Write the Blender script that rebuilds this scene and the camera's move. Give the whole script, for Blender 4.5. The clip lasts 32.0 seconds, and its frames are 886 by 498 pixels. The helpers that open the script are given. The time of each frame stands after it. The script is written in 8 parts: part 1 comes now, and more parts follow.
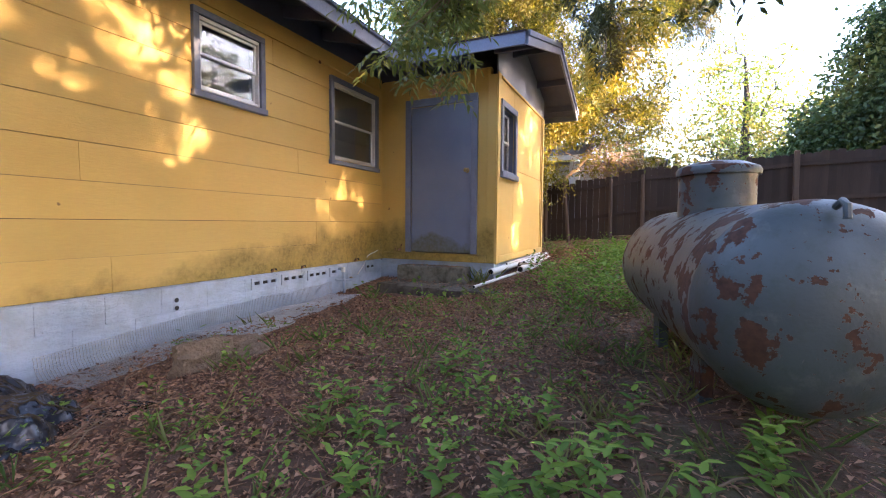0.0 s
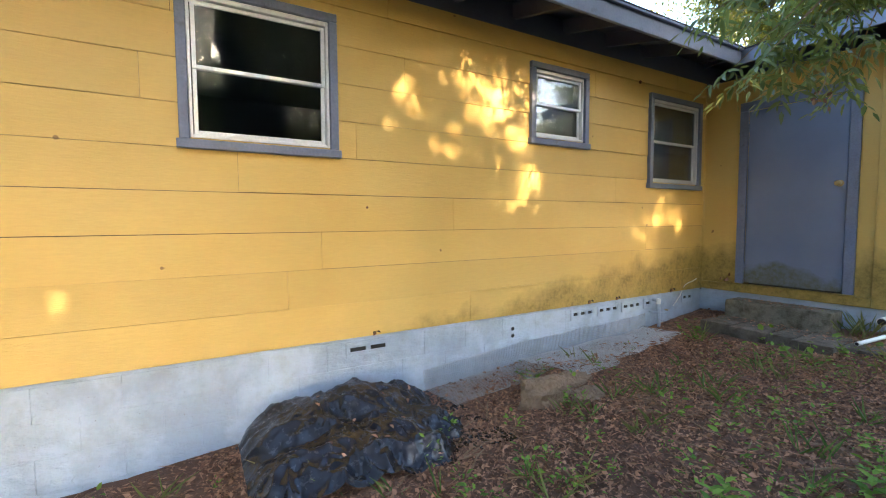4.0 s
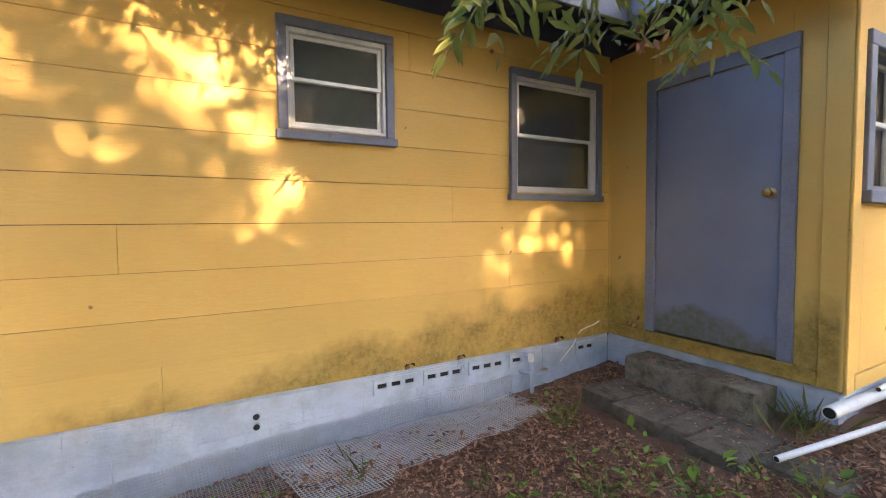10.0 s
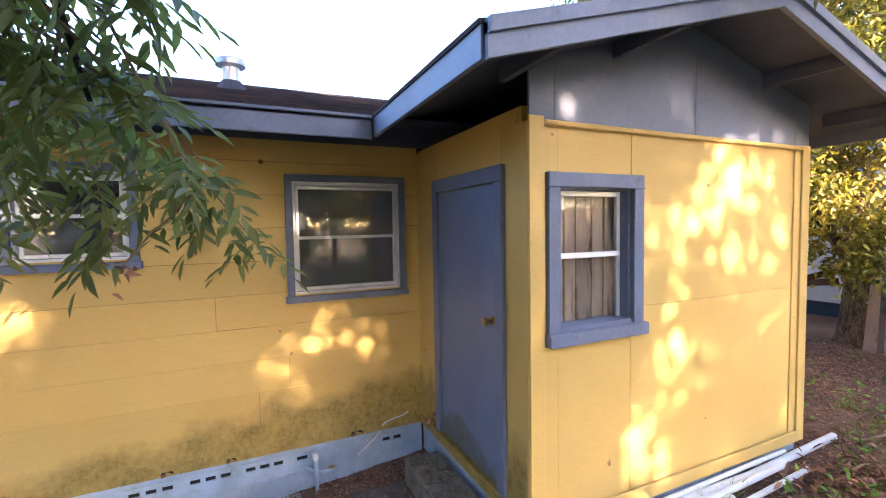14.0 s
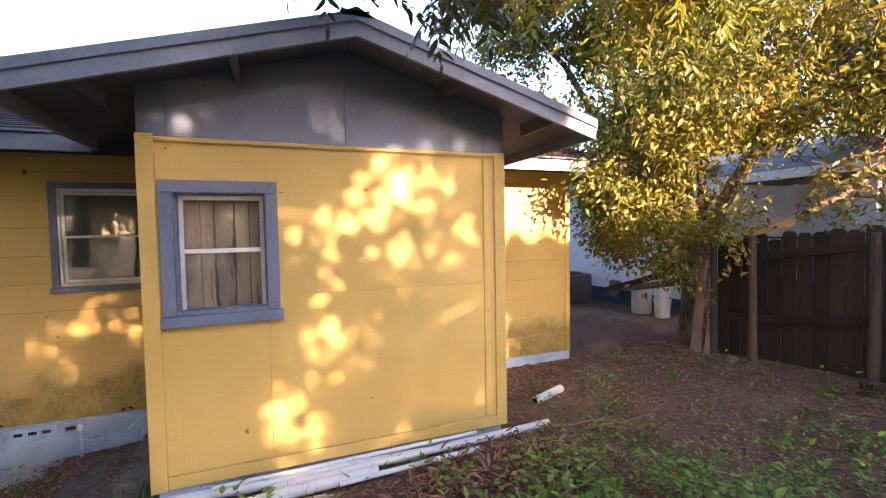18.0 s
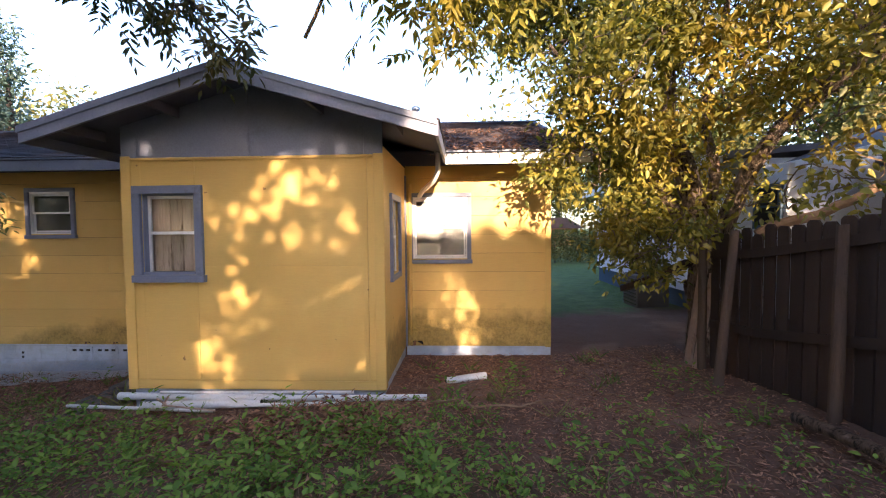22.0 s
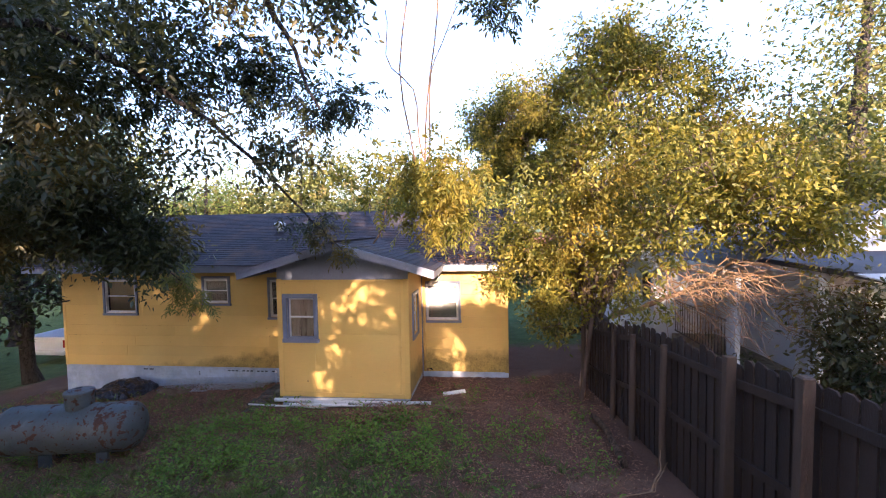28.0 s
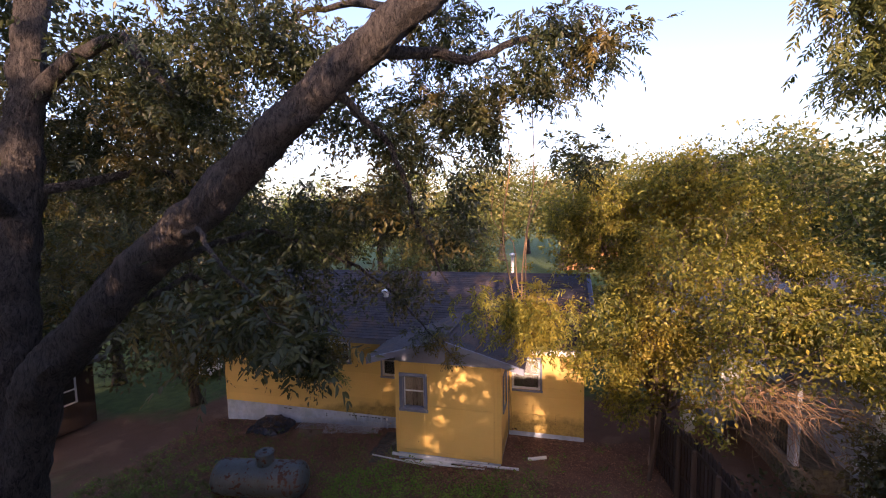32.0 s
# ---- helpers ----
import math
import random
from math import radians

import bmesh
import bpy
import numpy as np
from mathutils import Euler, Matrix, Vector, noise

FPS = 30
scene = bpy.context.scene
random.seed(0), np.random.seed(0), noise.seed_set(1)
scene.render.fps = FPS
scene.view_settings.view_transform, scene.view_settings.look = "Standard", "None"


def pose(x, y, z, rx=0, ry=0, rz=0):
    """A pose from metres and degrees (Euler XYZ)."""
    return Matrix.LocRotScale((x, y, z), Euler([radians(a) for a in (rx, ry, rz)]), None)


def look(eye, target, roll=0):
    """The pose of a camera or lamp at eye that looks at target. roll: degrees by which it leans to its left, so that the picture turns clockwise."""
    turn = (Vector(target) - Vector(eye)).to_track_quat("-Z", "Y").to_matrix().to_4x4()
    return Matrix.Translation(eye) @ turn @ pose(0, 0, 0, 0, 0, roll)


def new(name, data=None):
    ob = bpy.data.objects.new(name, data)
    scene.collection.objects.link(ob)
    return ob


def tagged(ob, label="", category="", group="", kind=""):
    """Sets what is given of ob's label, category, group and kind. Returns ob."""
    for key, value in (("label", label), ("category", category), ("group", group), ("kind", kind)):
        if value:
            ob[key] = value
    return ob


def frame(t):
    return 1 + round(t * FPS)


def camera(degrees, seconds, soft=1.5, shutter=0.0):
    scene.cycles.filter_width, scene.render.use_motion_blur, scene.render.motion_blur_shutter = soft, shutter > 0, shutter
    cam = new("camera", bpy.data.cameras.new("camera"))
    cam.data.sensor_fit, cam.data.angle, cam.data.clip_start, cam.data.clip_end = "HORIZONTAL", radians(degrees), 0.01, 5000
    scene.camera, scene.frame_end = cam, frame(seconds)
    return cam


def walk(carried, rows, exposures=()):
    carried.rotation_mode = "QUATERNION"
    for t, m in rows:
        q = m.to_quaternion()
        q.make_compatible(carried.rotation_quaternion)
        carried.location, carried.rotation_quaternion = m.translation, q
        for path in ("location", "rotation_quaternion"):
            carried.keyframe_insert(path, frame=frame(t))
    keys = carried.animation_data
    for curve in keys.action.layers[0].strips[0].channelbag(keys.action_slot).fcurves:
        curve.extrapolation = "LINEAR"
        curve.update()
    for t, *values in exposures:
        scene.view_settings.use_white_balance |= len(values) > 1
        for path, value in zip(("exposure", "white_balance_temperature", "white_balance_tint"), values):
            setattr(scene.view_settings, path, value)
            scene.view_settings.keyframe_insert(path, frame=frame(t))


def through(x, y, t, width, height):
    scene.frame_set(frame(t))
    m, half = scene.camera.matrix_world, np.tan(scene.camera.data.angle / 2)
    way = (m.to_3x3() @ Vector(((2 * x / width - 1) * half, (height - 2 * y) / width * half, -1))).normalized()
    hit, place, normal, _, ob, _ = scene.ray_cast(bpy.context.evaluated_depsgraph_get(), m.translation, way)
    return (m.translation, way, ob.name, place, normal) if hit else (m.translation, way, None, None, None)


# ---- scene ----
cam = camera(91.3, 32.0, 1.1)
PATH = [
    (0, (3.483, -5.368, 0.955), (2.644, -3.556, 0.835), 0.5),
    (0.5, (3.352, -5.489, 0.945), (2.348, -3.764, 0.821), 0.2),
    (1, (3.231, -5.582, 0.971), (2.064, -3.963, 0.845), -0.0),
    (1.5, (3.13, -5.628, 1.119), (1.804, -4.136, 0.994), -0.2),
    (2, (3.046, -5.609, 1.248), (1.56, -4.276, 1.127), -0.3),
    (2.5, (3.041, -5.625, 1.323), (1.423, -4.454, 1.201), -0.4),
    (3, (3.056, -5.585, 1.324), (1.359, -4.535, 1.201), -0.3),
    (3.5, (3.12, -5.635, 1.305), (1.396, -4.629, 1.18), -0.3),
    (5.5, (2.859, -5.291, 1.275), (1.15, -4.259, 1.157), -0.7),
    (6, (2.809, -4.972, 1.298), (1.101, -3.937, 1.18), -0.7),
    (6.5, (2.803, -4.664, 1.328), (1.085, -3.646, 1.209), -0.8),
    (7, (2.817, -4.353, 1.345), (1.086, -3.357, 1.227), -0.8),
    (7.5, (2.848, -4.073, 1.365), (1.105, -3.1, 1.247), -0.8),
    (8, (2.788, -3.811, 1.402), (1.049, -2.829, 1.287), -0.8),
    (8.5, (2.787, -3.686, 1.456), (1.049, -2.703, 1.345), -0.8),
    (9, (2.793, -3.537, 1.477), (1.057, -2.551, 1.369), -0.8),
    (9.5, (2.819, -3.406, 1.465), (1.073, -2.437, 1.358), -0.8),
    (10, (2.848, -3.291, 1.457), (1.089, -2.345, 1.351), -0.7),
    (10.5, (2.878, -3.193, 1.453), (1.109, -2.266, 1.348), -0.7),
    (11, (2.913, -3.032, 1.446), (1.146, -2.101, 1.342), -0.9),
    (11.5, (2.949, -2.852, 1.58), (1.188, -1.91, 1.477), -1.2),
    (12, (3.024, -2.592, 1.864), (1.254, -1.666, 1.761), -1.2),
    (12.5, (3.212, -2.318, 2.048), (1.429, -1.418, 1.943), -1.2),
    (13, (3.388, -2.082, 2.185), (1.59, -1.214, 2.077), -1.2),
    (13.5, (3.565, -1.788, 2.248), (1.756, -0.943, 2.139), -1.1),
    (14, (3.749, -1.448, 2.269), (1.931, -0.623, 2.163), -1.0),
    (14.5, (3.977, -1.108, 2.233), (2.151, -0.298, 2.134), -0.9),
    (15, (4.207, -0.819, 2.191), (2.377, -0.015, 2.099), -0.7),
    (15.5, (4.375, -0.499, 2.159), (2.539, 0.29, 2.075), -0.7),
    (17.5, (5.093, 0.506, 2.174), (3.242, 1.26, 2.093), -1.0),
    (18, (5.161, 0.831, 2.194), (3.296, 1.547, 2.107), -1.0),
    (18.5, (5.301, 1.086, 2.207), (3.431, 1.789, 2.116), -0.8),
    (19, (5.533, 1.332, 2.204), (3.667, 2.045, 2.11), -0.5),
    (19.5, (5.722, 1.668, 2.222), (3.85, 2.365, 2.126), -0.3),
    (20, (5.899, 2.071, 2.224), (3.985, 2.643, 2.126), -0.2),
    (20.5, (5.974, 2.494, 2.223), (4.013, 2.875, 2.123), -0.3),
    (21, (6.101, 2.937, 2.186), (4.112, 3.124, 2.086), -0.4),
    (21.5, (6.119, 3.276, 2.137), (4.121, 3.29, 2.04), -0.5),
    (22, (6.119, 3.534, 2.087), (4.123, 3.438, 1.997), -0.5),
    (22.5, (6.147, 3.746, 2.043), (4.154, 3.597, 1.96), -0.7),
    (23, (6.146, 3.87, 2.081), (4.154, 3.703, 2.006), -0.8),
    (23.5, (6.2, 3.922, 2.115), (4.209, 3.747, 2.048), -0.9),
    (24, (6.361, 3.939, 2.138), (4.37, 3.759, 2.078), -0.9),
    (24.5, (6.59, 3.936, 2.138), (4.599, 3.756, 2.086), -0.8),
    (26.5, (8.625, 3.971, 1.983), (6.637, 3.767, 1.921), -1.0),
    (27, (9.168, 4.102, 2.174), (7.181, 3.886, 2.093), -0.9),
    (27.5, (9.667, 4.242, 2.816), (7.681, 4.022, 2.724), -0.9),
    (28, (10.172, 4.366, 3.847), (8.186, 4.146, 3.752), -1.0),
    (28.5, (10.658, 4.454, 4.888), (8.673, 4.229, 4.789), -1.0),
    (29, (11.05, 4.468, 5.758), (9.065, 4.249, 5.654), -0.9),
    (29.5, (11.361, 4.426, 6.309), (9.377, 4.202, 6.193), -0.8),
    (30, (11.615, 4.371, 6.549), (9.631, 4.158, 6.416), -0.7),
    (30.5, (11.834, 4.336, 6.676), (9.85, 4.126, 6.529), -0.6),
    (31, (11.969, 4.254, 6.711), (10.002, 3.926, 6.552), -0.7),
    (31.5, (11.982, 4.138, 6.725), (10.044, 3.671, 6.56), -0.9),
    (32, (11.931, 4.035, 6.662), (10.005, 3.524, 6.49), -1.1),
]
EXPOSURES = [(0.0, 4.0, 6000, 27), (3.0, 4.14, 5580, 9), (6.0, 4.12, 6250, 18), (11.0, 4.2, 6300, 21), (14.0, 4.1, 5450, 23), (18.0, 3.42, 5680, 26), (23.0, 2.68, 5650, 25), (24.5, 2.56, 5400, 26), (26.5, 2.5, 5050, 26), (27.6, 2.82, 5400, 28), (29.0, 2.44, 5550, 35), (32.0, 1.85, 6100, 41)]
walk(cam, [(t, look(eye, target, roll)) for t, eye, target, roll in PATH], EXPOSURES)

# ---- light ----
SUN_WAY = Vector((1.0, 0.167, 0.225)).normalized()
world = bpy.data.worlds.new("sky")
scene.world = world
world.use_nodes = True
wn = world.node_tree
sky = wn.nodes.new("ShaderNodeTexSky")
sky.sky_type = "NISHITA"
sky.sun_disc = False
sky.sun_elevation = math.asin(SUN_WAY.z)
sky.sun_rotation = math.atan2(SUN_WAY.x, SUN_WAY.y)
sky.air_density, sky.dust_density, sky.ozone_density = 1.0, 2.0, 1.0
wn.links.new(sky.outputs[0], wn.nodes["Background"].inputs[0])
wn.nodes["Background"].inputs[1].default_value = 0.12
sun = new("sun", bpy.data.lights.new("sun", "SUN"))
sun.data.energy, sun.data.angle, sun.data.color = 3.6, radians(0.5), (1.0, 0.70, 0.375)
sun.matrix_world = look(SUN_WAY * 60, (0, 0, 0))


# ---- materials ----
def mat(name):
    m = bpy.data.materials.new(name)
    m.use_nodes = True
    return m, m.node_tree, m.node_tree.nodes["Principled BSDF"]


def node(nt, kind, **kw):
    n = nt.nodes.new(kind)
    for k, v in kw.items():
        n.inputs[k].default_value = v
    return n


def coords(nt, scale=(1, 1, 1)):
    """World-sized coordinates (all meshes are built in metres)."""
    g = nt.nodes.new("ShaderNodeNewGeometry")
    m = nt.nodes.new("ShaderNodeMapping")
    m.inputs["Scale"].default_value = scale
    nt.links.new(g.outputs["Position"], m.inputs["Vector"])
    return m.outputs[0]


def noise_fac(nt, vec, scale, detail=4.0, rough=0.55, lo=0.3, hi=0.7):
    n = node(nt, "ShaderNodeTexNoise", Scale=scale, Detail=detail, Roughness=rough)
    nt.links.new(vec, n.inputs["Vector"])
    r = nt.nodes.new("ShaderNodeMapRange")
    r.inputs["From Min"].default_value, r.inputs["From Max"].default_value = lo, hi
    nt.links.new(n.outputs[0], r.inputs["Value"])
    return r.outputs[0]


def mixc(nt, fac, a, b, kind="MIX"):
    m = nt.nodes.new("ShaderNodeMix")
    m.data_type, m.blend_type = "RGBA", kind
    for sock, v in ((m.inputs[0], fac), (m.inputs[6], a), (m.inputs[7], b)):
        if isinstance(v, (int, float)):
            sock.default_value = v
        elif isinstance(v, tuple):
            sock.default_value = (*v, 1.0)
        else:
            nt.links.new(v, sock)
    return m.outputs[2]


def calc(nt, op, a, b=0.0):
    m = nt.nodes.new("ShaderNodeMath")
    m.operation = op
    for sock, v in ((m.inputs[0], a), (m.inputs[1], b)):
        if isinstance(v, (int, float)):
            sock.default_value = v
        else:
            nt.links.new(v, sock)
    return m.outputs[0]


def ramp01(nt, v, lo, hi):
    r = nt.nodes.new("ShaderNodeMapRange")
    r.inputs["From Min"].default_value, r.inputs["From Max"].default_value = lo, hi
    nt.links.new(v, r.inputs["Value"])
    return r.outputs[0]


def bump(nt, bsdf, height, strength=0.3, dist=0.01):
    b = node(nt, "ShaderNodeBump", Strength=strength, Distance=dist)
    nt.links.new(height, b.inputs["Height"])
    nt.links.new(b.outputs[0], bsdf.inputs["Normal"])


def split_xyz(nt):
    g = nt.nodes.new("ShaderNodeNewGeometry")
    s = nt.nodes.new("ShaderNodeSeparateXYZ")
    nt.links.new(g.outputs["Position"], s.inputs[0])
    return s.outputs


def surface(name, a, b, scale=3.0, rough=0.7, grain=60.0, bump_s=0.25, stretch=(1, 1, 1), metal=0.0, vary=0.0, dirt=None, dirt_at=(0.55, 0.75), bump_d=0.004):
    """Two colours in broad patches, fine grain over them, optional dirt patches and piece-to-piece variation."""
    m, nt, p = mat(name)
    v = coords(nt, stretch)
    c = mixc(nt, noise_fac(nt, v, scale), a, b)
    fine = noise_fac(nt, v, grain, 3.0, 0.6, 0.25, 0.75)
    c = mixc(nt, 0.35, c, mixc(nt, fine, tuple(x * 0.72 for x in a), tuple(min(1, x * 1.15) for x in b)))
    if dirt:
        c = mixc(nt, noise_fac(nt, v, scale * 2.3, 6.0, 0.65, *dirt_at), c, dirt)
    if vary:
        o = nt.nodes.new("ShaderNodeObjectInfo")
        k = ramp01(nt, o.outputs["Random"], 0, 1)
        h = node(nt, "ShaderNodeHueSaturation")
        nt.links.new(c, h.inputs["Color"])
        nt.links.new(calc(nt, "ADD", calc(nt, "MULTIPLY", k, vary), 1 - vary / 2), h.inputs["Value"])
        c = h.outputs[0]
    nt.links.new(c, p.inputs["Base Color"])
    p.inputs["Metallic"].default_value = metal
    r = calc(nt, "ADD", calc(nt, "MULTIPLY", fine, 0.16), rough - 0.08)
    nt.links.new(r, p.inputs["Roughness"])
    bump(nt, p, fine, bump_s, bump_d)
    return m


def leafy(name, dark, light, shine=0.45, through=0.35, warm=None):
    """Leaves: colour differs from leaf to leaf, light passes through."""
    m, nt, p = mat(name)
    g = nt.nodes.new("ShaderNodeNewGeometry")
    c = mixc(nt, g.outputs["Random Per Island"], dark, light)
    if warm:
        big = noise_fac(nt, coords(nt), 0.7, 3.0, 0.5, 0.5, 0.68)
        c = mixc(nt, big, c, warm)
    nt.links.new(c, p.inputs["Base Color"])
    p.inputs["Roughness"].default_value = shine
    t = nt.nodes.new("ShaderNodeBsdfTranslucent")
    h = node(nt, "ShaderNodeHueSaturation", Saturation=1.1, Value=1.3)
    nt.links.new(c, h.inputs["Color"])
    nt.links.new(h.outputs[0], t.inputs["Color"])
    s = node(nt, "ShaderNodeMixShader", Fac=through)
    nt.links.new(p.outputs[0], s.inputs[1])
    nt.links.new(t.outputs[0], s.inputs[2])
    nt.links.new(s.outputs[0], nt.nodes["Material Output"].inputs["Surface"])
    return m


def paint_yellow():
    """Yellow house paint: faint brush and panel variation, chalky patches, mildew low on the wall by the inner corner."""
    m, nt, p = mat("yellow_paint")
    v = coords(nt)
    x, y, z = split_xyz(nt)
    c = mixc(nt, noise_fac(nt, v, 1.1, 3.0, 0.5, 0.3, 0.7), (0.60, 0.408, 0.105), (0.68, 0.475, 0.138))
    streak = noise_fac(nt, coords(nt, (1, 0.6, 6)), 9.0, 4.0, 0.6, 0.35, 0.75)
    c = mixc(nt, calc(nt, "MULTIPLY", streak, 0.25), c, (0.53, 0.345, 0.105))
    o = nt.nodes.new("ShaderNodeObjectInfo")
    h = node(nt, "ShaderNodeHueSaturation")
    nt.links.new(c, h.inputs["Color"])
    nt.links.new(calc(nt, "ADD", calc(nt, "MULTIPLY", o.outputs["Random"], 0.1), 0.95), h.inputs["Value"])
    c = h.outputs[0]
    # mildew: a ragged band that climbs towards the inner corner
    top = calc(nt, "ADD", 0.47, calc(nt, "MULTIPLY", ramp01(nt, y, -4.2, -0.5), 0.50))
    edge = calc(nt, "ADD", calc(nt, "SUBTRACT", top, z), calc(nt, "MULTIPLY", noise_fac(nt, v, 2.6, 6.0, 0.62, 0.2, 0.8), 0.36))
    band = ramp01(nt, calc(nt, "SUBTRACT", edge, 0.16), 0.0, 0.20)
    here = calc(nt, "MULTIPLY", band, calc(nt, "MULTIPLY", ramp01(nt, y, -4.5, -3.9), ramp01(nt, x, 1.74, 1.72)))
    speck = noise_fac(nt, v, 26.0, 5.0, 0.75, 0.32, 0.62)
    blotch = noise_fac(nt, v, 5.0, 5.0, 0.7, 0.28, 0.66)
    stain = mixc(nt, blotch, (0.36, 0.255, 0.052), (0.130, 0.104, 0.020))
    c = mixc(nt, calc(nt, "MULTIPLY", here, calc(nt, "ADD", 0.58, calc(nt, "MULTIPLY", speck, 0.42))), c, stain)
    # scattered knocks and specks
    c = mixc(nt, noise_fac(nt, v, 11.0, 2.0, 0.4, 0.765, 0.785), c, (0.25, 0.15, 0.05))
    fine = noise_fac(nt, coords(nt, (1, 0.3, 1.8)), 60.0, 5.0, 0.7, 0.25, 0.75)
    c = mixc(nt, calc(nt, "MULTIPLY", fine, 0.24), c, (0.44, 0.28, 0.085))
    nt.links.new(c, p.inputs["Base Color"])
    p.inputs["Roughness"].default_value = 0.62
    bump(nt, p, fine, 0.38, 0.003)
    return m


def paint_door():
    m, nt, p = mat("door_blue_grey_paint")
    v = coords(nt)
    x, y, z = split_xyz(nt)
    c = mixc(nt, noise_fac(nt, v, 1.6), (0.132, 0.170, 0.272), (0.172, 0.215, 0.328))
    mound = calc(nt, "MAXIMUM", 0.0, calc(nt, "SUBTRACT", 0.19, calc(nt, "MULTIPLY", calc(nt, "ABSOLUTE", calc(nt, "SUBTRACT", x, 0.80)), 0.42)))
    edge = calc(nt, "SUBTRACT", calc(nt, "ADD", calc(nt, "ADD", 0.60, mound), calc(nt, "MULTIPLY", noise_fac(nt, v, 5.0, 5.0, 0.6, 0.2, 0.8), 0.16)), z)
    band = calc(nt, "MULTIPLY", ramp01(nt, edge, 0.0, 0.09), calc(nt, "ADD", 0.32, calc(nt, "MULTIPLY", noise_fac(nt, v, 22.0, 5.0, 0.7, 0.3, 0.6), 0.5)))
    c = mixc(nt, band, c, (0.080, 0.088, 0.026))
    nt.links.new(c, p.inputs["Base Color"])
    p.inputs["Roughness"].default_value = 0.5
    bump(nt, p, noise_fac(nt, v, 80.0, 3.0, 0.5, 0.25, 0.75), 0.12, 0.002)
    return m


def tank_paint():
    """Grey enamel on steel, flaked to rust in ragged patches with lifted rims."""
    m, nt, p = mat("grey_enamel_rusted")
    v = coords(nt)
    shift = nt.nodes.new("ShaderNodeVectorMath")
    shift.inputs[1].default_value = (3.1, 1.7, 0.4)
    nt.links.new(v, shift.inputs[0])
    v = shift.outputs[0]
    c = mixc(nt, noise_fac(nt, v, 2.2), (0.046, 0.060, 0.068), (0.082, 0.102, 0.110))
    c = mixc(nt, noise_fac(nt, v, 14.0, 5.0, 0.7, 0.5, 0.75), c, (0.050, 0.066, 0.055))
    c = mixc(nt, calc(nt, "MULTIPLY", noise_fac(nt, v, 5.0, 6.0, 0.7, 0.58, 0.72), 0.5), c, (0.17, 0.18, 0.18))
    big = noise_fac(nt, v, 2.0, 2.0, 0.5, 0.44, 0.60)
    flake = noise_fac(nt, v, 9.0, 9.0, 0.60, 0.30, 0.70)
    speck = noise_fac(nt, v, 34.0, 6.0, 0.60, 0.30, 0.70)
    rust = calc(nt, "MAXIMUM", ramp01(nt, calc(nt, "ADD", calc(nt, "MULTIPLY", big, 0.26), flake), 0.80, 0.815), ramp01(nt, calc(nt, "ADD", calc(nt, "MULTIPLY", flake, 0.5), speck), 1.12, 1.14))
    rc = mixc(nt, noise_fac(nt, v, 40.0), (0.045, 0.018, 0.011), (0.095, 0.041, 0.024))
    c = mixc(nt, rust, c, rc)
    nt.links.new(c, p.inputs["Base Color"])
    nt.links.new(calc(nt, "ADD", 0.44, calc(nt, "MULTIPLY", rust, 0.45)), p.inputs["Roughness"])
    bump(nt, p, calc(nt, "SUBTRACT", calc(nt, "MULTIPLY", noise_fac(nt, v, 70.0), 0.2), rust), 0.6, 0.004)
    return m


def soil():
    m, nt, p = mat("soil_and_litter")
    v = coords(nt)
    x, y, z = split_xyz(nt)
    c = mixc(nt, noise_fac(nt, v, 1.1, 5.0, 0.6), (0.078, 0.044, 0.029), (0.155, 0.088, 0.058))
    c = mixc(nt, noise_fac(nt, v, 30.0, 6.0, 0.7, 0.35, 0.7), c, (0.19, 0.10, 0.062))
    c = mixc(nt, noise_fac(nt, v, 75.0, 4.0, 0.6, 0.58, 0.72), c, (0.20, 0.105, 0.05))
    sand = calc(nt, "MULTIPLY", noise_fac(nt, v, 0.9, 3.0, 0.5, 0.58, 0.66), 0.55)
    c = mixc(nt, sand, c, (0.26, 0.16, 0.10))
    # lawn beyond the house and past the yard
    green = mixc(nt, noise_fac(nt, v, 3.0), (0.045, 0.085, 0.018), (0.095, 0.15, 0.035))
    wob = calc(nt, "MULTIPLY", calc(nt, "SUBTRACT", noise_fac(nt, v, 0.8, 4.0, 0.6, 0.2, 0.8), 0.5), 1.6)
    thin = calc(nt, "MULTIPLY", calc(nt, "MULTIPLY", ramp01(nt, x, 2.6, 4.6), ramp01(nt, y, 5.4, 3.6)), noise_fac(nt, v, 1.7, 5.0, 0.7, 0.38, 0.62))
    c = mixc(nt, calc(nt, "MULTIPLY", thin, 0.65), c, green)
    behind = ramp01(nt, calc(nt, "ADD", x, wob), -2.6, -3.4)
    side = calc(nt, "MULTIPLY", ramp01(nt, calc(nt, "ADD", y, wob), -8.6, -9.4), ramp01(nt, calc(nt, "ADD", x, wob), 0.6, -0.6))
    c = mixc(nt, calc(nt, "MAXIMUM", behind, side), c, green)
    nt.links.new(c, p.inputs["Base Color"])
    p.inputs["Roughness"].default_value = 0.95
    bump(nt, p, noise_fac(nt, v, 45.0, 6.0, 0.7, 0.2, 0.8), 0.9, 0.02)
    return m


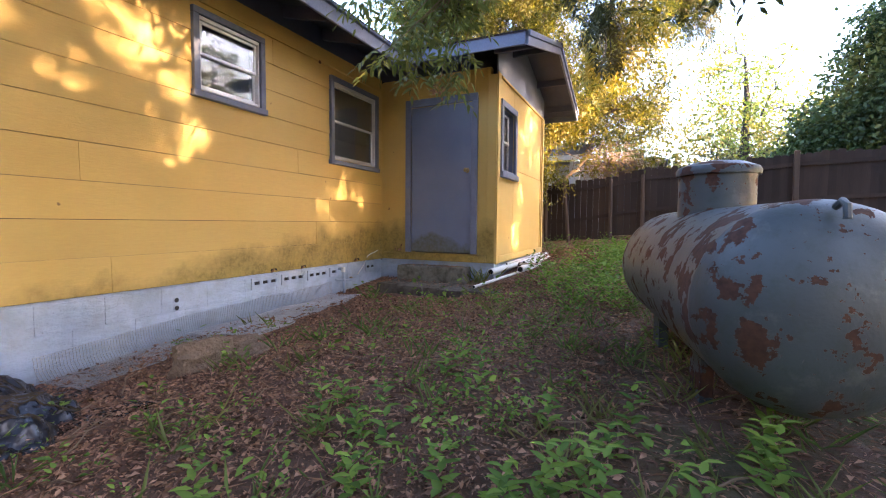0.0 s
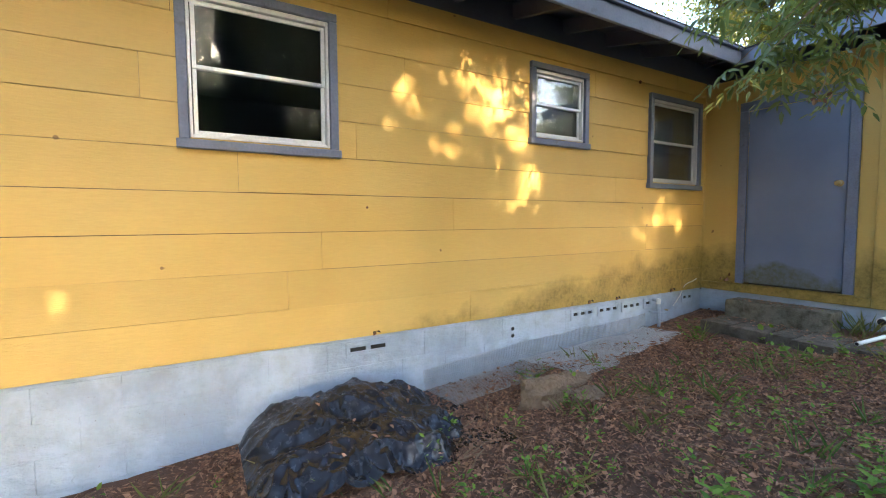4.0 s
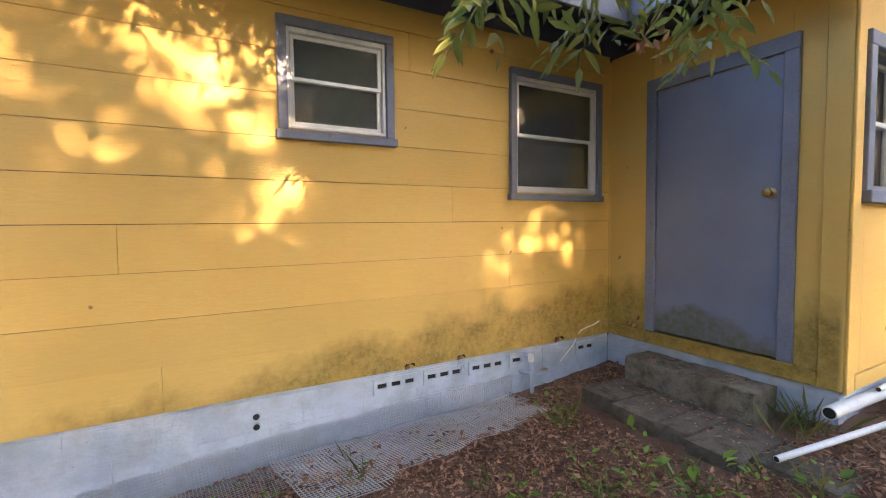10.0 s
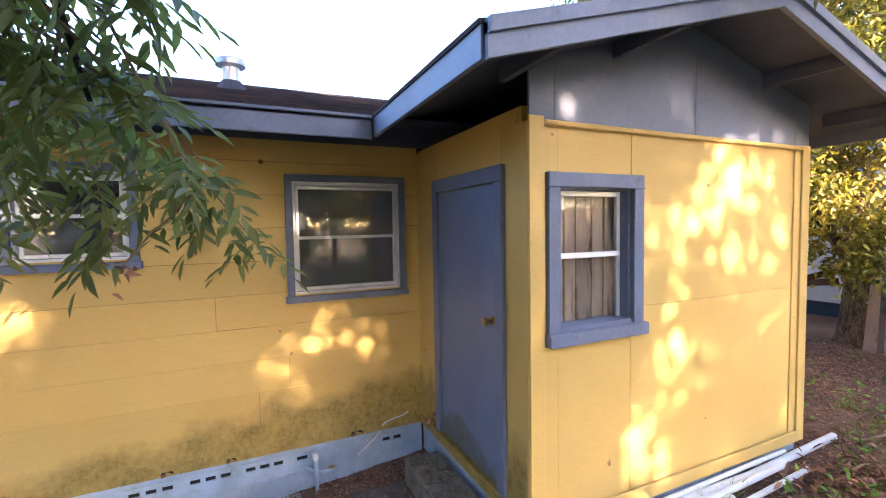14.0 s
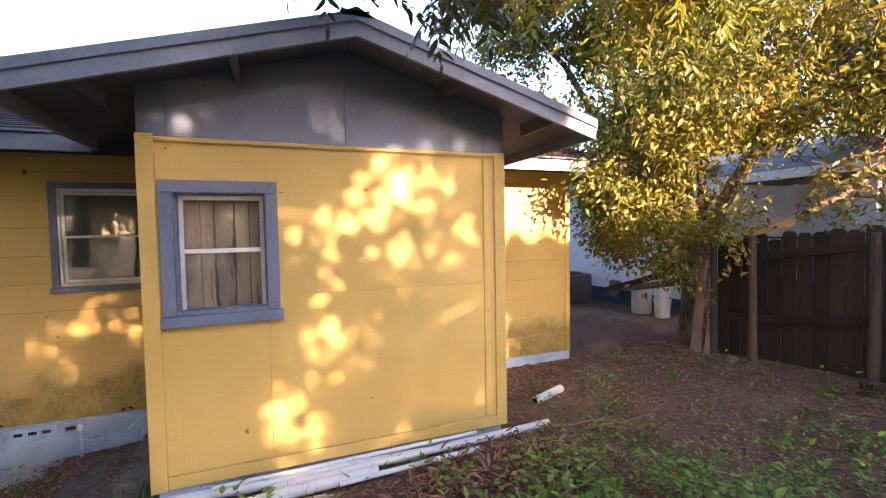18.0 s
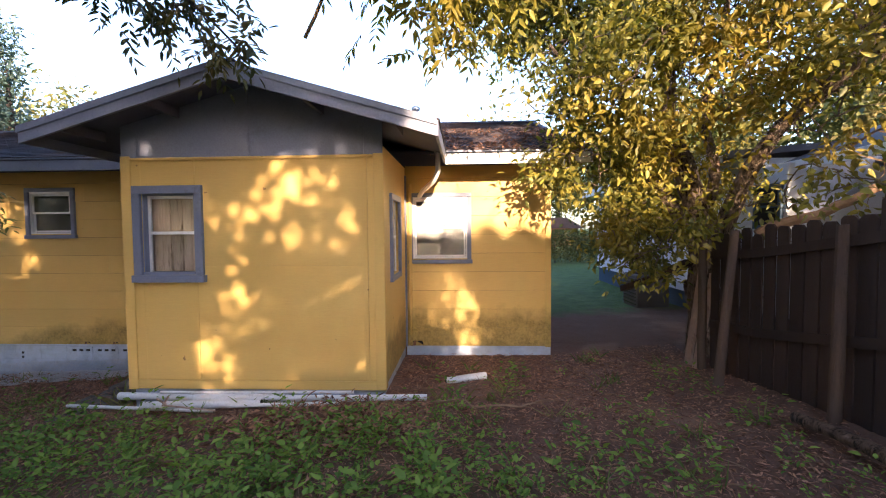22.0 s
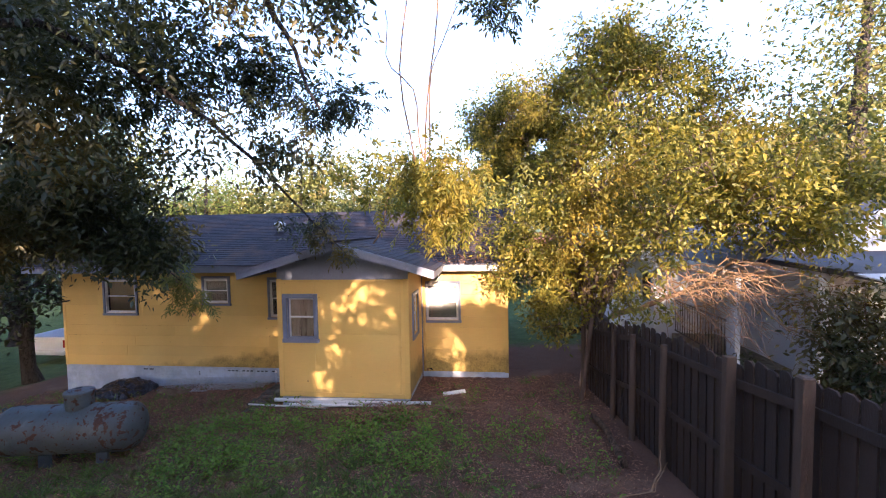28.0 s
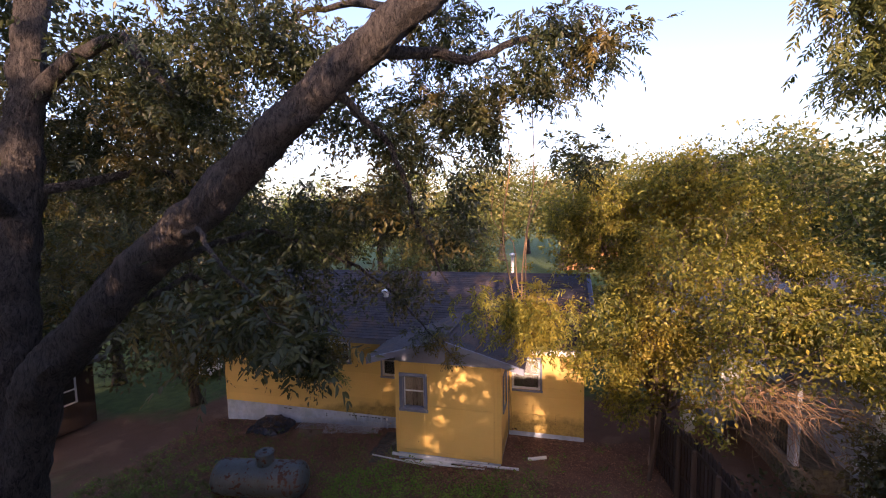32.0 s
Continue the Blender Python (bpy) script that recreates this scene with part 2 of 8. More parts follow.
def bark(name, a, b):
    """Shaggy bark: long ragged plates between dark furrows, lichen here and there."""
    m, nt, p = mat(name)
    v0 = coords(nt, (1, 1, 0.30))
    wob = node(nt, "ShaderNodeTexNoise", Scale=9.0, Detail=4.0)
    nt.links.new(v0, wob.inputs["Vector"])
    sc = nt.nodes.new("ShaderNodeVectorMath")
    sc.operation = "SCALE"
    sc.inputs["Scale"].default_value = 0.16
    nt.links.new(wob.outputs["Color"], sc.inputs[0])
    add = nt.nodes.new("ShaderNodeVectorMath")
    nt.links.new(v0, add.inputs[0])
    nt.links.new(sc.outputs[0], add.inputs[1])
    v = add.outputs[0]
    ridge = noise_fac(nt, v, 17.0, 6.0, 0.70, 0.45, 0.54)
    flake = noise_fac(nt, v, 48.0, 5.0, 0.7, 0.42, 0.58)
    c = mixc(nt, noise_fac(nt, v, 5.0), a, b)
    c = mixc(nt, ridge, tuple(k * 0.18 for k in a), c)
    c = mixc(nt, calc(nt, "MULTIPLY", flake, 0.5), c, tuple(k * 1.5 for k in b))
    c = mixc(nt, calc(nt, "MULTIPLY", noise_fac(nt, coords(nt), 3.5, 4.0, 0.6, 0.58, 0.72), 0.5), c, tuple(k * 1.3 for k in b))
    nt.links.new(c, p.inputs["Base Color"])
    p.inputs["Roughness"].default_value = 0.95
    bump(nt, p, calc(nt, "ADD", ridge, calc(nt, "MULTIPLY", flake, 0.5)), 1.0, 0.035)
    return m


def glass_mat():
    m, nt, p = mat("window_glass")
    p.inputs["Base Color"].default_value = (0.9, 0.95, 0.95, 1)
    p.inputs["Roughness"].default_value = 0.0
    p.inputs["Transmission Weight"].default_value = 1.0
    p.inputs["IOR"].default_value = 1.52
    return m


def shingles():
    m, nt, p = mat("asphalt_shingles")
    v = coords(nt)
    o = nt.nodes.new("ShaderNodeNewGeometry")
    c = mixc(nt, o.outputs["Random Per Island"], (0.027, 0.023, 0.031), (0.054, 0.046, 0.055))
    c = mixc(nt, noise_fac(nt, v, 1.3, 4.0, 0.6, 0.5, 0.75), c, (0.13, 0.075, 0.045))
    c = mixc(nt, noise_fac(nt, v, 160.0, 2.0, 0.5, 0.5, 0.8), c, (0.085, 0.078, 0.088))
    nt.links.new(c, p.inputs["Base Color"])
    p.inputs["Roughness"].default_value = 0.9
    bump(nt, p, noise_fac(nt, v, 180.0, 2.0, 0.5, 0.2, 0.8), 0.5, 0.004)
    return m


YELLOW = paint_yellow()
TRIM = surface("blue_grey_trim_paint", (0.125, 0.152, 0.232), (0.182, 0.212, 0.305), 4.0, 0.55, 70.0, 0.2, dirt=(0.08, 0.085, 0.10), dirt_at=(0.6, 0.8))
GABLE = surface("grey_gable_paint", (0.155, 0.185, 0.275), (0.21, 0.24, 0.335), 2.0, 0.6, 60.0, 0.15, dirt=(0.12, 0.13, 0.17), dirt_at=(0.55, 0.85))
FASCIA = surface("blue_grey_fascia_paint", (0.17, 0.20, 0.29), (0.24, 0.27, 0.37), 3.0, 0.55, 50.0, 0.2, dirt=(0.1, 0.1, 0.12), dirt_at=(0.6, 0.8))
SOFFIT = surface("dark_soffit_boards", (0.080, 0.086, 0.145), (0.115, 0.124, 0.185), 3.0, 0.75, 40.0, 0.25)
DOOR = paint_door()


def base_paint():
    """Pale blue paint over patched plaster: trowelled patches, hairline cracks, grey scuffs and soil splashes."""
    m, nt, p = mat("pale_blue_block_paint")
    v = coords(nt)
    c = mixc(nt, noise_fac(nt, v, 1.3, 5.0, 0.6, 0.42, 0.56), (0.30, 0.368, 0.48), (0.43, 0.508, 0.63))
    c = mixc(nt, calc(nt, "MULTIPLY", noise_fac(nt, v, 7.0, 6.0, 0.7, 0.45, 0.7), 0.5), c, (0.28, 0.30, 0.35))
    vo = node(nt, "ShaderNodeTexVoronoi", Scale=2.6)
    vo.feature = "DISTANCE_TO_EDGE"
    bent = nt.nodes.new("ShaderNodeVectorMath")
    wob = node(nt, "ShaderNodeTexNoise", Scale=7.0)
    nt.links.new(v, wob.inputs["Vector"])
    sc = nt.nodes.new("ShaderNodeVectorMath")
    sc.operation = "SCALE"
    sc.inputs["Scale"].default_value = 0.22
    nt.links.new(wob.outputs["Color"], sc.inputs[0])
    nt.links.new(v, bent.inputs[0])
    nt.links.new(sc.outputs[0], bent.inputs[1])
    nt.links.new(bent.outputs[0], vo.inputs["Vector"])
    crack = calc(nt, "MULTIPLY", ramp01(nt, vo.outputs["Distance"], 0.012, 0.004), noise_fac(nt, v, 1.9, 3.0, 0.5, 0.60, 0.68))
    c = mixc(nt, calc(nt, "MULTIPLY", crack, 0.4), c, (0.10, 0.09, 0.08))
    c = mixc(nt, noise_fac(nt, v, 34.0, 5.0, 0.7, 0.66, 0.74), c, (0.17, 0.12, 0.09))
    nt.links.new(c, p.inputs["Base Color"])
    p.inputs["Roughness"].default_value = 0.72
    trowel = noise_fac(nt, coords(nt, (1, 1, 2.2)), 9.0, 5.0, 0.6, 0.3, 0.7)
    bump(nt, p, calc(nt, "SUBTRACT", calc(nt, "ADD", calc(nt, "MULTIPLY", trowel, 0.8), calc(nt, "MULTIPLY", noise_fac(nt, v, 60.0), 0.15)), crack), 0.55, 0.012)
    return m


BASE = base_paint()
ALU = surface("weathered_aluminium", (0.62, 0.63, 0.65), (0.75, 0.76, 0.78), 6.0, 0.4, 80.0, 0.08, metal=0.35)
WHITE = surface("white_enamel", (0.72, 0.73, 0.74), (0.80, 0.80, 0.80), 5.0, 0.45, 60.0, 0.1)
PVC = surface("white_pvc", (0.66, 0.66, 0.63), (0.78, 0.78, 0.76), 5.0, 0.4, 60.0, 0.08, dirt=(0.36, 0.34, 0.28), dirt_at=(0.6, 0.75))
CONC = surface("mossy_concrete", (0.135, 0.124, 0.094), (0.285, 0.262, 0.205), 5.0, 0.92, 90.0, 0.9, dirt=(0.062, 0.057, 0.032), dirt_at=(0.45, 0.7), bump_d=0.01)
BLOCK = surface("damp_paving_block", (0.085, 0.072, 0.056), (0.180, 0.158, 0.124), 5.0, 0.92, 90.0, 0.9, dirt=(0.058, 0.046, 0.030), dirt_at=(0.45, 0.7), bump_d=0.01)
TANK = tank_paint()
RUST = surface("rusted_steel", (0.13, 0.06, 0.03), (0.2, 0.1, 0.05), 8.0, 0.8, 60.0, 0.5)
FENCE = surface("weathered_fence_boards", (0.032, 0.020, 0.0145), (0.060, 0.037, 0.026), 1.2, 0.9, 40.0, 0.6, stretch=(3, 3, 0.4), vary=0.5, dirt=(0.025, 0.018, 0.013), dirt_at=(0.55, 0.8))
POST = surface("grey_timber_post", (0.062, 0.040, 0.027), (0.115, 0.077, 0.052), 1.5, 0.9, 40.0, 0.6, stretch=(4, 4, 0.5), vary=0.3)
RAWWOOD = surface("weathered_raw_boards", (0.34, 0.225, 0.16), (0.54, 0.41, 0.315), 2.5, 0.85, 26.0, 0.4, stretch=(1, 3.0, 0.4), vary=0.5, dirt=(0.14, 0.075, 0.045), dirt_at=(0.56, 0.68))
BAG = surface("black_plastic_sheet", (0.010, 0.011, 0.016), (0.020, 0.021, 0.030), 4.0, 0.24, 30.0, 0.05)
BRASS = surface("tarnished_brass", (0.35, 0.25, 0.11), (0.46, 0.34, 0.16), 9.0, 0.32, 90.0, 0.1, metal=1.0)
MESHWIRE = surface("galvanised_wire", (0.34, 0.35, 0.37), (0.56, 0.57, 0.58), 9.0, 0.38, 90.0, 0.1, metal=0.4)
LATH = surface("bright_galvanised_lath", (0.46, 0.47, 0.49), (0.68, 0.68, 0.69), 9.0, 0.35, 90.0, 0.1, metal=0.2)
ROCK = surface("sandstone", (0.15, 0.10, 0.065), (0.27, 0.185, 0.12), 6.0, 0.9, 40.0, 0.9, bump_d=0.02)
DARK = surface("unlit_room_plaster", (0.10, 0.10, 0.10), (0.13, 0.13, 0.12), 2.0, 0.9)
# dark wall core: seen in the board gaps, it paints the laps' shadow lines
LAP_SHADE = surface("dark_felt_sheathing", (0.035, 0.026, 0.018), (0.055, 0.04, 0.026), 3.0, 0.9)
# near-black colour that stands in for the shade inside holes and behind far panes
PAINTED_DARK = surface("dark_void", (0.012, 0.012, 0.012), (0.02, 0.02, 0.02), 2.0, 0.95)
SOIL = soil()
PECAN_BARK = bark("pecan_bark", (0.024, 0.020, 0.018), (0.080, 0.067, 0.058))
GREY_BARK = bark("smooth_grey_bark", (0.14, 0.10, 0.070), (0.24, 0.18, 0.125))
TWIG = surface("dry_twig_bark", (0.19, 0.115, 0.065), (0.33, 0.22, 0.13), 5.0, 0.9, 50.0, 0.3)
LEAF = leafy("broad_leaves", (0.056, 0.075, 0.014), (0.305, 0.275, 0.040), 0.50, 0.38, warm=(0.33, 0.25, 0.036))
# pecan leaves twice: the crown's shade darkens PECAN, BOUGH is the lighter copy
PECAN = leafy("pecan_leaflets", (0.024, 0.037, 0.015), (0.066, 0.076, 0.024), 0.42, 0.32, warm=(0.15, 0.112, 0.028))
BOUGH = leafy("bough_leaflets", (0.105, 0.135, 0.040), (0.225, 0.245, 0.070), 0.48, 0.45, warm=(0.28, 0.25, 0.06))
FAR_LEAF = leafy("far_leaves", (0.044, 0.068, 0.018), (0.14, 0.150, 0.032), 0.65, 0.32, warm=(0.22, 0.18, 0.055))
MOUND_LEAF = leafy("vine_mound_leaves", (0.030, 0.062, 0.024), (0.095, 0.140, 0.042), 0.55, 0.4, warm=(0.20, 0.20, 0.05))
# bright haze put into the leaf colour of the hazy trees
HAZE_LEAF = leafy("vine_leaves", (0.075, 0.13, 0.03), (0.19, 0.24, 0.05), 0.55, 0.45, warm=(0.30, 0.25, 0.06))
WEED = leafy("weed_leaves", (0.085, 0.17, 0.027), (0.24, 0.36, 0.06), 0.7, 0.35)
GRASS = leafy("grass_blades", (0.080, 0.145, 0.030), (0.19, 0.26, 0.065), 0.55, 0.4, warm=(0.25, 0.23, 0.08))
LITTER = leafy("dead_leaf_litter", (0.100, 0.046, 0.028), (0.50, 0.275, 0.165), 0.8, 0.1)
CEDAR = leafy("blue_green_needles", (0.028, 0.058, 0.046), (0.062, 0.105, 0.085), 0.6, 0.3)
GLASS = glass_mat()


def screen_mat():
    """Fine grey insect mesh: most light passes, the threads catch some."""
    m, nt, p = mat("insect_mesh")
    c = mixc(nt, noise_fac(nt, coords(nt), 5.0, 4.0, 0.6), (0.21, 0.20, 0.20), (0.30, 0.29, 0.28))
    nt.links.new(c, p.inputs["Base Color"])
    p.inputs["Roughness"].default_value = 0.55
    t = nt.nodes.new("ShaderNodeBsdfTransparent")
    s = node(nt, "ShaderNodeMixShader", Fac=0.45)
    nt.links.new(t.outputs[0], s.inputs[1])
    nt.links.new(p.outputs[0], s.inputs[2])
    nt.links.new(s.outputs[0], nt.nodes["Material Output"].inputs["Surface"])
    return m


SCREEN = screen_mat()
SHINGLE = shingles()


# ---- building helpers ----
class Mesh:
    """Collects vertices and faces for one mesh."""

    def __init__(self):
        self.v, self.f = [], []

    def quad(self, *pts):
        n = len(self.v)
        self.v += [tuple(p) for p in pts]
        self.f.append(tuple(range(n, n + len(pts))))
        return self

    def hexa(self, p):
        """Eight corners: four below, four above, both anticlockwise from above."""
        n = len(self.v)
        self.v += [tuple(q) for q in p]
        self.f += [tuple(n + i for i in q) for q in ((3, 2, 1, 0), (4, 5, 6, 7), (0, 1, 5, 4), (1, 2, 6, 5), (2, 3, 7, 6), (3, 0, 4, 7))]
        return self

    def box(self, x0, x1, y0, y1, z0, z1, c=0.0):
        """A box, with its edges cut by c."""
        x0, x1, y0, y1, z0, z1 = min(x0, x1), max(x0, x1), min(y0, y1), max(y0, y1), min(z0, z1), max(z0, z1)
        c = min(c, 0.45 * min(x1 - x0, y1 - y0, z1 - z0))
        if c <= 0:
            return self.hexa([(x0, y0, z0), (x1, y0, z0), (x1, y1, z0), (x0, y1, z0), (x0, y0, z1), (x1, y0, z1), (x1, y1, z1), (x0, y1, z1)])
        n = len(self.v)
        idx = {}
        lo, hi = (x0, y0, z0), (x1, y1, z1)
        for i in range(8):
            s = (i & 1, i >> 1 & 1, i >> 2 & 1)
            for a in range(3):
                idx[i, a] = len(self.v)
                self.v.append(tuple((hi[k] if s[k] else lo[k]) + (0 if k == a else (-c if s[k] else c)) for k in range(3)))
        for a in range(3):
            b, d = (a + 1) % 3, (a + 2) % 3
            for s in (0, 1):
                q = [idx[(s << a) | (i << b) | (j << d), a] for i, j in ((0, 0), (1, 0), (1, 1), (0, 1))]
                self.f.append(tuple(q if s else q[::-1]))
            for i in (0, 1):
                for j in (0, 1):
                    k0, k1 = (i << b) | (j << d), (i << b) | (j << d) | (1 << a)
                    q = [idx[k0, b], idx[k1, b], idx[k1, d], idx[k0, d]]
                    self.f.append(tuple(q if i != j else q[::-1]))
        for i in range(8):
            q = [idx[i, 0], idx[i, 1], idx[i, 2]]
            odd = (i & 1) + (i >> 1 & 1) + (i >> 2 & 1)
            self.f.append(tuple(q if odd % 2 else q[::-1]))
        return self

    def tube(self, pts, radii, sides=8, cap=True):
        """A tapered tube along a line of points."""
        pts = [Vector(p) for p in pts]
        n0 = len(self.v)
        side = None
        for i, p in enumerate(pts):
            d = (pts[min(i + 1, len(pts) - 1)] - pts[max(i - 1, 0)])
            d = d.normalized() if d.length > 1e-9 else Vector((0, 0, 1))
            if side is None:
                side = d.orthogonal().normalized()
            side = (side - d * side.dot(d))
            side = side.normalized() if side.length > 1e-6 else d.orthogonal().normalized()
            up = d.cross(side)
            r = radii[i] if isinstance(radii, (list, tuple)) else radii
            for k in range(sides):
                a = 2 * math.pi * k / sides
                self.v.append(tuple(p + side * (r * math.cos(a)) + up * (r * math.sin(a))))
        for i in range(len(pts) - 1):
            for k in range(sides):
                a, b = n0 + i * sides + k, n0 + i * sides + (k + 1) % sides
                self.f.append((a, b, b + sides, a + sides))
        if cap:
            self.f.append(tuple(n0 + k for k in reversed(range(sides))))
            self.f.append(tuple(n0 + (len(pts) - 1) * sides + k for k in range(sides)))
        return self

    def lathe(self, profile, centre, axis="z", sides=24):
        """A turned shape: profile is a list of (radius, along)."""
        n0 = len(self.v)
        cx, cy, cz = centre
        for r, h in profile:
            for k in range(sides):
                a = 2 * math.pi * k / sides
                u, w = r * math.cos(a), r * math.sin(a)
                self.v.append({"z": (cx + u, cy + w, cz + h), "y": (cx + w, cy + h, cz + u), "x": (cx + h, cy + u, cz + w)}[axis])
        for i in range(len(profile) - 1):
            for k in range(sides):
                a, b = n0 + i * sides + k, n0 + i * sides + (k + 1) % sides
                self.f.append((a, b, b + sides, a + sides))
        self.f.append(tuple(n0 + k for k in reversed(range(sides))))
        self.f.append(tuple(n0 + (len(profile) - 1) * sides + k for k in range(sides)))
        return self


def mesh_data(name, m, material, off=(0, 0, 0), smooth=False):
    d = bpy.data.meshes.new(name)
    ox, oy, oz = off
    d.from_pydata([(x - ox, y - oy, z - oz) for x, y, z in m.v], [], m.f)
    d.materials.append(material)
    if smooth:
        d.polygons.foreach_set("use_smooth", [True] * len(d.polygons))
        d.set_sharp_from_angle(angle=radians(40))
    d.update()
    return d


def origin(ob):
    p = Vector((0, 0, 0))
    while ob:
        p += ob.location
        ob = ob.parent
    return p


def part(name, m, material, parent, label="", smooth=False):
    """Links the collected mesh as one object under a thing or a part."""
    ob = new(name, mesh_data(name, m, material, origin(parent), smooth))
    ob.parent = parent
    return tagged(ob, label)


def thing(name, loc, label, category, group="", kind=""):
    ob = new(name)
    ob.empty_display_size = 0.1
    ob.location = loc
    return tagged(ob, label, category, group, kind)


def solid(name, m, material, label, category, group="", kind="", smooth=False, loc=(0, 0, 0)):
    """A thing that is one mesh."""
    ob = new(name, mesh_data(name, m, material, loc, smooth))
    ob.location = loc
    return tagged(ob, label, category, group, kind)


def arrays_mesh(name, verts, faces, material):
    """A mesh from arrays: verts (N, 3), faces (M, 3)."""
    d = bpy.data.meshes.new(name)
    d.vertices.add(len(verts))
    d.vertices.foreach_set("co", np.ascontiguousarray(verts, np.float32).ravel())
    d.loops.add(faces.size)
    d.loops.foreach_set("vertex_index", np.ascontiguousarray(faces, np.int32).ravel())
    d.polygons.add(len(faces))
    d.polygons.foreach_set("loop_start", np.arange(0, faces.size, faces.shape[1], dtype=np.int32))
    d.materials.append(material)
    d.update(calc_edges=True)
    return d


rng = np.random.default_rng(5)


def unit(a):
    return a / np.maximum(np.linalg.norm(a, axis=-1, keepdims=True), 1e-9)


def leaves(centres, ways, length, width, fold=0.25, normals=None, plain=False):
    """Folded pointed leaves, six corners each, or four for small and far ones: centres are their stalk ends, ways the directions they point."""
    n = len(centres)
    ways = unit(ways)
    if normals is None:
        normals = rng.normal(size=(n, 3)) + (0, 0, 0.9)
    side = unit(np.cross(ways, normals))
    up = np.cross(side, ways)
    length = np.broadcast_to(np.asarray(length, float), (n,))[:, None]
    width = np.broadcast_to(np.asarray(width, float), (n,))[:, None] / 2
    if plain:
        v = np.empty((n, 4, 3))
        v[:, 0] = centres
        v[:, 1] = centres + ways * length * 0.45 + side * width + up * width * fold
        v[:, 2] = centres + ways * length - up * length * 0.10
        v[:, 3] = centres + ways * length * 0.45 - side * width + up * width * fold
        return v.reshape(-1, 3), (np.arange(n)[:, None, None] * 4 + np.array([(0, 1, 2), (0, 2, 3)])[None]).reshape(-1, 3)
    v = np.empty((n, 6, 3))
    v[:, 0] = centres
    v[:, 1] = centres + ways * length * 0.30 + side * width + up * width * fold
    v[:, 2] = centres + ways * length * 0.68 + side * width * 0.72 + up * width * fold * 0.4
    v[:, 3] = centres + ways * length - up * length * 0.10
    v[:, 4] = centres + ways * length * 0.68 - side * width * 0.72 + up * width * fold * 0.4
    v[:, 5] = centres + ways * length * 0.30 - side * width + up * width * fold
    f = np.array([(0, 1, 3), (1, 2, 3), (0, 3, 5), (5, 3, 4)])
    faces = (np.arange(n)[:, None, None] * 6 + f[None]).reshape(-1, 3)
    return v.reshape(-1, 3), faces


# ---- ground ----
GY = (-80, -13, -9, -7, -5.4, -4, -3, -1.3, 0, 1.5, 3, 4.7, 6.4, 9, 80)
GZ = (-1.6, -0.85, -0.46, -0.28, -0.17, -0.10, -0.02, 0.03, 0.15, 0.28, 0.29, 0.30, 0.46, 0.55, 0.55)


def ground_z(x, y):
    """Height of the yard: it climbs away from the low end of the house and towards the open side."""
    x, y = np.asarray(x, float), np.asarray(y, float)
    z = np.interp(y, GY, GZ) + 0.035 * np.clip(x, -6, 14)
    z = z + 0.025 * np.sin(1.7 * x + 0.6 * y) * np.sin(1.3 * y - 0.4 * x) * np.clip((x - 0.2) * 2, 0, 1)
    return z


def gz(x, y):
    return float(ground_z(x, y))


def spaced(lo, fine_lo, fine_hi, hi, step):
    a = np.arange(fine_lo, fine_hi, step)
    left = fine_lo - np.cumsum(step * 1.35 ** np.arange(1, 26))
    right = a[-1] + np.cumsum(step * 1.35 ** np.arange(1, 26))
    return np.concatenate([[lo], left[left > lo][::-1], a, right[right < hi], [hi]])


gx_, gy_ = spaced(-900, -2.5, 13.5, 900, 0.11), spaced(-900, -8.5, 9, 900, 0.11)
GX, GYY = np.meshgrid(gx_, gy_, indexing="ij")
GV = np.stack([GX, GYY, ground_z(GX, GYY) + rng.normal(0, 0.006, GX.shape)], -1).reshape(-1, 3)
ni, nj = GX.shape
ii = (np.arange(ni - 1)[:, None] * nj + np.arange(nj - 1)[None]).ravel()
ground = new("ground", arrays_mesh("ground", GV, np.stack([ii, ii + nj, ii + nj + 1, ii + 1], -1), SOIL))
ground.data.polygons.foreach_set("use_smooth", [True] * len(ground.data.polygons))
tagged(ground, "bare dark soil yard with leaf litter, lawn beyond", "ground", kind="structure")

# ---- main house ----
Y_LOW, Y_HIGH, DEPTH = -6.86, 4.75, -7.0
SB, LAP = 0.43, 0.264
WALL_TOP = 2.98
PX, PY, PB, PTOP = 1.75, 2.71, 0.445, 2.85

# openings of the long wall: y0, y1, z0, z1 of the outer trim
WINS = [(-5.66, -4.69, 1.755, 2.73), (-2.90, -2.145, 2.015, 2.745), (-1.155, -0.135, 1.67, 2.71), (2.76, 3.64, 1.62, 2.60)]
T = 0.057
HOLES = [(a + T, b - T, c + T, d - T) for a, b, c, d in WINS]


def rect_minus(y0, y1, z0, z1, holes):
    """Rectangles that cover y0..y1, z0..z1 but for the holes."""
    out = [(y0, y1, z0, z1)]
    for a, b, c, d in holes:
        nxt = []
        for p, q, r, s in out:
            if b <= p or a >= q or d <= r or c >= s:
                nxt.append((p, q, r, s))
                continue
            if a > p:
                nxt.append((p, a, r, s))
            if b < q:
                nxt.append((b, q, r, s))
            m0, m1 = max(a, p), min(b, q)
            if c > r:
                nxt.append((m0, m1, r, c))
            if d < s:
                nxt.append((m0, m1, d, s))
        out = nxt
    return out


def wall_x(name, x0, x1, y0, y1, z0, z1, holes, material, label):
    m = Mesh()
    for a, b, c, d in rect_minus(y0, y1, z0, z1, holes):
        m.box(x0, x1, a, b, c, d)
    return solid(name, m, material, label, "wall", kind="structure")


